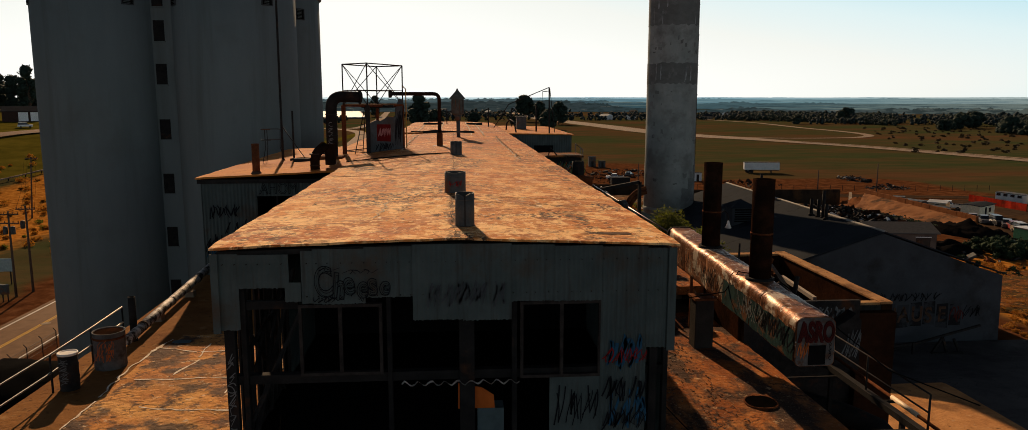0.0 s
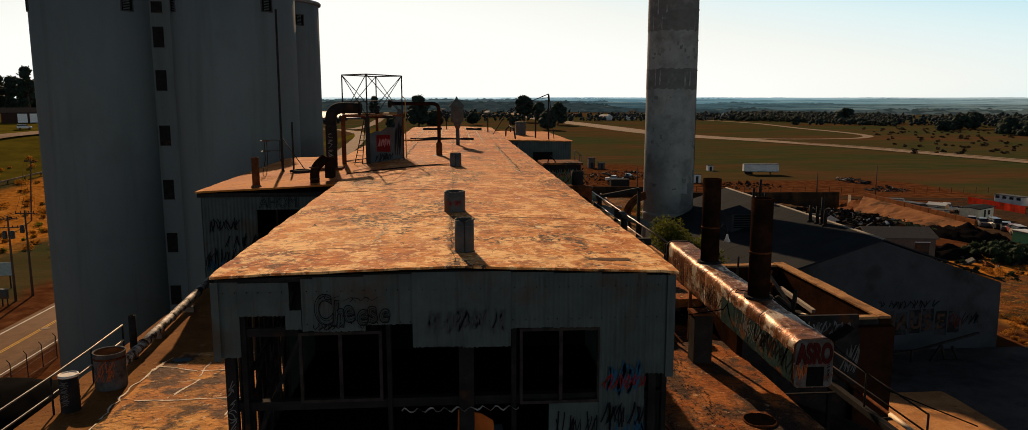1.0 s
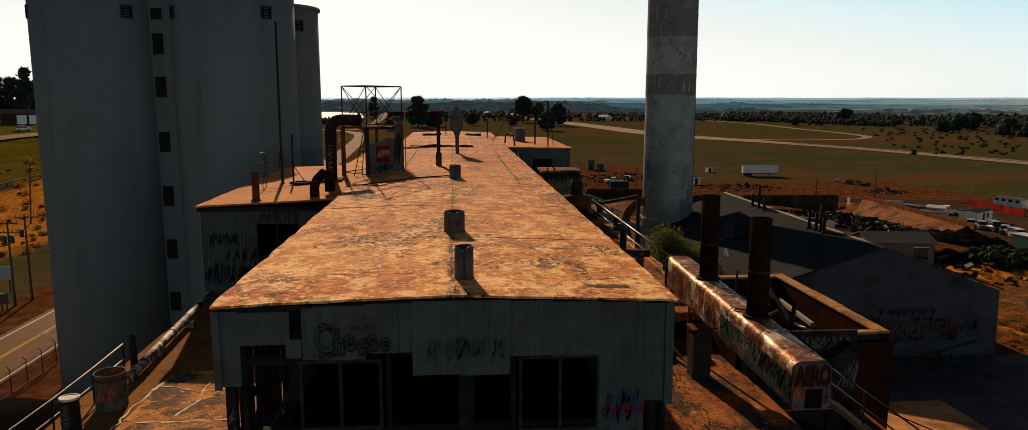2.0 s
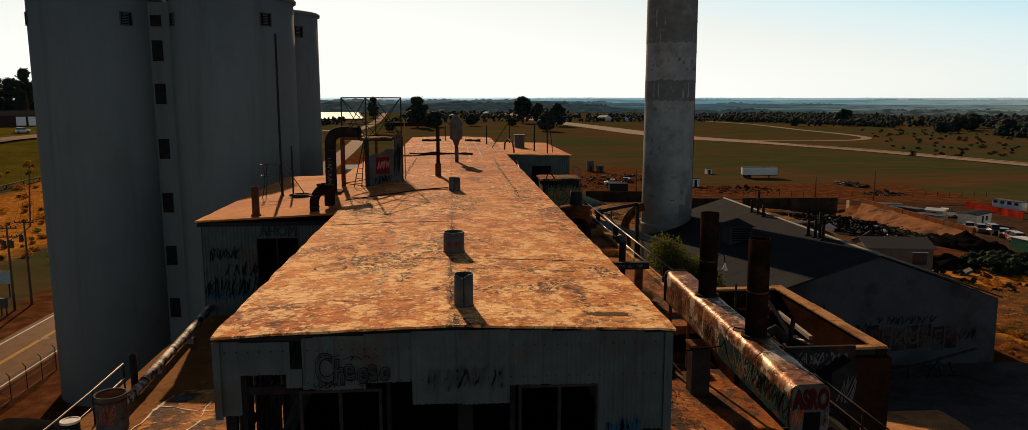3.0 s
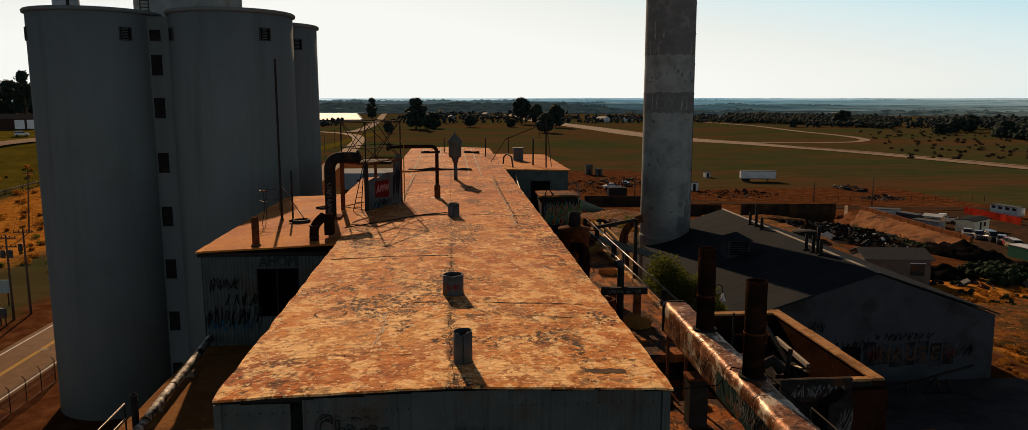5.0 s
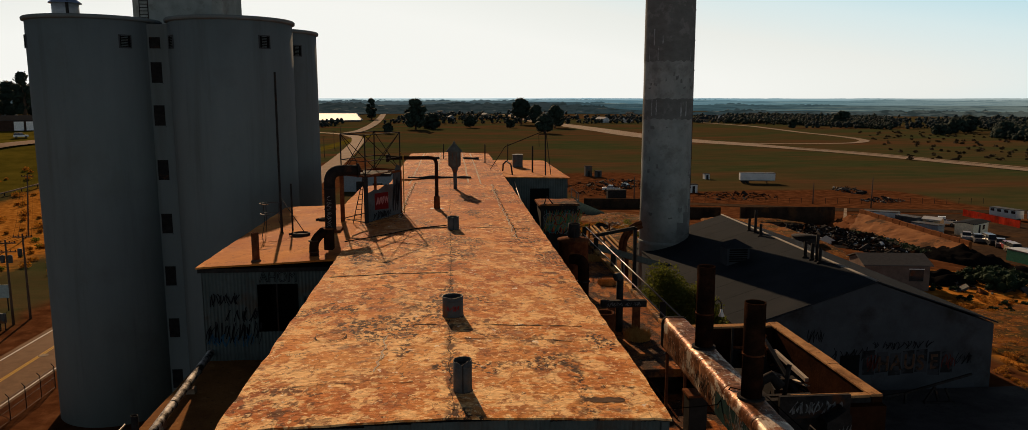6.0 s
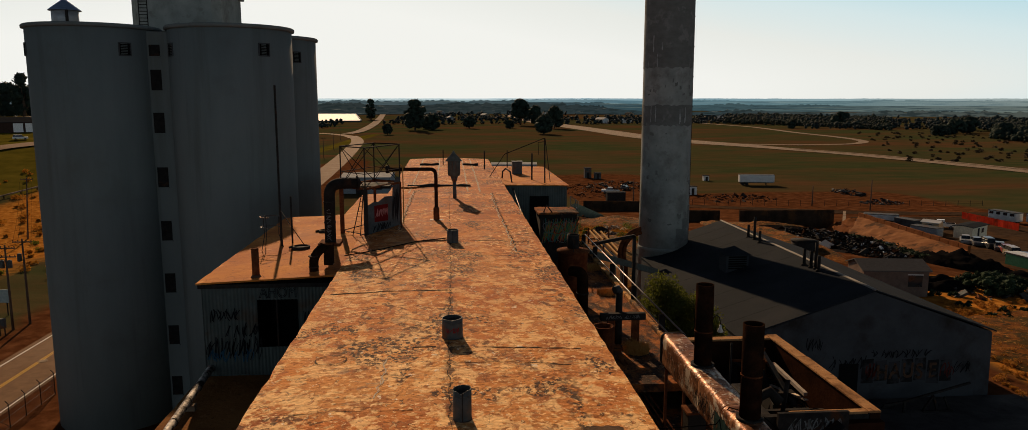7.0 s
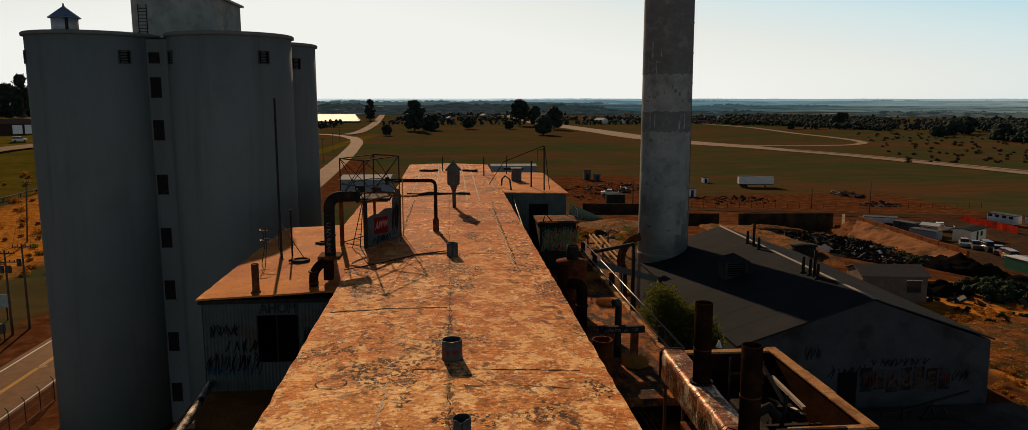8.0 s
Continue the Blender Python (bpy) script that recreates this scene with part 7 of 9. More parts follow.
box(bm, 6.65, 9.35, 55.0, 57.6, 16.95, 20.45)
part("wall", bm, M_PIPE, hut)
part("roof", slab(6.5, 9.5, 54.8, 57.8, lambda x, y: 20.62, 0.14, 0.4), M_YARDDECK, hut)
for k, mm in enumerate((P_BLACK, P_RED, P_PALE, P_TEAL, P_ORANGE, P_GREEN)):
    bm = bmesh.new()
    scrawl(bm, (6.75, 54.985 - 0.004 * k, 18.3), (1, 0, 0), (0, 0, 1), 2.45, 1.9, 9, (0.12, 0.04, 0.03, 0.05, 0.03, 0.03)[k], (0, -1, 0), rng)
    part("graffiti", bm, mm, hut, kind="stuff")
for k, (cx, cz, r2, mm) in enumerate(((7.3, 19.5, 0.42, P_PALE), (8.0, 19.4, 0.36, P_RED), (8.65, 19.5, 0.40, P_PALE), (7.5, 18.75, 0.30, P_TEAL), (8.3, 18.7, 0.34, P_PALE), (8.95, 18.8, 0.26, P_ORANGE))):
    bm = bmesh.new()
    stroke(bm, [(cx + r2 * math.cos(a) * (1 + 0.18 * math.sin(3 * a + k)), 54.955, cz + r2 * math.sin(a)) for a in [0.36 * i for i in range(18)]], 0.05, (0, -1, 0))
    part("graffiti", bm, mm, hut, kind="stuff")
bm = bmesh.new()
tube(bm, [(6.9, 54.9, 20.64), (7.05, 54.7, 21.2), (7.5, 54.8, 20.64)], 0.05, 6)
part("bent_bar", bm, M_DARK, hut)
M_BAR = plain("worn_bar_steel", (0.26, 0.24, 0.22), 0.4, 0.6)
fr = thing("pipe_rack", (10.3, 50, 17), "rusty pipe rack of long bars along the deck edge", "pipe rack")
for x, z in ((10.65, 17.5), (10.9, 18.0)):
    bm = bmesh.new()
    tube(bm, [(x, 33.5, z), (x, 60.0, z)], 0.04, 8)
    part("bar", bm, M_BAR, fr)
for y in (37, 43, 49, 55, 60):
    bm = bmesh.new()
    box(bm, 10.62, 10.94, y - 0.03, y + 0.03, 16.9, 18.02)
    part("stand", bm, M_PIPE, fr)
bm = bmesh.new()
box(bm, 10.5, 10.98, 36.0, 61.5, 16.98, 17.22)
solid("deck_kerb", bm, M_DECK, "low concrete kerb along the middle deck", "kerb", bevel=0.03)
jp = thing("jib_beam", (12, 56, 14), "steel jib and grey beam reaching over the yard", "beam")
for a, b, w2, mm in (((10.9, 57.0, 17.8), (14.2, 57.0, 18.4), 0.12, M_DARK), ((14.2, 57.0, 18.4), (14.2, 57.0, 7.4), 0.12, M_DARK), ((10.7, 56.0, 17.25), (17.2, 61.5, 14.5), 0.24, M_COWL)):
    bm = bmesh.new()
    box(bm, -w2, w2, 0, (Vector(b) - Vector(a)).length, -w2, w2, Matrix.Translation(a) @ (Vector(b) - Vector(a)).to_track_quat("Y", "Z").to_matrix().to_4x4())
    part("beam", bm, mm, jp)
gold = thing("gas_pipes", (12.5, 60, 15.6), "thin sunlit brass-coloured pipes slanting to the yard", "pipe")
for a, b in (((11.8, 60.0, 17.7), (13.85, 60.0, 15.75)), ((11.95, 60.4, 17.2), (13.5, 60.4, 15.6)), ((12.3, 60.2, 17.3), (14.1, 60.2, 15.3))):
    bm = bmesh.new()
    tube(bm, [a, b, (b[0] + 0.3, b[1], 7.3)], 0.05, 8)
    part("pipe", bm, M_BAR, gold)
er = thing("stair_railing", (10.0, 60, 17), "thin steel railing at the end of the deck", "railing")
for x, y, z0, z1 in ((9.68, 60.0, 17.0, 21.15), (10.28, 60.0, 17.0, 20.70), (10.28, 61.2, 17.0, 20.70)):
    bm = bmesh.new()
    tube(bm, [(x, y, z0), (x, y, z1)], 0.035, 6)
    part("post", bm, M_BAR, er)
for a, b in (((9.68, 60.0, 21.15), (10.28, 60.0, 20.70)), ((9.68, 60.0, 20.5), (10.28, 60.0, 20.1)), ((10.28, 60.0, 20.70), (10.28, 61.2, 20.70)), ((10.28, 60.0, 20.1), (10.28, 61.2, 20.1))):
    bm = bmesh.new()
    tube(bm, [a, b], 0.03, 6)
    part("rail", bm, M_BAR, er)
ringp = thing("bent_flue", (17.5, 76, 7.4), "large curved rust-red flue pipes beside the chimney", "flue")
for k, r2 in enumerate((2.6, 2.2)):
    bm = bmesh.new()
    tube(bm, [(20.0 - r2 * math.sin(a), 76.0, 13.1 + r2 * math.cos(a)) for a in [radians(10 + 12 * i) for i in range(10)]] + [(18.2 - k * 0.1, 76.0, 7.3)], 0.22, 10)
    part("flue", bm, M_RUST, ringp)
tuft_mat = material("dry_tuft", [(0.26, 0.12, 0.03), (0.45, 0.25, 0.08)], 3, 0.9, 0, 0)


def tuft(bm, x, y, z, h, n, spread):
    for i in range(n):
        a, r = rng.uniform(0, 6.28), spread * math.sqrt(rng.random())
        px, py = x + r * math.cos(a), y + r * math.sin(a)
        hh = h * rng.uniform(0.4, 1.0)
        dx, dy = rng.uniform(-0.4, 0.4) * hh, rng.uniform(-0.4, 0.4) * hh
        w2 = 0.012 + 0.01 * rng.random()
        bm.faces.new([bm.verts.new(p) for p in ((px - w2, py, z), (px + w2, py, z), (px + dx, py + dy, z + hh))])


bm = bmesh.new()
tuft(bm, 8.8, 34.3, 17.0, 0.55, 900, 0.6)
tuft(bm, 9.6, 45, 17.0, 0.4, 500, 0.6)
tuft(bm, 10.0, 52, 17.0, 0.4, 500, 0.7)
solid("dry_grass", bm, tuft_mat, "orange dry grass tufts on the deck", "grass", kind="stuff")
# ------------------------------------------------------------ road markings
def line_on(name, off, w2, mat, dash=None, label="painted road line"):
    pts = [(-45.5 + off, float(y)) for y in range(-40, 240, 4)]
    bm = bmesh.new()
    for a, b in zip(pts, pts[1:]):
        if dash and int(a[1] / 4) % dash == 0:
            continue
        q = ((a[0] - w2, a[1]), (a[0] + w2, a[1]), (b[0] + w2, b[1]), (b[0] - w2, b[1]))
        bm.faces.new([bm.verts.new((x, y, height(x, y) + 0.065)) for x, y in q])
    return solid(name, bm, mat, label, "road marking", kind="structure")


line_on("road_marking", -3.45, 0.07, M_WHITE, None, "worn white edge line")
line_on("road_marking", 3.75, 0.07, M_WHITE, None, "worn white edge line")
line_on("road_marking", -0.14, 0.06, M_YELLOW, None, "double yellow centre line")
line_on("road_marking", 0.14, 0.06, M_YELLOW, 6, "double yellow centre line")
bm = bmesh.new()
lathe(bm, -45.2, 85.4, [(0.5, 0.02), (0.5, 0.07), (0.42, 0.075)], 20)
solid("manhole_cover", bm, M_CONC, "pale round manhole cover in the road", "manhole cover")

# ------------------------------------------------------------ poles and wires
M_POLE = material("pole_wood", [(0.07, 0.05, 0.04), (0.12, 0.09, 0.07)], 5, 0.9, 0, 0.3, 20, stretch=(1, 1, 0.1))


def utility_pole(x, y, h, arms=1, cans=0, label="dark wooden utility pole", lean=0.0):
    z = height(x, y)
    s = thing("utility_pole", (x, y, z), label, "utility pole", "utility poles")
    bm = bmesh.new()
    tube(bm, [(x, y, z - 0.3), (x + lean * 0.5, y, z + h * 0.5), (x + lean, y, z + h)], [0.17, 0.14, 0.10], 10)
    part("shaft", bm, M_POLE, s)
    for k in range(arms):
        bm = bmesh.new()
        box(bm, x + lean - 1.2, x + lean + 1.2, y - 0.06, y + 0.06, z + h - 0.5 - k * 1.1, z + h - 0.36 - k * 1.1)
        part("crossarm", bm, M_POLE, s)
        for dx in (-1.1, -0.5, 0.5, 1.1):
            bm = bmesh.new()
            tube(bm, [(x + lean + dx, y, z + h - 0.36 - k * 1.1), (x + lean + dx, y, z + h - 0.16 - k * 1.1)], 0.05, 6)
            part("insulator", bm, M_DARK, s)
    for k in range(cans):
        bm = bmesh.new()
        lathe(bm, x + lean + (0.45 if k % 2 else -0.45), y - 0.1, [(0.25, z + h - 2.9), (0.27, z + h - 2.8), (0.27, z + h - 2.0), (0.15, z + h - 1.9)], 14)
        part("transformer", bm, M_GALV, s)
    return s


utility_pole(-55.1, 98.0, 10.9, 2, 2, "dark wooden utility pole with transformers by the road")
utility_pole(-54.4, 100.6, 11.2, 1, 1, "dark wooden utility pole with transformers by the road")
utility_pole(-85.6, 160.2, 12.5, 1, 0, "tall wooden utility pole beyond the road", 0.9)
utility_pole(-61.8, 381, 10, 1)
utility_pole(-66.6, 446, 10, 1)
utility_pole(-79, 562, 10, 1)
utility_pole(107.3, 185.4, 7.9, 0, 0, "thin wooden pole in the far yard")
utility_pole(96.7, 195.4, 5.6, 0, 0, "thin wooden pole in the far yard")
utility_pole(49.9, 203.4, 7.0, 0, 0, "thin wooden pole in the far yard")
wires = thing("overhead_wires", (-55, 100, 10), "thin black overhead wires along the road", "wires")
for dx in (-1.1, -0.5, 0.5, 1.1):
    for (x0, y0, z0), (x1, y1, z1) in (((-55.1, 98, 10.7), (-56, 20, 10.5)), ((-55.1, 98, 10.7), (-54.4, 100.6, 11.0)), ((-54.4, 100.6, 11.0), (-85, 160.2, 12.3))):
        bm = bmesh.new()
        tube(bm, [(x0 + dx + (x1 - x0) * t, y0 + (y1 - y0) * t, z0 + (z1 - z0) * t - 1.2 * 4 * t * (1 - t) * min(1, abs(y1 - y0) / 60)) for t in (0, 0.25, 0.5, 0.75, 1)], 0.02, 4)
        part("wire", bm, M_BLACK, wires)
for x, y in ((-55.6, 95.6), (-54.9, 95.4)):
    s = thing("meter_cabinet", (x, y, 0), "grey electric cabinet on posts by the pole", "cabinet", "meter cabinets")
    bm = bmesh.new()
    box(bm, x - 0.4, x + 0.4, y - 0.25, y + 0.25, 1.0, 2.2)
    part("box", bm, M_GALV, s, bevel=0.03)
    for dx in (-0.3, 0.3):
        bm = bmesh.new()
        box(bm, x + dx - 0.05, x + dx + 0.05, y - 0.05, y + 0.05, -0.2, 1.0)
        part("leg", bm, M_DARK, s)
sg = thing("sign_board", (-60.4, 104.8, 0), "pale green sign board on posts by the road", "sign")
bm = bmesh.new()
box(bm, -61.8, -59.0, 104.7, 104.8, 1.8, 3.6)
part("board", bm, plain("pale_sign_paint", (0.30, 0.36, 0.36)), sg)
for x in (-61.4, -59.4):
    bm = bmesh.new()
    box(bm, x - 0.06, x + 0.06, 104.8, 104.92, -0.2, 3.6)
    part("post", bm, M_DARK, sg)

fence = thing("chain_link_fence", (-39, 72, 0), "rusty chain-link fence beside the road verge", "fence")
for k in range(10):
    y = 52 + k * 2.6
    bm = bmesh.new()
    tube(bm, [(-39, y, -0.3), (-39, y, 2.2), (-39.25, y, 2.5)], 0.04, 6)
    part("post", bm, M_DARK, fence)
for z in (0.1, 1.1, 2.15):
    bm = bmesh.new()
    tube(bm, [(-39, 52, z), (-39, 75.4, z)], 0.022, 5)
    part("rail", bm, M_GALV, fence)
bm = bmesh.new()
tube(bm, [(-39, 65, 2.15), (-39, 67.6, 0.1)], 0.022, 5)
part("brace", bm, M_GALV, fence)
bm = bmesh.new()
for k in range(150):
    y = 52 + k * 0.156
    for s in (1, -1):
        a, b = (y, 0.1) if s > 0 else (y, 2.1), (y + 1.6, 2.1) if s > 0 else (y + 1.6, 0.1)
        tube(bm, [(-39, a[0], a[1]), (-39, min(b[0], 75.4), b[1])], 0.004, 3, False)
part("mesh", bm, M_GALV, fence, "thin wire mesh", kind="stuff")

guard = thing("guard_rail", (-107, 198, height(-107, 198)), "pale guard rail along the far road", "guard rail")
GUARD = [(-108.6 + 0.272 * (5.0 * k - 24), 169 + 5.0 * k) for k in range(17)]
bm = bmesh.new()
tube(bm, [(x, y, height(x, y) + 0.75) for x, y in GUARD], 0.20, 6)
part("rail", bm, M_CONC, guard)
for x, y in GUARD:
    bm = bmesh.new()
    box(bm, x - 0.1, x + 0.1, y - 0.1, y + 0.1, height(x, y) - 0.3, height(x, y) + 0.75)
    part("post", bm, M_DARK, guard)

for x0, y0, x1, y1 in ((20.9, 112, 20.6, 94), (21.6, 112.5, 21.5, 95), (22.4, 111, 22.2, 97)):
    bm = bmesh.new()
    box(bm, -0.13, 0.13, 0, math.hypot(x1 - x0, y1 - y0), -0.1, 0.1, Matrix.Translation((x0, y0, height(x0, y0) + 2.2)) @ (Vector((x1, y1, height(x1, y1) + 1.4)) - Vector((x0, y0, height(x0, y0) + 2.2))).to_track_quat("Y", "Z").to_matrix().to_4x4())
    solid("beam", bm, plain("ochre_beam_paint", (0.36, 0.20, 0.07), 0.7), "long ochre steel beam stored behind the works", "beam", "stored beams")
trestle = thing("trestle", (22.2, 103, height(22.2, 103)), "rusty steel trestle frame carrying stored beams", "trestle")
for x, y in ((20.2, 98), (23.2, 98), (20.2, 109), (23.2, 109)):
    bm = bmesh.new()
    box(bm, x - 0.1, x + 0.1, y - 0.1, y + 0.1, height(x, y) - 0.3, height(x, y) + 3.0)
    part("post", bm, M_RUST, trestle)
for y in (98, 109):
    bm = bmesh.new()
    box(bm, 20.1, 23.3, y - 0.08, y + 0.08, height(21.7, y) + 1.25, height(21.7, y) + 1.45)
    part("crossbar", bm, M_RUST, trestle)
# ------------------------------------------------------------ vehicles
M_TYRE = plain("tyre_rubber", (0.02, 0.02, 0.02), 0.9)
M_PANE = material("dark_glass", [(0.015, 0.018, 0.02), (0.03, 0.035, 0.04)], 1, 0.08, 0, 0, spec=0.8)


def paint(name, c):
    return material(name, [tuple(v * 0.9 for v in c), c], 0.8, 0.3, 0.1, 0.0, spec=0.6)


CAR_PAINT = {k: paint(k + "_car_paint", c) for k, c in dict(white=(0.62, 0.62, 0.60), silver=(0.32, 0.33, 0.34), black=(0.025, 0.025, 0.028), red=(0.22, 0.03, 0.025), blue=(0.05, 0.08, 0.16), grey=(0.12, 0.12, 0.125), tan=(0.30, 0.24, 0.17)).items()}
PROFILES = {
    "car": ([(-2.15, 0.35), (2.15, 0.35), (2.2, 0.7), (2.05, 0.88), (0.95, 0.98), (-1.4, 1.0), (-2.1, 0.95), (-2.2, 0.7)], [(-1.75, 0.98), (1.05, 0.98), (0.35, 1.43), (-1.05, 1.45)]),
    "suv": ([(-2.25, 0.42), (2.25, 0.42), (2.3, 0.85), (2.15, 1.05), (1.0, 1.12), (-2.2, 1.12), (-2.3, 0.8)], [(-2.15, 1.1), (1.1, 1.1), (0.45, 1.75), (-2.0, 1.78)]),
    "pickup": ([(-2.7, 0.5), (2.7, 0.5), (2.75, 0.95), (2.6, 1.12), (1.3, 1.18), (-2.65, 1.15), (-2.75, 0.9)], [(-0.7, 1.16), (1.4, 1.16), (0.8, 1.8), (-0.55, 1.82)]),
}


def vehicle(kind, x, y, turn, colour, label):
    z = height(x, y) + 0.02
    s = thing(kind if kind != "suv" else "car", (x, y, z), label, "car" if kind != "pickup" else "pickup truck", "parked vehicles")
    m = Matrix.Translation((x, y, z)) @ Matrix.Rotation(radians(turn), 4, "Z")
    low, top = PROFILES[kind]
    for nm, prof, wide, pt in (("body", low, 0.88, CAR_PAINT[colour]), ("cabin", top, 0.76, M_PANE)):
        bm = bmesh.new()
        prism(bm, prof, -wide, wide)
        for v in bm.verts:
            if nm == "cabin" and v.co.z > 1.3:
                v.co.y *= 0.84
            v.co = m @ v.co
        p = part(nm, bm, pt, s, bevel=0.04)
        if nm == "cabin":
            bm = bmesh.new()
            zt = max(q[1] for q in prof)
            xs2 = [q[0] for q in prof if q[1] > zt - 0.1]
            box(bm, min(xs2) - 0.05, max(xs2) + 0.05, -0.64, 0.64, zt - 0.01, zt + 0.04, m)
            part("roof", bm, CAR_PAINT[colour], p)
    L = 1.35 if kind == "car" else (1.4 if kind == "suv" else 1.75)
    for wx in (-L, L):
        for wy in (-0.8, 0.8):
            bm = bmesh.new()
            tube(bm, [m @ Vector((wx, wy - 0.11, 0.34)), m @ Vector((wx, wy + 0.11, 0.34))], 0.34, 14)
            w2 = part("wheel", bm, M_TYRE, s)
            bm = bmesh.new()
            e = 0.115 if wy > 0 else -0.115
            tube(bm, [m @ Vector((wx, wy + e * 0.9, 0.34)), m @ Vector((wx, wy + e * 1.06, 0.34))], 0.19, 10)
            part("rim", bm, M_GALV, w2)
    for wy in (-0.62, 0.62):
        bm = bmesh.new()
        xe = max(q[0] for q in low)
        box(bm, xe - 0.16, xe - 0.02, wy - 0.16, wy + 0.16, 0.68, 0.84, m)
        part("headlight", bm, M_PANE, s)
    if kind == "pickup":
        bm = bmesh.new()
        box(bm, -2.55, -0.85, -0.72, 0.72, 1.06, 1.19, m)
        part("bed", bm, M_BLACK, s)
    return s


def trailer(name, x, y, turn, length, h, floor, mat, label, category, wheels=2, wide=2.5):
    z = height(x, y)
    s = thing(name, (x, y, z), label, category, "trailers")
    m = Matrix.Translation((x, y, z)) @ Matrix.Rotation(radians(turn), 4, "Z")
    bm = bmesh.new()
    box(bm, -length / 2, length / 2, -wide / 2, wide / 2, floor, floor + h, m)
    part("body", bm, mat, s, bevel=0.06)
    bm = bmesh.new()
    box(bm, -length / 2 - 0.03, length / 2 + 0.03, -wide / 2 - 0.03, wide / 2 + 0.03, floor + h - 0.12, floor + h + 0.03, m)
    part("top_rail", bm, M_GALV, s)
    bm = bmesh.new()
    box(bm, -length / 2 + 0.1, length / 2 - 0.1, -0.5, 0.5, floor - 0.25, floor, m)
    part("chassis", bm, M_DARK, s)
    if floor > 0.2:
        for k in range(wheels):
            for wy in (-wide / 2 + 0.2, wide / 2 - 0.2):
                wx = -length / 2 + 1.2 + 1.25 * k
                bm = bmesh.new()
                tube(bm, [m @ Vector((wx, wy - 0.2, min(0.5, floor / 2 + 0.1))), m @ Vector((wx, wy + 0.2, min(0.5, floor / 2 + 0.1)))], min(0.5, floor / 2 + 0.1), 14)
                part("wheel", bm, M_TYRE, s)
        for wy in (-0.6, 0.6):
            bm = bmesh.new()
            box(bm, length / 2 - 2.6, length / 2 - 2.4, wy - 0.07, wy + 0.07, 0, floor - 0.2, m)
            part("landing_leg", bm, M_DARK, s)
    return s, m


M_TRAILER = material("trailer_sheet", [(0.42, 0.44, 0.45), (0.55, 0.56, 0.56)], 0.6, 0.4, 0.2, 0.05, 10)
s, m = trailer("semi_trailer", 102.3, 247.0, -10, 11.4, 2.5, 1.05, M_TRAILER, "long white semi-trailer parked in the field", "trailer")
s, m = trailer("camper_trailer", 98.6, 165.6, -26, 7.2, 1.3, 0.4, M_TRAILER, "white camper trailer parked beyond the slab", "trailer")
s, m = trailer("motorhome", 125.3, 161.0, -76, 6.6, 2.0, 0.5, M_TRAILER, "white motorhome parked behind the red fence", "motorhome")
for k in range(4):
    bm = bmesh.new()
    box(bm, -3 + k * 1.7, -2 + k * 1.7, -1.27, -1.23, 1.7, 2.3, m)
    part("window", bm, M_PANE, s)
s, m = trailer("motorhome", 129.0, 154.0, -76, 6.5, 1.9, 0.5, M_TRAILER, "white motorhome parked behind the red fence", "motorhome")
s, m = trailer("storage_container", 98.8, 155.6, -70, 5.0, 1.7, 0.1, M_SHEDWALL, "grey storage container in the parking yard", "container")
s, m = trailer("storage_container", 95.0, 143.2, -62, 5.4, 1.8, 0.1, plain("blue_grey_container", (0.20, 0.24, 0.27)), "blue-grey storage container in the parking yard", "container")
s, m = trailer("storage_container", 89.8, 109.9, -84, 5.6, 1.95, 0.1, plain("green_container", (0.05, 0.16, 0.10)), "green storage container with a pale roof", "container")
bm = bmesh.new()
box(bm, -3.02, 3.02, -1.27, 1.27, 2.09, 2.15, m)
part("roof", bm, M_TRAILER, s)

vehicle("pickup", 104.7, 153.0, 150, "white", "white pickup truck parked in the yard")
for i, (x, y, c, k) in enumerate(((102.0, 136.6, "silver", "car"), (102.3, 133.9, "grey", "car"), (102.8, 131.2, "black", "suv"), (102.6, 128.4, "grey", "car"), (101.8, 125.6, "red", "car"), (100.0, 121.6, "tan", "suv"), (99.4, 118.2, "black", "car"), (102.4, 148.0, "black", "suv"))):
    vehicle(k, x - 5.5, y - 3.0, 238 + 8 * (i % 3), c, f"{c} {'car' if k == 'car' else 'estate car'} parked in a row in the yard")
vehicle("pickup", 49.0, 229.3, 170, "white", "white pickup truck in the earth yard")
vehicle("car", 55.5, 238, 60, "black", "dark car standing among scrap")
vehicle("suv", -148.5, 279, 30, "white", "white car parked on the hillside below the barn")
vehicle("suv", 72.0, 226, 20, "white", "white car standing in the field yard")

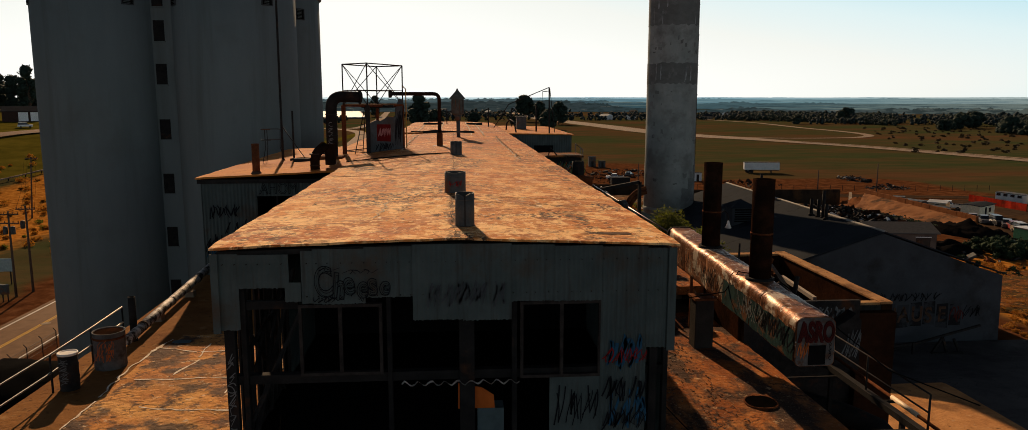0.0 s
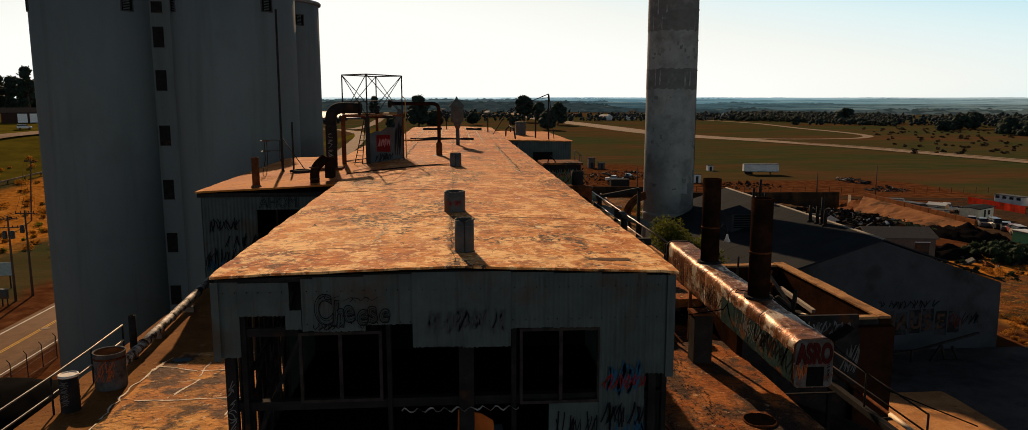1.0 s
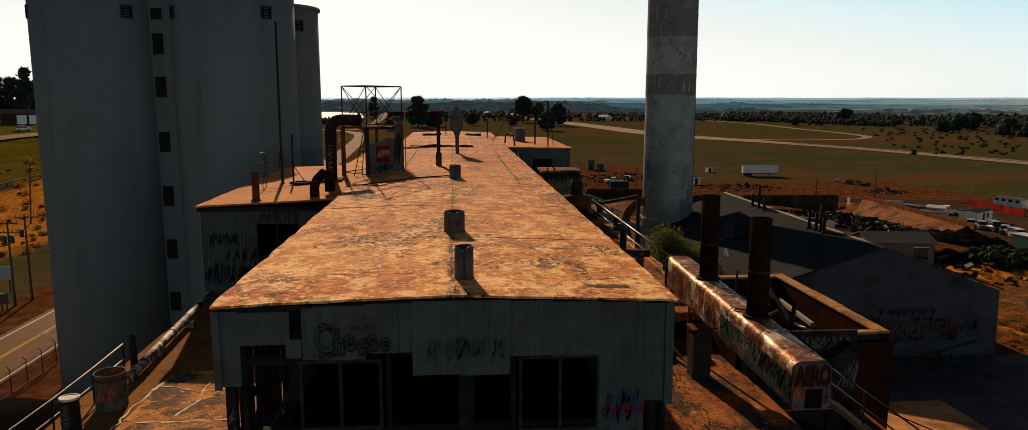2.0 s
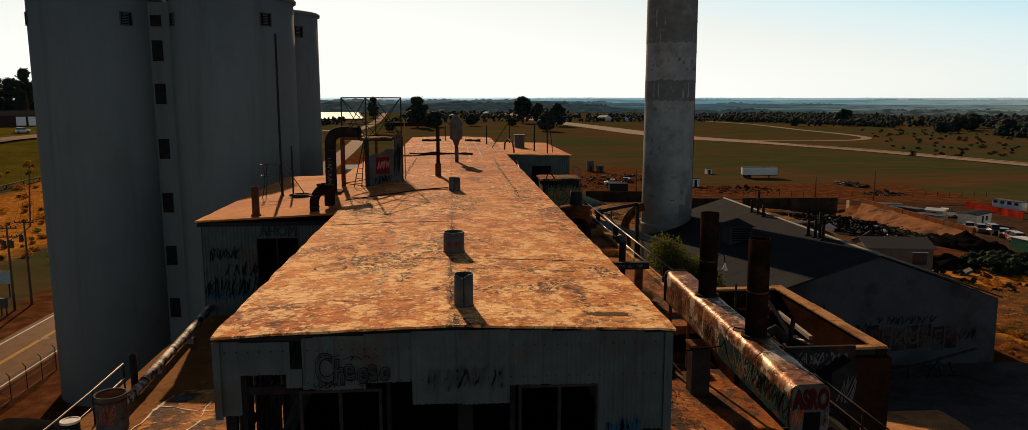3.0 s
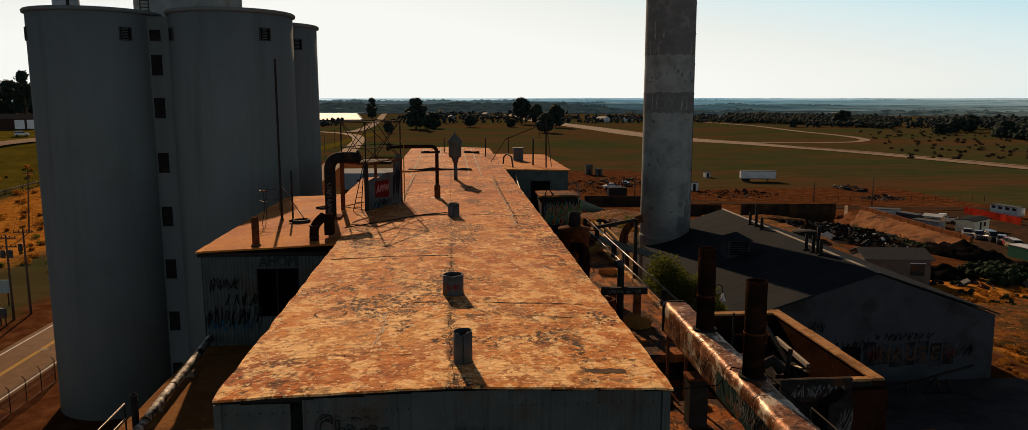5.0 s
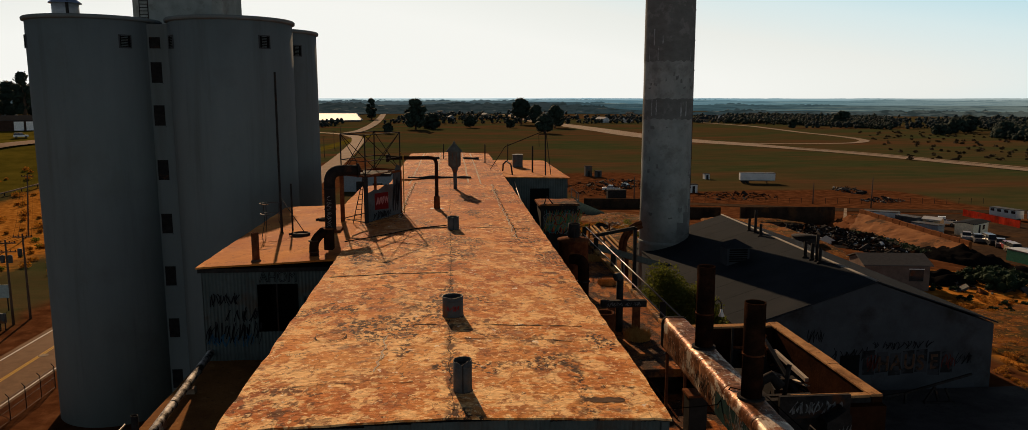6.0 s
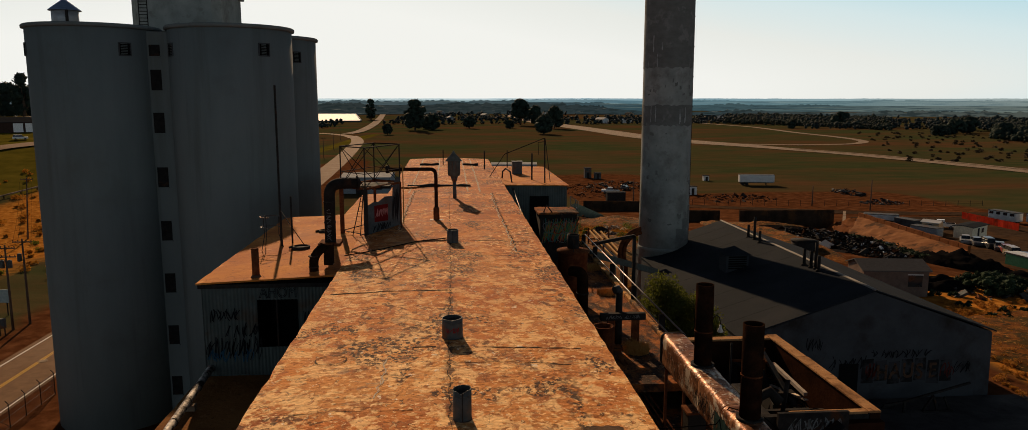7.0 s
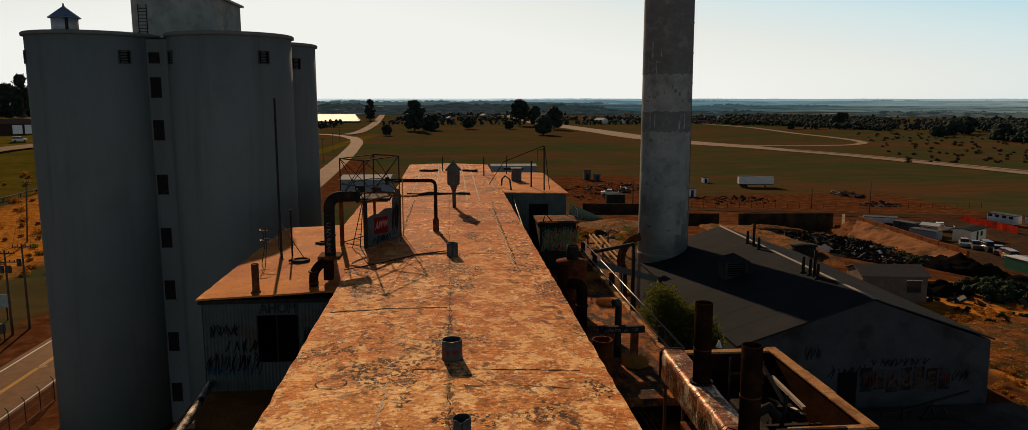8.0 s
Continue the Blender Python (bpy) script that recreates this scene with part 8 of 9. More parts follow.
# ------------------------------------------------------------ small buildings
def cabin(name, x, y, turn, L, W, h, rise, wall, roof, label, openings):
    z = height(x, y)
    s = thing(name, (x, y, z), label, "hut")
    m = Matrix.Translation((x, y, z)) @ Matrix.Rotation(radians(turn), 4, "Z")
    bm = bmesh.new()
    prism(bm, [(-W / 2, -0.3), (W / 2, -0.3), (W / 2, h), (0, h + rise), (-W / 2, h)], -L / 2, L / 2, "x")
    for v in bm.verts:
        v.co = m @ v.co
    part("wall", bm, wall, s)
    for sd in (-1, 1):
        bm = bmesh.new()
        prism(bm, [(sd * (W / 2 + 0.3), h - 0.05), (0, h + rise + 0.06), (0, h + rise + 0.16), (sd * (W / 2 + 0.3), h + 0.06)], -L / 2 - 0.25, L / 2 + 0.25, "x")
        for v in bm.verts:
            v.co = m @ v.co
        part("roof", bm, roof, s)
    for nm, u0, u1, z0, z1 in openings:
        bm = bmesh.new()
        box(bm, u0, u1, -W / 2 - 0.03, -W / 2 + 0.02, z0, z1, m)
        o = part(nm, bm, M_PANE if nm == "window" else M_DARK, s)
        bm = bmesh.new()
        box(bm, u0 - 0.08, u1 + 0.08, -W / 2 - 0.05, -W / 2 - 0.03, z1, z1 + 0.08, m)
        part("lintel", bm, M_WHITE, o)
    return s, m


s, m = cabin("brick_hut", 48.6, 79.6, -8, 6.9, 4.6, 2.85, 0.75, material("hut_wall", [(0.10, 0.07, 0.058), (0.16, 0.115, 0.092)], 1.2, 0.85, 0, 0.3, 10), plain("grey_hut_roof", (0.085, 0.082, 0.08), 0.7), "low brick hut with a metal gable roof", (("window", 1.3, 2.8, 1.1, 2.4),))
bm = bmesh.new()
scrawl(bm, m @ Vector((-1.4, -2.22, 0.6)), m.to_3x3() @ Vector((1, 0, 0)), (0, 0, 1), 1.3, 1.7, 3, 0.10, m.to_3x3() @ Vector((0, -1, 0)), rng)
part("graffiti", bm, P_PALE, s, kind="stuff")
cabin("site_cabin", 102.4, 140.6, 33, 7.0, 3.4, 2.4, 0.15, plain("cream_cabin_paint", (0.72, 0.62, 0.44)), M_SHEDROOF, "cream site cabin with a door and a window", (("door", -1.0, -0.2, 0.1, 2.1), ("window", 0.8, 1.8, 1.0, 1.9)))
cabin("shed_cabin", 98.4, 146.6, -50, 3.2, 2.6, 2.3, 0.3, plain("tan_cabin_paint", (0.38, 0.30, 0.20)), M_TRAILER, "small tan shed beside the cabin", (("door", -0.4, 0.4, 0.1, 2.0),))
white_roof = material("white_roof_sheet", [(0.40, 0.40, 0.39), (0.50, 0.50, 0.48)], 0.5, 0.95, 0, 0.05, 8, spec=0.0)
grey_wall = plain("grey_hall_wall", (0.20, 0.23, 0.25), 0.7)
cabin("white_hall", -25.6, 242, -2, 15.0, 14.0, 5.0, 0.7, grey_wall, white_roof, "low grey hall with a white metal roof", (("door", -3, 0, 0, 3.2), ("window", 2, 5, 1.2, 2.6)))
cabin("white_hall", 25.8, 308, -3, 18.0, 7.0, 2.6, 0.5, grey_wall, white_roof, "low far hall with a white metal roof", (("window", -4, 4, 1.0, 2.0),))
tk = thing("round_tank", (49.8, 102.3, 7.3), "dark round steel tank with a low flat lid", "tank")
bm = bmesh.new()
lathe(bm, 49.8, 102.3, [(1.75, 7.0), (1.75, 9.0)], 28)
part("shell", bm, M_DARK, tk)
bm = bmesh.new()
lathe(bm, 49.8, 102.3, [(1.85, 9.0), (1.85, 9.08), (0.1, 9.22)], 28)
part("lid", bm, M_PIPE, tk)
M_REDFENCE = material("red_fence_paint", [(0.15, 0.012, 0.007), (0.27, 0.024, 0.012)], 0.7, 0.95, 0, 0.2, 6, (0.09, 0.02, 0.012), 0.5, (0.5, 0.62), island=0.3, spec=0.0)
rf = thing("red_fence", (108, 143, 3), "long bright red board fence along the yard", "fence")
fx = [(119.8 - (119.8 - 117.5) * t / 12, 167.9 - (167.9 - 146.8) * t / 12) for t in range(13)]
for a, b in zip(fx, fx[1:]):
    bm = bmesh.new()
    za, zb = height(*a), height(*b)
    vs = [bm.verts.new(p) for p in ((*a, za), (*b, zb), (*b, zb + 1.6), (*a, za + 1.6), (a[0] + 0.1, a[1], za), (b[0] + 0.1, b[1], zb), (b[0] + 0.1, b[1], zb + 1.6), (a[0] + 0.1, a[1], za + 1.6))]
    for f in ((0, 1, 2, 3), (7, 6, 5, 4), (3, 2, 6, 7), (0, 4, 5, 1), (1, 5, 6, 2), (0, 3, 7, 4)):
        bm.faces.new([vs[i] for i in f])
    part("panel", bm, M_REDFENCE, rf)
    bm = bmesh.new()
    box(bm, a[0] + 0.1, a[0] + 0.26, a[1] - 0.08, a[1] + 0.08, za - 0.2, za + 1.5)
    part("post", bm, M_RUST, rf)

# ------------------------------------------------------------ retaining walls, slab and heaps
def wall_run(name, a, b, h, thick, mat, label, base=-0.4):
    bm = bmesh.new()
    za, zb = height(*a), height(*b)
    z0 = min(za, zb) + base
    d = (Vector(b) - Vector(a)).normalized()
    n2 = Vector((-d.y, d.x)) * thick
    out = [a, b, (b[0] + n2.x, b[1] + n2.y), (a[0] + n2.x, a[1] + n2.y)]
    prism(bm, out, z0, max(za, zb) + h, "z")
    return solid(name, bm, mat, label, "wall", kind="structure")


# stained concrete painted near-black brown for the shadow along the bank edges
M_PITWALL = material("stained_shadow_concrete", [(0.022, 0.016, 0.012), (0.050, 0.033, 0.022)], 0.5, 0.95, 0, 0.5, 4, (0.09, 0.045, 0.020), 0.25, (0.54, 0.64), spec=0.0, streak=((0.014, 0.010, 0.008), 0.6, 0.52, 0.66, 0.7, (1, 1, 0.15)))
wall_run("retaining_wall", (57.5, 146), (76.5, 145), 2.35, 0.6, M_PITWALL, "concrete retaining wall of the pit, coloured dark for its shadowed edge")
wall_run("retaining_wall", (33, 186), (48, 184), 2.4, 0.6, M_PITWALL, "retaining wall beyond the yard, coloured dark for its shadowed edge")
wall_run("retaining_wall", (45.5, 150), (54.5, 149), 2.2, 0.6, M_PITWALL, "concrete retaining wall of the pit, coloured dark for its shadowed edge")
wall_run("retaining_wall", (79, 145), (86, 158), 2.0, 0.6, M_CONC, "stained concrete retaining wall of the pit")
M_DRY = material("dry_bank", [(0.070, 0.023, 0.005), (0.145, 0.050, 0.010), (0.22, 0.090, 0.020)], 0.9, 0.95, 0, 1.0, 4.0, (0.050, 0.034, 0.010), 0.3, (0.48, 0.58), spec=0.02,
                 layers=(((0.035, 0.026, 0.010), 1.1, 0.55, 0.61, 0.85, (1, 1, 1)), ((0.36, 0.17, 0.045), 1.9, 0.58, 0.63, 0.7, (1, 1, 1)), ((0.03, 0.022, 0.010), 4.0, 0.57, 0.62, 0.8, (1, 1, 1))))
M_EARTH = material("dark_earth", [(0.0045, 0.0045, 0.005), (0.011, 0.010, 0.010)], 0.8, 0.98, 0, 1.0, 3.0, spec=0.0)
M_MOUND = material("orange_earth", [(0.11, 0.037, 0.013), (0.17, 0.064, 0.022)], 0.5, 0.95, 0, 0.6, 4.0)
M_SLAB = material("stained_slab", [(0.15, 0.062, 0.026), (0.24, 0.11, 0.048)], 0.5, 0.95, 0, 0.5, 5, (0.05, 0.03, 0.018), 0.35, (0.52, 0.62), spec=0.02)
slab_ob = thing("sloped_slab", (70, 112, 7), "sloping sunlit concrete slab bank with dark cracks", "slab")
bm = bmesh.new()
rows = []
for i in range(57):
    t = i / 56
    row = []
    for j in range(13):
        q = j / 12
        foot, crest = Vector((66.9, 121.6 - 20.6 * t, 6.5 + 0.3 * t)), Vector((72.5 - 1.3 * t, 128.9 - 31.1 * t, 8.1))
        p = foot.lerp(crest, q)
        p.x += 0.5 * noise.noise((t * 14, q * 3, 2.0)) * (1 - q)
        p.y += 0.5 * noise.noise((t * 11, q * 4, 7.0)) * (1 - q)
        p.z += 0.16 * noise.noise((t * 22, q * 6, 4.0)) + (0.05 * noise.noise((t * 70, q * 18, 1.0)) if j < 12 else 0.0)
        row.append(bm.verts.new(p))
    row.insert(0, bm.verts.new(row[0].co - Vector((0, 0, 1.2))))
    rows.append(row)
for a, b in zip(rows, rows[1:]):
    for k in range(13):
        bm.faces.new((a[k], b[k], b[k + 1], a[k + 1])).smooth = True
bmesh.ops.recalc_face_normals(bm, faces=bm.faces)
part("slope", bm, M_SLAB, slab_ob, "sunlit slope of stained sand")
for k in range(14):
    t0, t1 = k / 14, (k + 1) / 14 - 0.004
    a, b = (72.5 - 1.3 * t0, 128.9 - 31.1 * t0), (72.5 - 1.3 * t1, 128.9 - 31.1 * t1)
    bm = bmesh.new()
    prism(bm, [a, b, (b[0] + 0.4, b[1]), (a[0] + 0.4, a[1])], 6.0, 8.75 + 0.04 * math.sin(k * 2.7), "z")
    part("wall_panel", bm, M_MOUND, slab_ob, "reddish wall panel" if k == 0 else "")


def heap(name, cx, cy, rx, ry, h, mat, label, category="heap", seed=1.0, lumps=0.5):
    bm = bmesh.new()
    n = 26
    rows = []
    for j in range(n + 1):
        row = []
        for i in range(n + 1):
            u, v = 2 * i / n - 1, 2 * j / n - 1
            d = max(0.0, 1 - math.hypot(u, v))
            x, y = cx + u * rx, cy + v * ry
            z = height(x, y) - 0.25 + h * (d ** 0.7) * (0.75 + lumps * noise.noise((u * 3 + seed, v * 3, seed))) + (0.25 if d > 0.1 else 0.0) + 0.18 * h * noise.noise((x * 1.3, y * 1.3, seed))* (1 if d > 0.05 else 0)
            row.append(bm.verts.new((x, y, z)))
        rows.append(row)
    for j in range(n):
        for i in range(n):
            f = bm.faces.new((rows[j][i], rows[j][i + 1], rows[j + 1][i + 1], rows[j + 1][i]))
            f.smooth = True
    return solid(name, bm, mat, label, category)


heap("grass_bank", 51.5, 122, 4.6, 30, 1.7, M_DRY, "long bank of orange dry grass behind the shed", "bank", 2.0)
heap("grass_bank", 60.0, 140, 9, 4, 0.8, M_DRY, "orange dry grass bank before the pit wall", "bank", 7.0)
heap("earth_mound", 79.0, 139, 6, 9, 4.0, M_MOUND, "heap of bare orange earth by the pit", "heap", 3.0)
heap("pit_floor", 61.5, 118, 9, 26, 0.5, M_EARTH, "dark earth on the floor of the scrap pit", "earth", 14.0)
heap("earth_mound", 56.0, 81.5, 4.5, 3.2, 1.5, M_EARTH, "dark heap of soil and scrap by the hut", "heap", 4.0)
heap("earth_mound", 71.0, 97.0, 8.5, 6, 2.6, M_EARTH, "dark heap of soil and scrap by the yard", "heap", 5.0)
heap("grass_bank", 57.0, 60.0, 15, 12, 0.9, M_DRY, "orange dry grass slope beside the shed", "bank", 9.0)
heap("grass_bank", 24.0, 100.0, 6, 24, 2.0, M_DRY, "dry grass bank beside the yard road", "bank", 11.0)
heap("grass_bank", 34.0, 150.0, 9, 12, 1.5, M_DRY, "low bank of dry grass in the yard", "bank", 12.0)
heap("earth_mound", 77.0, 92.0, 7, 6, 1.6, M_EARTH, "dark heap of soil at the end of the slab", "heap", 16.0)


def debris(name, cx, cy, rx, ry, h, n, label, seed, mats):
    r2 = random.Random(seed)
    for k, mm in enumerate(mats):
        bm = bmesh.new()
        for i in range(n // len(mats)):
            a, d = r2.uniform(0, 6.28), math.sqrt(r2.random())
            x, y = cx + rx * d * math.cos(a), cy + ry * d * math.sin(a)
            s = r2.uniform(0.06, 0.4) if r2.random() < 0.93 else r2.uniform(0.5, 1.0)
            z = height(x, y) + h * (1 - d) * r2.random()
            box(bm, -s, s, -s * r2.uniform(0.08, 0.8), s * r2.uniform(0.08, 0.8), -0.08, s * r2.uniform(0.04, 0.6), pose(x, y, z, r2.uniform(-35, 35), r2.uniform(-35, 35), r2.uniform(0, 180)))
        solid(name, bm, mm, label, "scrap", kind="stuff")


JUNK = (M_DARK, M_PIPE, M_STACK, M_PIPE, M_DARK, M_STACK, M_DARK, M_PIPE, M_STACK, M_PIPE, M_DARK, M_PIPE, CAR_PAINT["silver"])
debris("scrap_heap", 60.5, 112, 7.0, 17, 1.5, 1600, "heaps of mixed scrap metal on the pit floor", 3, JUNK)
debris("scrap_heap", 122, 224, 4, 9, 1.5, 160, "distant dark heap of scrap in the field", 4, (M_DARK, M_GALV))
debris("scrap_heap", 119, 200, 6, 4, 1.5, 160, "distant dark heap of scrap in the field", 5, (M_DARK, M_GALV))
debris("scrap_heap", 57, 248, 11, 15, 1.4, 260, "scattered scrap in the earth yard", 6, (M_DARK, M_PIPE, M_DARK, M_RUST, M_GALV))
debris("scrap_heap", 42, 236, 7, 18, 1.2, 160, "scattered scrap in the earth yard", 7, (M_DARK, M_RUST))
debris("scrap_heap", 83, 214, 12, 10, 1.0, 160, "scattered scrap beside the field", 8, (M_DARK, M_PIPE, M_RUST))
debris("scrap_heap", 27, 168, 6, 14, 1.0, 120, "scattered scrap behind the works", 9, (M_DARK, M_RUST, M_GALV))
debris("scrap_heap", 26, 100, 5, 12, 0.9, 160, "scattered rusty scrap behind the works", 10, (M_DARK, M_RUST))
debris("scrap_heap", 25.6, 127, 2.6, 5, 1.2, 120, "pale and dark broken sheets dumped behind the works", 12, (M_DARK, M_CONC, M_PIPE))
debris("scrap_heap", 29.5, 134, 2.0, 5, 0.9, 70, "pale rubble along the yard bank", 13, (M_CONC, M_PALEPATCH))
debris("scrap_heap", 21.0, 104, 3.0, 7, 1.0, 130, "rusty scrap lying behind the works", 14, (M_RUST, M_DARK, M_STACK))
debris("scrap_heap", 63, 79, 9, 6, 0.7, 150, "scattered scrap beside the hut", 11, (M_DARK, M_GALV, M_RUST))

for x, y, w2, h2, c, lb in ((46.5, 210.5, 5.2, 2.6, M_DARK, "dark low storage shed in the yard"), (50.2, 275.5, 2.4, 3.6, M_GALV, "white upright box cabin in the field yard"), (53.2, 272.0, 2.2, 2.2, M_GALV, "white upright box cabin in the field yard"), (73.0, 224.5, 2.4, 2.4, M_TRAILER, "white box cabin in the field yard"), (90.0, 262.0, 1.8, 1.8, M_TRAILER, "small white box in the field")):
    z = height(x, y)
    s = thing("box_cabin", (x, y, z), lb, "cabin")
    bm = bmesh.new()
    box(bm, x - w2 / 2, x + w2 / 2, y - 1.2, y + 1.2, z - 0.2, z + h2)
    part("body", bm, c, s, bevel=0.05)
    bm = bmesh.new()
    box(bm, x - w2 / 2 - 0.1, x + w2 / 2 + 0.1, y - 1.35, y + 1.35, z + h2, z + h2 + 0.12)
    part("roof", bm, M_SHEDROOF, s)
    bm = bmesh.new()
    box(bm, x - 0.4, x + 0.4, y - 1.24, y - 1.2, z, z + min(2.0, h2 - 0.3))
    part("door", bm, M_DARK, s)
tl = thing("covered_boat", (31.0, 168, 2), "long hull under a glossy dark teal cover", "boat")
bm = bmesh.new()
rows = []
for i in range(15):
    t = i / 14
    wv = 1.5 * math.sin(math.pi * min(1, t * 0.62 + 0.38)) ** 0.6
    y = 178 - 22 * t
    x = 29.6 + 2.4 * t
    z = height(x, y) + 0.1
    rows.append([bm.verts.new((x + wv * math.cos(a), y, z + (1.0 + 1.5 * (1 - t)) * math.sin(a))) for a in [math.pi * k / 8 for k in range(9)]])
for a, b in zip(rows, rows[1:]):
    for k in range(8):
        f = bm.faces.new((a[k], a[k + 1], b[k + 1], b[k]))
        f.smooth = True
part("cover", bm, material("teal_cover", [(0.015, 0.03, 0.035), (0.03, 0.05, 0.055)], 0.7, 0.95, 0.0, 0.2, 3, spec=0.0), tl)
yf = thing("yard_fence", (80, 196, 0), "thin dark post fence across the far yard", "fence")
for k in range(26):
    x, y = 62 + k * 3.2, 200 - 0.35 * k
    z = height(x, y)
    bm = bmesh.new()
    tube(bm, [(x, y, z - 0.2), (x, y, z + 1.5)], 0.06, 5)
    part("post", bm, M_DARK, yf)
for zz in (0.7, 1.3):
    bm = bmesh.new()
    tube(bm, [(62 + k * 3.2, 200 - 0.35 * k, height(62 + k * 3.2, 200 - 0.35 * k) + zz) for k in range(26)], 0.02, 4)
    part("wire", bm, M_DARK, yf)

# pale planks and offcuts thrown down behind the works
for i, (x, y, L, turn, tilt) in enumerate(((25.6, 96.0, 7.0, 62, 14), (26.6, 99.0, 8.0, 68, 10), (27.4, 94.5, 6.0, 58, 18), (28.6, 104.0, 7.5, 75, 6), (30.0, 112.0, 9.0, 100, 4), (31.4, 116.0, 8.0, 104, 3), (24.8, 101.0, 5.0, 40, 8))):
    bm = bmesh.new()
    box(bm, -L / 2, L / 2, -0.14, 0.14, -0.05, 0.05, pose(x, y, height(x, y) + 0.15 + L / 2 * math.sin(radians(tilt)), 0, -tilt, turn))
    solid("plank", bm, M_PALEPATCH, "long pale weathered plank leaning on the rubble", "plank", "planks")
# ------------------------------------------------------------ trees
def leaf_cloud(bm, centre, radius, n, size, r2, squash=0.8):
    cx, cy, cz = centre
    for i in range(n):
        while True:
            p = Vector((r2.uniform(-1, 1), r2.uniform(-1, 1), r2.uniform(-1, 1)))
            if 0.25 < p.length < 1:
                break
        q = Vector((cx + p.x * radius, cy + p.y * radius, cz + p.z * radius * squash))
        u = Vector((r2.uniform(-1, 1), r2.uniform(-1, 1), r2.uniform(-0.6, 0.6))).normalized()
        w3 = u.orthogonal().normalized()
        s = size * r2.uniform(0.5, 1.2)
        bm.faces.new([bm.verts.new(v) for v in (q - u * s, q + w3 * s * 0.6, q + u * s, q - w3 * s * 0.6)])


_ball = bmesh.new()
bmesh.ops.create_icosphere(_ball, subdivisions=2, radius=1.0)
BALL = ([v.co.copy() for v in _ball.verts], [[v.index for v in f.verts] for f in _ball.faces])
_ball.free()
_ball = bmesh.new()
bmesh.ops.create_icosphere(_ball, subdivisions=1, radius=1.0)
SMALL_BALL = ([v.co.copy() for v in _ball.verts], [[v.index for v in f.verts] for f in _ball.faces])
_ball.free()


def foliage(name, clumps, mat, leaves, size, seed, parent=None, ball=BALL, squash=0.85):
    """Knobbly leaf masses with loose leaves standing out of their surface, as one mesh."""
    r2 = random.Random(seed)
    verts, faces = [], []
    for x, y, z, r in clumps:
        base = len(verts)
        shift = Vector((r2.uniform(0, 50), r2.uniform(0, 50), r2.uniform(0, 50)))
        for c in ball[0]:
            d = r * (0.78 + 0.34 * noise.noise(c * 1.7 + shift) + 0.22 * noise.noise(c * 4.5 + shift))
            verts.append((x + c.x * d, y + c.y * d, z + c.z * d * squash))
        faces += [[base + i for i in f] for f in ball[1]]
        for k in range(leaves):
            c = Vector((r2.gauss(0, 1), r2.gauss(0, 1), r2.gauss(0, 1))).normalized()
            d = r * (0.78 + 0.34 * noise.noise(c * 1.7 + shift)) * r2.uniform(0.90, 1.25)
            q = Vector((x + c.x * d, y + c.y * d, z + c.z * d * squash))
            u = Vector((r2.uniform(-1, 1), r2.uniform(-1, 1), r2.uniform(-1, 1))).normalized()
            v = u.orthogonal().normalized()
            e = size * r2.uniform(0.5, 1.2)
            n0 = len(verts)
            verts += [q - u * e, q + v * e * 0.6, q + u * e, q - v * e * 0.6]
            faces.append((n0, n0 + 1, n0 + 2, n0 + 3))
    me = bpy.data.meshes.new(name)
    me.from_pydata(verts, [], faces)
    me.polygons.foreach_set("use_smooth", [True] * len(faces))
    me.materials.append(mat)
    ob = new(name, me)
    if parent is not None:
        ob.parent = parent
        ob.matrix_parent_inverse = Matrix.Translation(-place_of(parent))
    return ob


def tree(x, y, h, r, clumps, leaves, size, seed, mat, label, z=None, group="trees", low=0.12, airy=False):
    r2 = random.Random(seed)
    z = height(x, y) if z is None else z
    s = thing("tree", (x, y, z), label, "tree", group)
    bm = bmesh.new()
    tube(bm, [(x, y, z - 0.3), (x + 0.03 * h, y, z + h * 0.25), (x - 0.01 * h, y + 0.02 * h, z + h * 0.5), (x, y, z + h * 0.8)], [0.035 * h, 0.028 * h, 0.018 * h, 0.005 * h], 8)
    trunk = part("trunk", bm, M_BARK, s)
    spots = []
    for k in range(clumps):
        a = r2.uniform(0, 6.28)
        f = low + (0.93 - low) * r2.random()
        t = (f - low) / (0.93 - low)
        wide = math.sqrt(max(0.0, 1 - (1.75 * t - 0.72) ** 2 * 0.82))
        c = r * r2.uniform(0.24, 0.40)
        d = max(0.0, (r * wide - c)) * math.sqrt(r2.random())
        spots.append((x + d * math.cos(a), y + d * math.sin(a), min(z + h - c * 0.8, max(z + h * low, z + h * f)), c))
    for p in spots[:7]:
        bm = bmesh.new()
        tube(bm, [(x, y, z + h * r2.uniform(0.15, 0.45)), ((x + p[0]) / 2, (y + p[1]) / 2, p[2] - h * 0.12), p[:3]], [0.014 * h, 0.009 * h, 0.003 * h], 6)
        part("limb", bm, M_BARK, trunk)
    if airy:                # an open crown of single leaves, light showing through
        bm = bmesh.new()
        for p in spots:
            leaf_cloud(bm, p[:3], p[3] * 1.15, leaves, size, r2)
        part("crown", bm, mat, s)
    else:
        foliage("crown", spots, mat, leaves, size, seed + 500, s)
    return s


tree(13.5, 46.5, 10.5, 2.6, 60, 230, 0.10, 21, M_LEAF, "leafy green tree growing between the sheds", 7.5, low=0.45, airy=True)
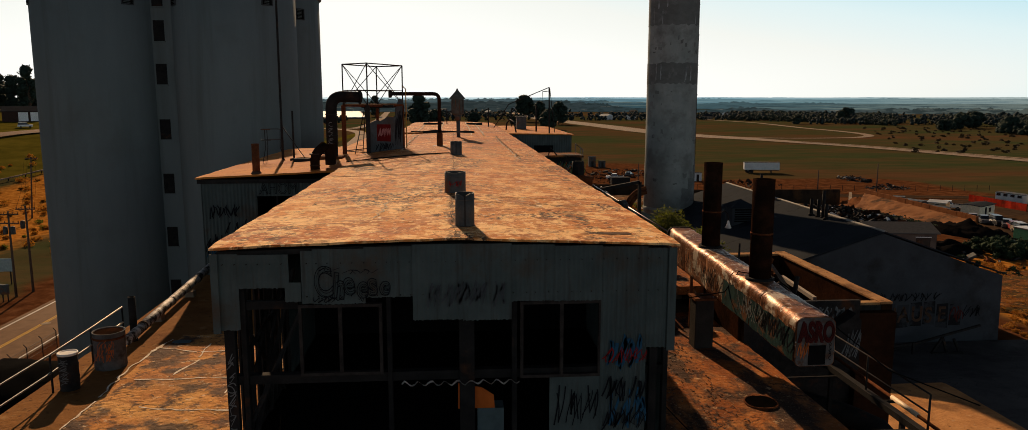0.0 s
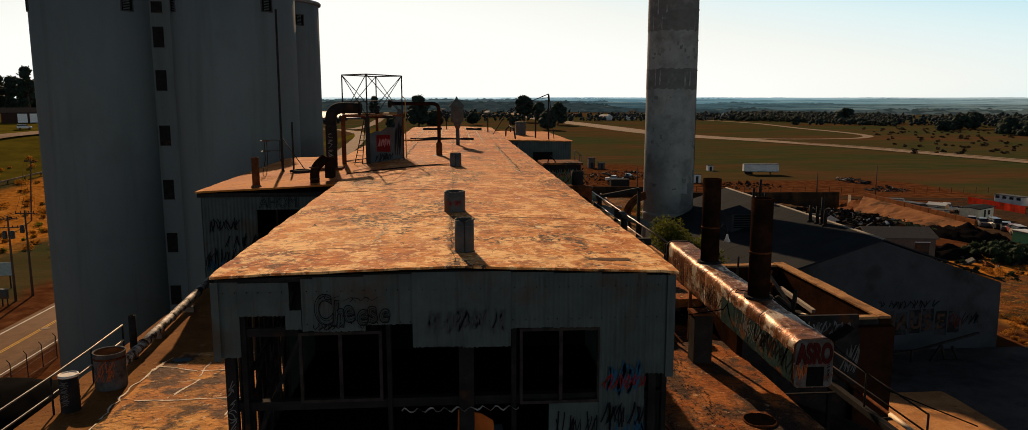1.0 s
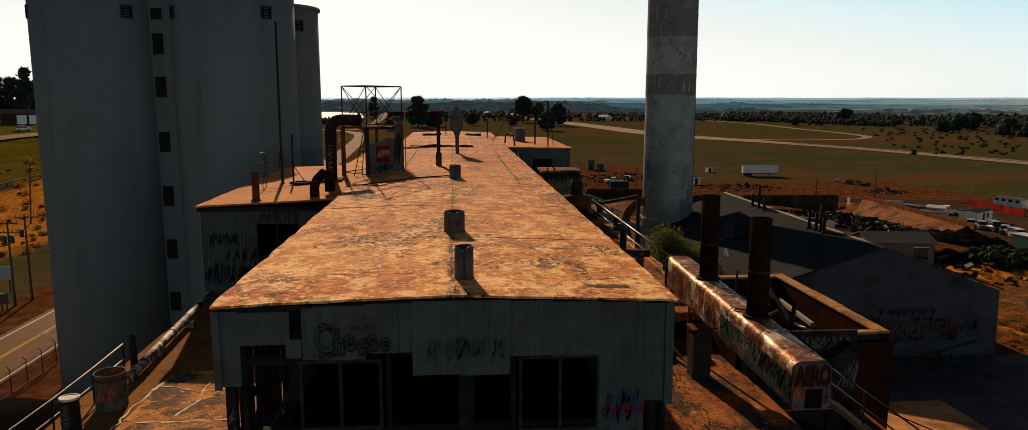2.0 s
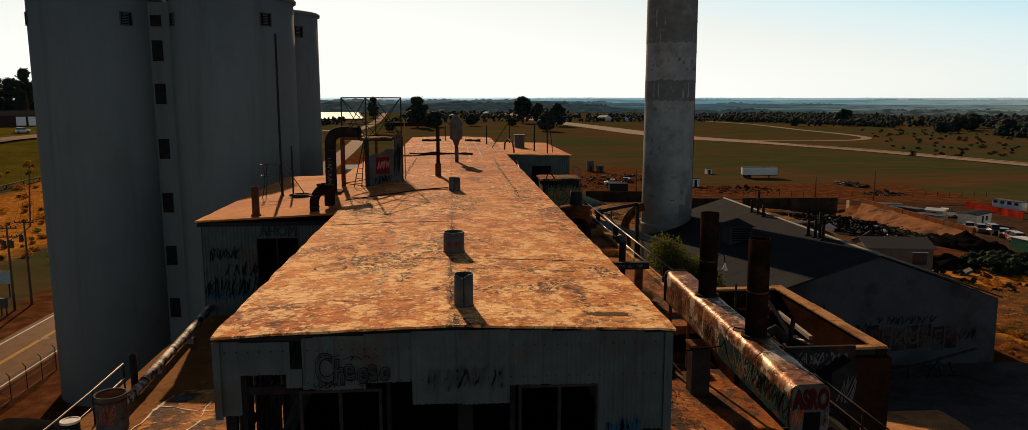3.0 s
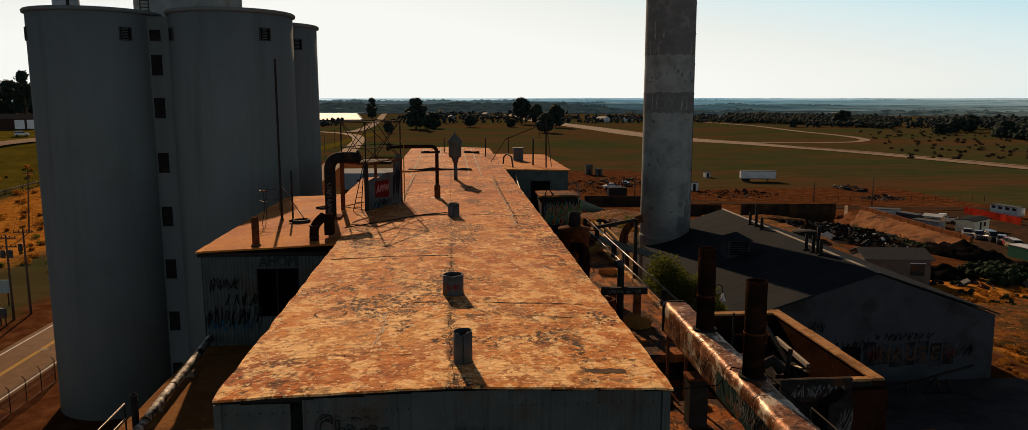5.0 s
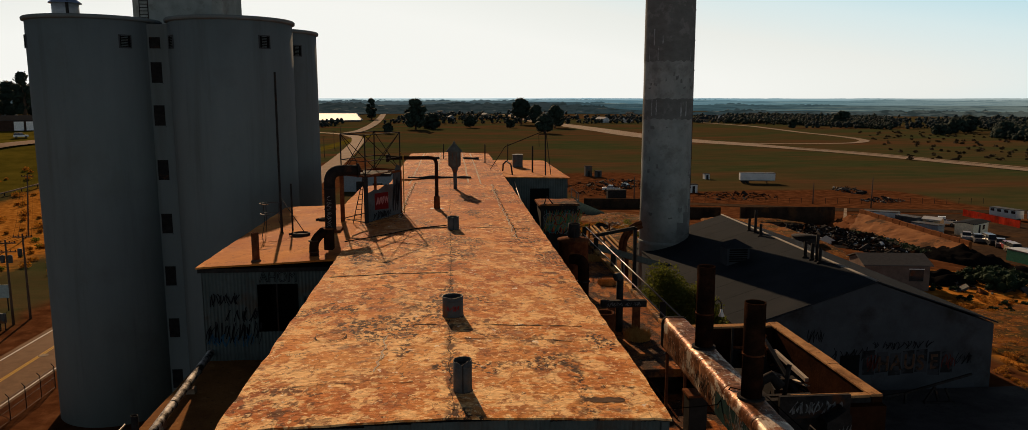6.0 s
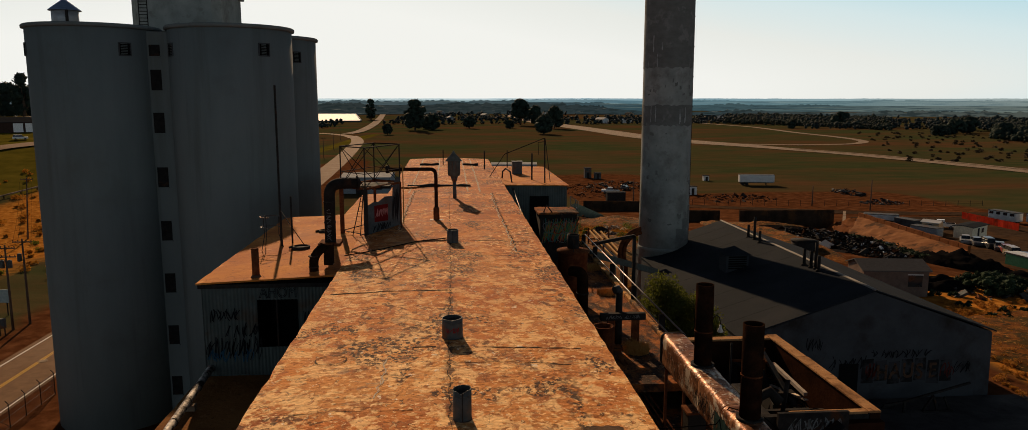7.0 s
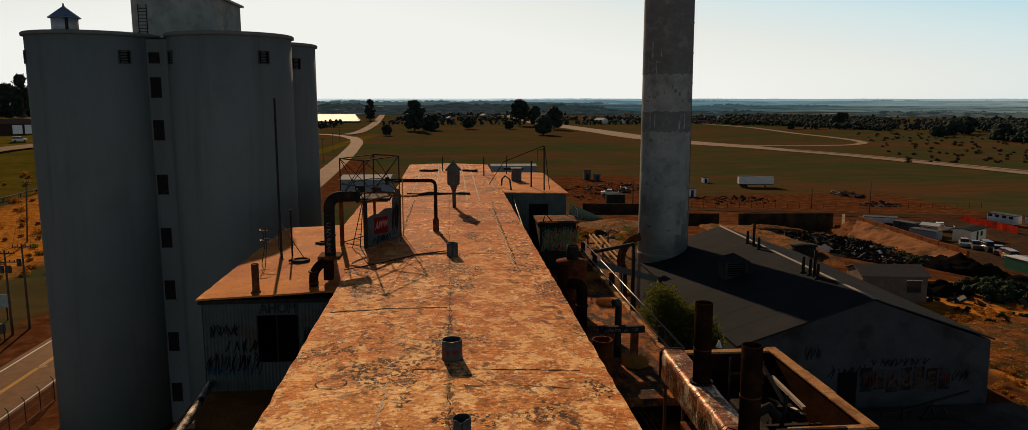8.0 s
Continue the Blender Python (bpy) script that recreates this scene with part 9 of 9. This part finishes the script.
tree(15.6, 45.8, 9.6, 2.1, 44, 220, 0.10, 22, M_LEAF, "leafy green tree growing between the sheds", 7.5, low=0.45, airy=True)
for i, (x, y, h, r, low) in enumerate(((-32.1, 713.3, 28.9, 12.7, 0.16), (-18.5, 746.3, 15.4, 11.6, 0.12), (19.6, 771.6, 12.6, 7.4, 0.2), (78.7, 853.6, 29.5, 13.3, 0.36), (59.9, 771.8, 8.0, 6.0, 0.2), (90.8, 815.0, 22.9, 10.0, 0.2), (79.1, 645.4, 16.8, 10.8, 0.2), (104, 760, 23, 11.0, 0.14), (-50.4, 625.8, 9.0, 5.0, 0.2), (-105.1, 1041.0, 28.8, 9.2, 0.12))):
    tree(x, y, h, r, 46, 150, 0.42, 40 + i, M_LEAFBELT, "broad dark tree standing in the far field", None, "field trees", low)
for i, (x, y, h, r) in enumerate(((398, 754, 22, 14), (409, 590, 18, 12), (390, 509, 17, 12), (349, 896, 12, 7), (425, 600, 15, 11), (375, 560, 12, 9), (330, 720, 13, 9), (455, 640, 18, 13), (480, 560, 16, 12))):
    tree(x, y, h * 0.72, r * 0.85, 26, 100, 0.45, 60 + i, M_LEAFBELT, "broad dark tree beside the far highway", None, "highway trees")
for i in range(14):
    x, y = -225 - 17 * (i % 7) - rng.uniform(0, 8), 430 + 55 * (i // 7) + rng.uniform(-15, 15)
    tree(x, y, rng.uniform(18, 25), rng.uniform(8, 11), 22, 80, 0.6, 80 + i, M_LEAFBELT, "tall dark tree on the rise beyond the road", None, "hill trees")


def bushes(name, spots, mat, label, seed, size, leaves):
    r2 = random.Random(seed)
    bm = bmesh.new()
    for x, y, r in spots:
        z = height(x, y)
        for k in range(3):
            leaf_cloud(bm, (x + r2.uniform(-0.5, 0.5) * r, y + r2.uniform(-0.5, 0.5) * r, z + r * 0.4), r * r2.uniform(0.5, 0.9), leaves, size, r2, 0.7)
    return solid(name, bm, mat, label, "bushes", kind="stuff")


def shrubs(name, spots, mat, label, seed, leaves, size):
    r2 = random.Random(seed)
    clumps = []
    for x, y, r in spots:
        for k in range(9):
            c = r * r2.uniform(0.18, 0.42)
            clumps.append((x + r2.uniform(-0.8, 0.8) * r, y + r2.uniform(-0.8, 0.8) * r, height(x, y) + c * 0.4 + r * 0.55 * r2.random(), c))
    return tagged(foliage(name, clumps, mat, leaves, size, seed, None, SMALL_BALL, 0.9), label, "bushes", kind="stuff")


shrubs("bushes", [(59.0 + rng.uniform(0, 9), 77.0 + rng.uniform(0, 6), rng.uniform(1.2, 2.3)) for i in range(18)], M_LEAFDARK, "dense dark green shrubs on the slope by the soil heap", 5, 120, 0.13)
shrubs("bushes", [(rng.uniform(50, 76), rng.uniform(68, 78), rng.uniform(0.3, 0.8)) for i in range(34)], M_LEAFDARK, "low dark bushes in the rough ground", 6, 50, 0.10)
bushes("bushes", [(-50 - 40 * rng.random(), 130 + 80 * rng.random(), rng.uniform(0.4, 1.0)) for i in range(50)], M_LEAF, "scattered green bushes beyond the road", 7, 0.15, 40)
bushes("bushes", [(rng.uniform(20, 33), rng.uniform(86, 150), rng.uniform(0.4, 1.1)) for i in range(40)], M_LEAF, "low weeds behind the works", 8, 0.14, 40)
M_DRYLEAF = leaves("dry_leaves", (0.20, 0.078, 0.013), (0.36, 0.155, 0.028), 1.5, 0.25)
for i in range(12):
    x, y = -345 + 9 * (i % 6) + rng.uniform(-4, 4), 545 + 38 * (i // 6) + rng.uniform(-10, 10)
    tree(x, y, rng.uniform(19, 26), rng.uniform(8, 11), 22, 80, 0.6, 120 + i, M_LEAFBELT, "tall dark tree on the rise beyond the road", None, "hill trees")
bushes("dry_tussocks", [(rng.uniform(41, 72), rng.uniform(46, 74), rng.uniform(0.25, 0.6)) for i in range(620)], M_DRYLEAF, "orange dry grass tussocks beside the shed", 13, 0.07, 60)
bushes("dry_tussocks", [(rng.uniform(-118, -58), rng.uniform(118, 236), rng.uniform(0.5, 1.3)) for i in range(220)], M_DRYLEAF, "orange dry grass tussocks beyond the road", 12, 0.22, 40)
bushes("dry_tussocks", [(rng.uniform(18, 31), rng.uniform(82, 138), rng.uniform(0.25, 0.7)) for i in range(260)], M_DRYLEAF, "orange dry grass tussocks behind the works", 15, 0.12, 40)
# far leaf colour is lifted towards blue to hold the haze
M_LEAFFAR = leaves("hazy_far_leaves", (0.016, 0.027, 0.028), (0.028, 0.042, 0.042), 0.01, 0.03)
bushes("bushes", [(rng.uniform(64, 66.5), rng.uniform(96, 121), rng.uniform(0.5, 1.2)) for i in range(75)], M_LEAFDARK, "ragged dark weeds along the foot of the slab", 9, 0.16, 50)
r3 = random.Random(17)
# the near tree belt runs from far ahead towards the right, thinner clumps stand behind it
BELT = [(280.0, 906.0), (310.0, 854.0), (356.0, 784.0), (385.0, 706.0), (389.0, 607.0), (387.0, 526.0), (376.0, 451.0)]
near_belt, far_belt = [], []
for i in range(3000):
    t = r3.random() * (len(BELT) - 1)
    k = int(t)
    x = BELT[k][0] + (BELT[k + 1][0] - BELT[k][0]) * (t - k)
    y = BELT[k][1] + (BELT[k + 1][1] - BELT[k][1]) * (t - k)
    gap = noise.noise((x * 0.012, y * 0.012, 5.0))
    if gap < -0.28:
        continue
    back = r3.random() ** 1.4 * 0.55
    big = r3.uniform(0.5, 1.0) * (1.0 + 0.6 * gap)
    near_belt.append((x * (1 + back), y * (1 + back), 1.2 + 2.6 * big * r3.uniform(0.5, 1.25)))
for i in range(6500):
    d = 780 + 520 * r3.random()
    a = r3.uniform(-0.62, 0.82)
    x, y = d * math.sin(a), d * math.cos(a)
    if noise.noise((x * 0.0022, y * 0.011, 2.0)) < -0.04 or (-0.12 * d < x < 0.27 * d and d < 880) or abs(x + 100) < 22 or (x < -70 and y > 900):
        continue
    far_belt.append((x, y, r3.uniform(1.8, 4.6)))


def wood(name, spots, mat, label, seed, leaves):
    r2 = random.Random(seed)
    clumps = []
    for x, y, r in spots:
        z = height(x, y)
        tall = r2.uniform(0.7, 1.5)
        for k in range(3):
            c = r * r2.uniform(0.42, 0.70)
            clumps.append((x + r2.uniform(-0.55, 0.55) * r, y + r2.uniform(-0.55, 0.55) * r, z + c * 0.7 + r * 0.35 * k * tall, c))
    return tagged(foliage(name, clumps, mat, leaves, 0.55, seed, None, SMALL_BALL, 0.9), label, "trees", kind="stuff")


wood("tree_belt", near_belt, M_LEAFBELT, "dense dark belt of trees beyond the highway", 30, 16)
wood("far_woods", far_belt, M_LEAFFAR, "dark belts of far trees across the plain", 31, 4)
scrub = [(r3.uniform(190, 520), r3.uniform(330, 620), r3.uniform(0.6, 1.7)) for i in range(420)]
M_SCRUB = leaves("scrub_leaves", (0.022, 0.020, 0.012), (0.050, 0.034, 0.018), 0.02, 0.05)
bushes("far_scrub", [p for p in scrub if p[0] > 0.45 * p[1] + 60], M_SCRUB, "brown and dark scrub beyond the highway", 34, 0.6, 16)

# far houses
r4 = random.Random(23)
for i in range(14):
    d, a = r4.uniform(900, 1500), r4.uniform(-0.05, 0.62)
    x, y = d * math.sin(a), d * math.cos(a)
    wc = r4.choice((M_TRAILER, grey_wall, M_CONC))
    cabin("far_house", x, y, r4.uniform(0, 180), r4.uniform(9, 18), r4.uniform(7, 10), r4.uniform(3, 5), 2.2, wc, M_SHEDROOF if i % 3 else white_roof, "small pale house among far trees", (("window", -2, 0, 1, 2.2), ("door", 1, 2, 0, 2.1)))
for x, y, t in ((-331, 604, 20), (-322, 640, 70)):
    cabin("far_house", x, y, t, 14, 9, 3.2, 2.4, grey_wall, M_SHEDROOF, "grey house beyond the road", (("window", -3, -1, 1, 2.2), ("door", 1, 2, 0, 2.1)))
# long white glasshouse roofs by the far road
for k in range(8):
    y0 = 960 + k * 66
    x0, x1 = -270 - 12 * k, -112 - 9.0 * k
    gh = thing("glasshouse", (x0, y0, 0), "long low glasshouse with a bright white roof", "glasshouse", "glasshouses")
    bm = bmesh.new()
    box(bm, x0, x1, y0, y0 + 30, -0.5, 1.4)
    part("wall", bm, M_SHEDWALL, gh)
    bm = bmesh.new()
    prism(bm, [(y0 - 0.5, 1.4), (y0 + 30.5, 1.4), (y0 + 30, 1.9), (y0 + 15, 3.4), (y0, 1.9)], x0 - 1, x1 + 1, "x")
    part("roof", bm, M_WHITE, gh)
bm = bmesh.new()
box(bm, -330, -172, 1440, 1452, 0, 9)
solid("brick_warehouse", bm, M_MOUND, "long low reddish warehouse beyond the glasshouses", "warehouse")
ribbon("hill_road", [(-172, 184), (-155, 220), (-141.4, 254), (-137.5, 263.7), (-126, 292), (-116, 330)], 9.0, M_ASPH, 0.5, "grey asphalt road crossing the hillside", "road", 3.0)
barn, m = cabin("barn", -168, 314, 28, 13, 9, 3.9, 1.8, material("dark_barn_boards", [(0.035, 0.022, 0.018), (0.06, 0.034, 0.026)], 1.0, 0.9), M_SHEDROOF, "dark barn with tall white doors", ())
for u in (0.4, 4.4):
    bm = bmesh.new()
    box(bm, u - 1.6, u + 1.6, -4.62, -4.5, 0.1, 3.5, m)
    part("door", bm, M_WHITE, barn, "white barn door")
ribbon("far_road", [(-262, 318), (-243, 366), (-227.3, 410.8), (-221.7, 427.6), (-200, 492), (-180, 560)], 9, M_CONC, 0.5, "pale far road beyond the meadow", "road")

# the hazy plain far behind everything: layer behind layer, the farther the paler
# each layer glows by itself, distance haze painted into its colour
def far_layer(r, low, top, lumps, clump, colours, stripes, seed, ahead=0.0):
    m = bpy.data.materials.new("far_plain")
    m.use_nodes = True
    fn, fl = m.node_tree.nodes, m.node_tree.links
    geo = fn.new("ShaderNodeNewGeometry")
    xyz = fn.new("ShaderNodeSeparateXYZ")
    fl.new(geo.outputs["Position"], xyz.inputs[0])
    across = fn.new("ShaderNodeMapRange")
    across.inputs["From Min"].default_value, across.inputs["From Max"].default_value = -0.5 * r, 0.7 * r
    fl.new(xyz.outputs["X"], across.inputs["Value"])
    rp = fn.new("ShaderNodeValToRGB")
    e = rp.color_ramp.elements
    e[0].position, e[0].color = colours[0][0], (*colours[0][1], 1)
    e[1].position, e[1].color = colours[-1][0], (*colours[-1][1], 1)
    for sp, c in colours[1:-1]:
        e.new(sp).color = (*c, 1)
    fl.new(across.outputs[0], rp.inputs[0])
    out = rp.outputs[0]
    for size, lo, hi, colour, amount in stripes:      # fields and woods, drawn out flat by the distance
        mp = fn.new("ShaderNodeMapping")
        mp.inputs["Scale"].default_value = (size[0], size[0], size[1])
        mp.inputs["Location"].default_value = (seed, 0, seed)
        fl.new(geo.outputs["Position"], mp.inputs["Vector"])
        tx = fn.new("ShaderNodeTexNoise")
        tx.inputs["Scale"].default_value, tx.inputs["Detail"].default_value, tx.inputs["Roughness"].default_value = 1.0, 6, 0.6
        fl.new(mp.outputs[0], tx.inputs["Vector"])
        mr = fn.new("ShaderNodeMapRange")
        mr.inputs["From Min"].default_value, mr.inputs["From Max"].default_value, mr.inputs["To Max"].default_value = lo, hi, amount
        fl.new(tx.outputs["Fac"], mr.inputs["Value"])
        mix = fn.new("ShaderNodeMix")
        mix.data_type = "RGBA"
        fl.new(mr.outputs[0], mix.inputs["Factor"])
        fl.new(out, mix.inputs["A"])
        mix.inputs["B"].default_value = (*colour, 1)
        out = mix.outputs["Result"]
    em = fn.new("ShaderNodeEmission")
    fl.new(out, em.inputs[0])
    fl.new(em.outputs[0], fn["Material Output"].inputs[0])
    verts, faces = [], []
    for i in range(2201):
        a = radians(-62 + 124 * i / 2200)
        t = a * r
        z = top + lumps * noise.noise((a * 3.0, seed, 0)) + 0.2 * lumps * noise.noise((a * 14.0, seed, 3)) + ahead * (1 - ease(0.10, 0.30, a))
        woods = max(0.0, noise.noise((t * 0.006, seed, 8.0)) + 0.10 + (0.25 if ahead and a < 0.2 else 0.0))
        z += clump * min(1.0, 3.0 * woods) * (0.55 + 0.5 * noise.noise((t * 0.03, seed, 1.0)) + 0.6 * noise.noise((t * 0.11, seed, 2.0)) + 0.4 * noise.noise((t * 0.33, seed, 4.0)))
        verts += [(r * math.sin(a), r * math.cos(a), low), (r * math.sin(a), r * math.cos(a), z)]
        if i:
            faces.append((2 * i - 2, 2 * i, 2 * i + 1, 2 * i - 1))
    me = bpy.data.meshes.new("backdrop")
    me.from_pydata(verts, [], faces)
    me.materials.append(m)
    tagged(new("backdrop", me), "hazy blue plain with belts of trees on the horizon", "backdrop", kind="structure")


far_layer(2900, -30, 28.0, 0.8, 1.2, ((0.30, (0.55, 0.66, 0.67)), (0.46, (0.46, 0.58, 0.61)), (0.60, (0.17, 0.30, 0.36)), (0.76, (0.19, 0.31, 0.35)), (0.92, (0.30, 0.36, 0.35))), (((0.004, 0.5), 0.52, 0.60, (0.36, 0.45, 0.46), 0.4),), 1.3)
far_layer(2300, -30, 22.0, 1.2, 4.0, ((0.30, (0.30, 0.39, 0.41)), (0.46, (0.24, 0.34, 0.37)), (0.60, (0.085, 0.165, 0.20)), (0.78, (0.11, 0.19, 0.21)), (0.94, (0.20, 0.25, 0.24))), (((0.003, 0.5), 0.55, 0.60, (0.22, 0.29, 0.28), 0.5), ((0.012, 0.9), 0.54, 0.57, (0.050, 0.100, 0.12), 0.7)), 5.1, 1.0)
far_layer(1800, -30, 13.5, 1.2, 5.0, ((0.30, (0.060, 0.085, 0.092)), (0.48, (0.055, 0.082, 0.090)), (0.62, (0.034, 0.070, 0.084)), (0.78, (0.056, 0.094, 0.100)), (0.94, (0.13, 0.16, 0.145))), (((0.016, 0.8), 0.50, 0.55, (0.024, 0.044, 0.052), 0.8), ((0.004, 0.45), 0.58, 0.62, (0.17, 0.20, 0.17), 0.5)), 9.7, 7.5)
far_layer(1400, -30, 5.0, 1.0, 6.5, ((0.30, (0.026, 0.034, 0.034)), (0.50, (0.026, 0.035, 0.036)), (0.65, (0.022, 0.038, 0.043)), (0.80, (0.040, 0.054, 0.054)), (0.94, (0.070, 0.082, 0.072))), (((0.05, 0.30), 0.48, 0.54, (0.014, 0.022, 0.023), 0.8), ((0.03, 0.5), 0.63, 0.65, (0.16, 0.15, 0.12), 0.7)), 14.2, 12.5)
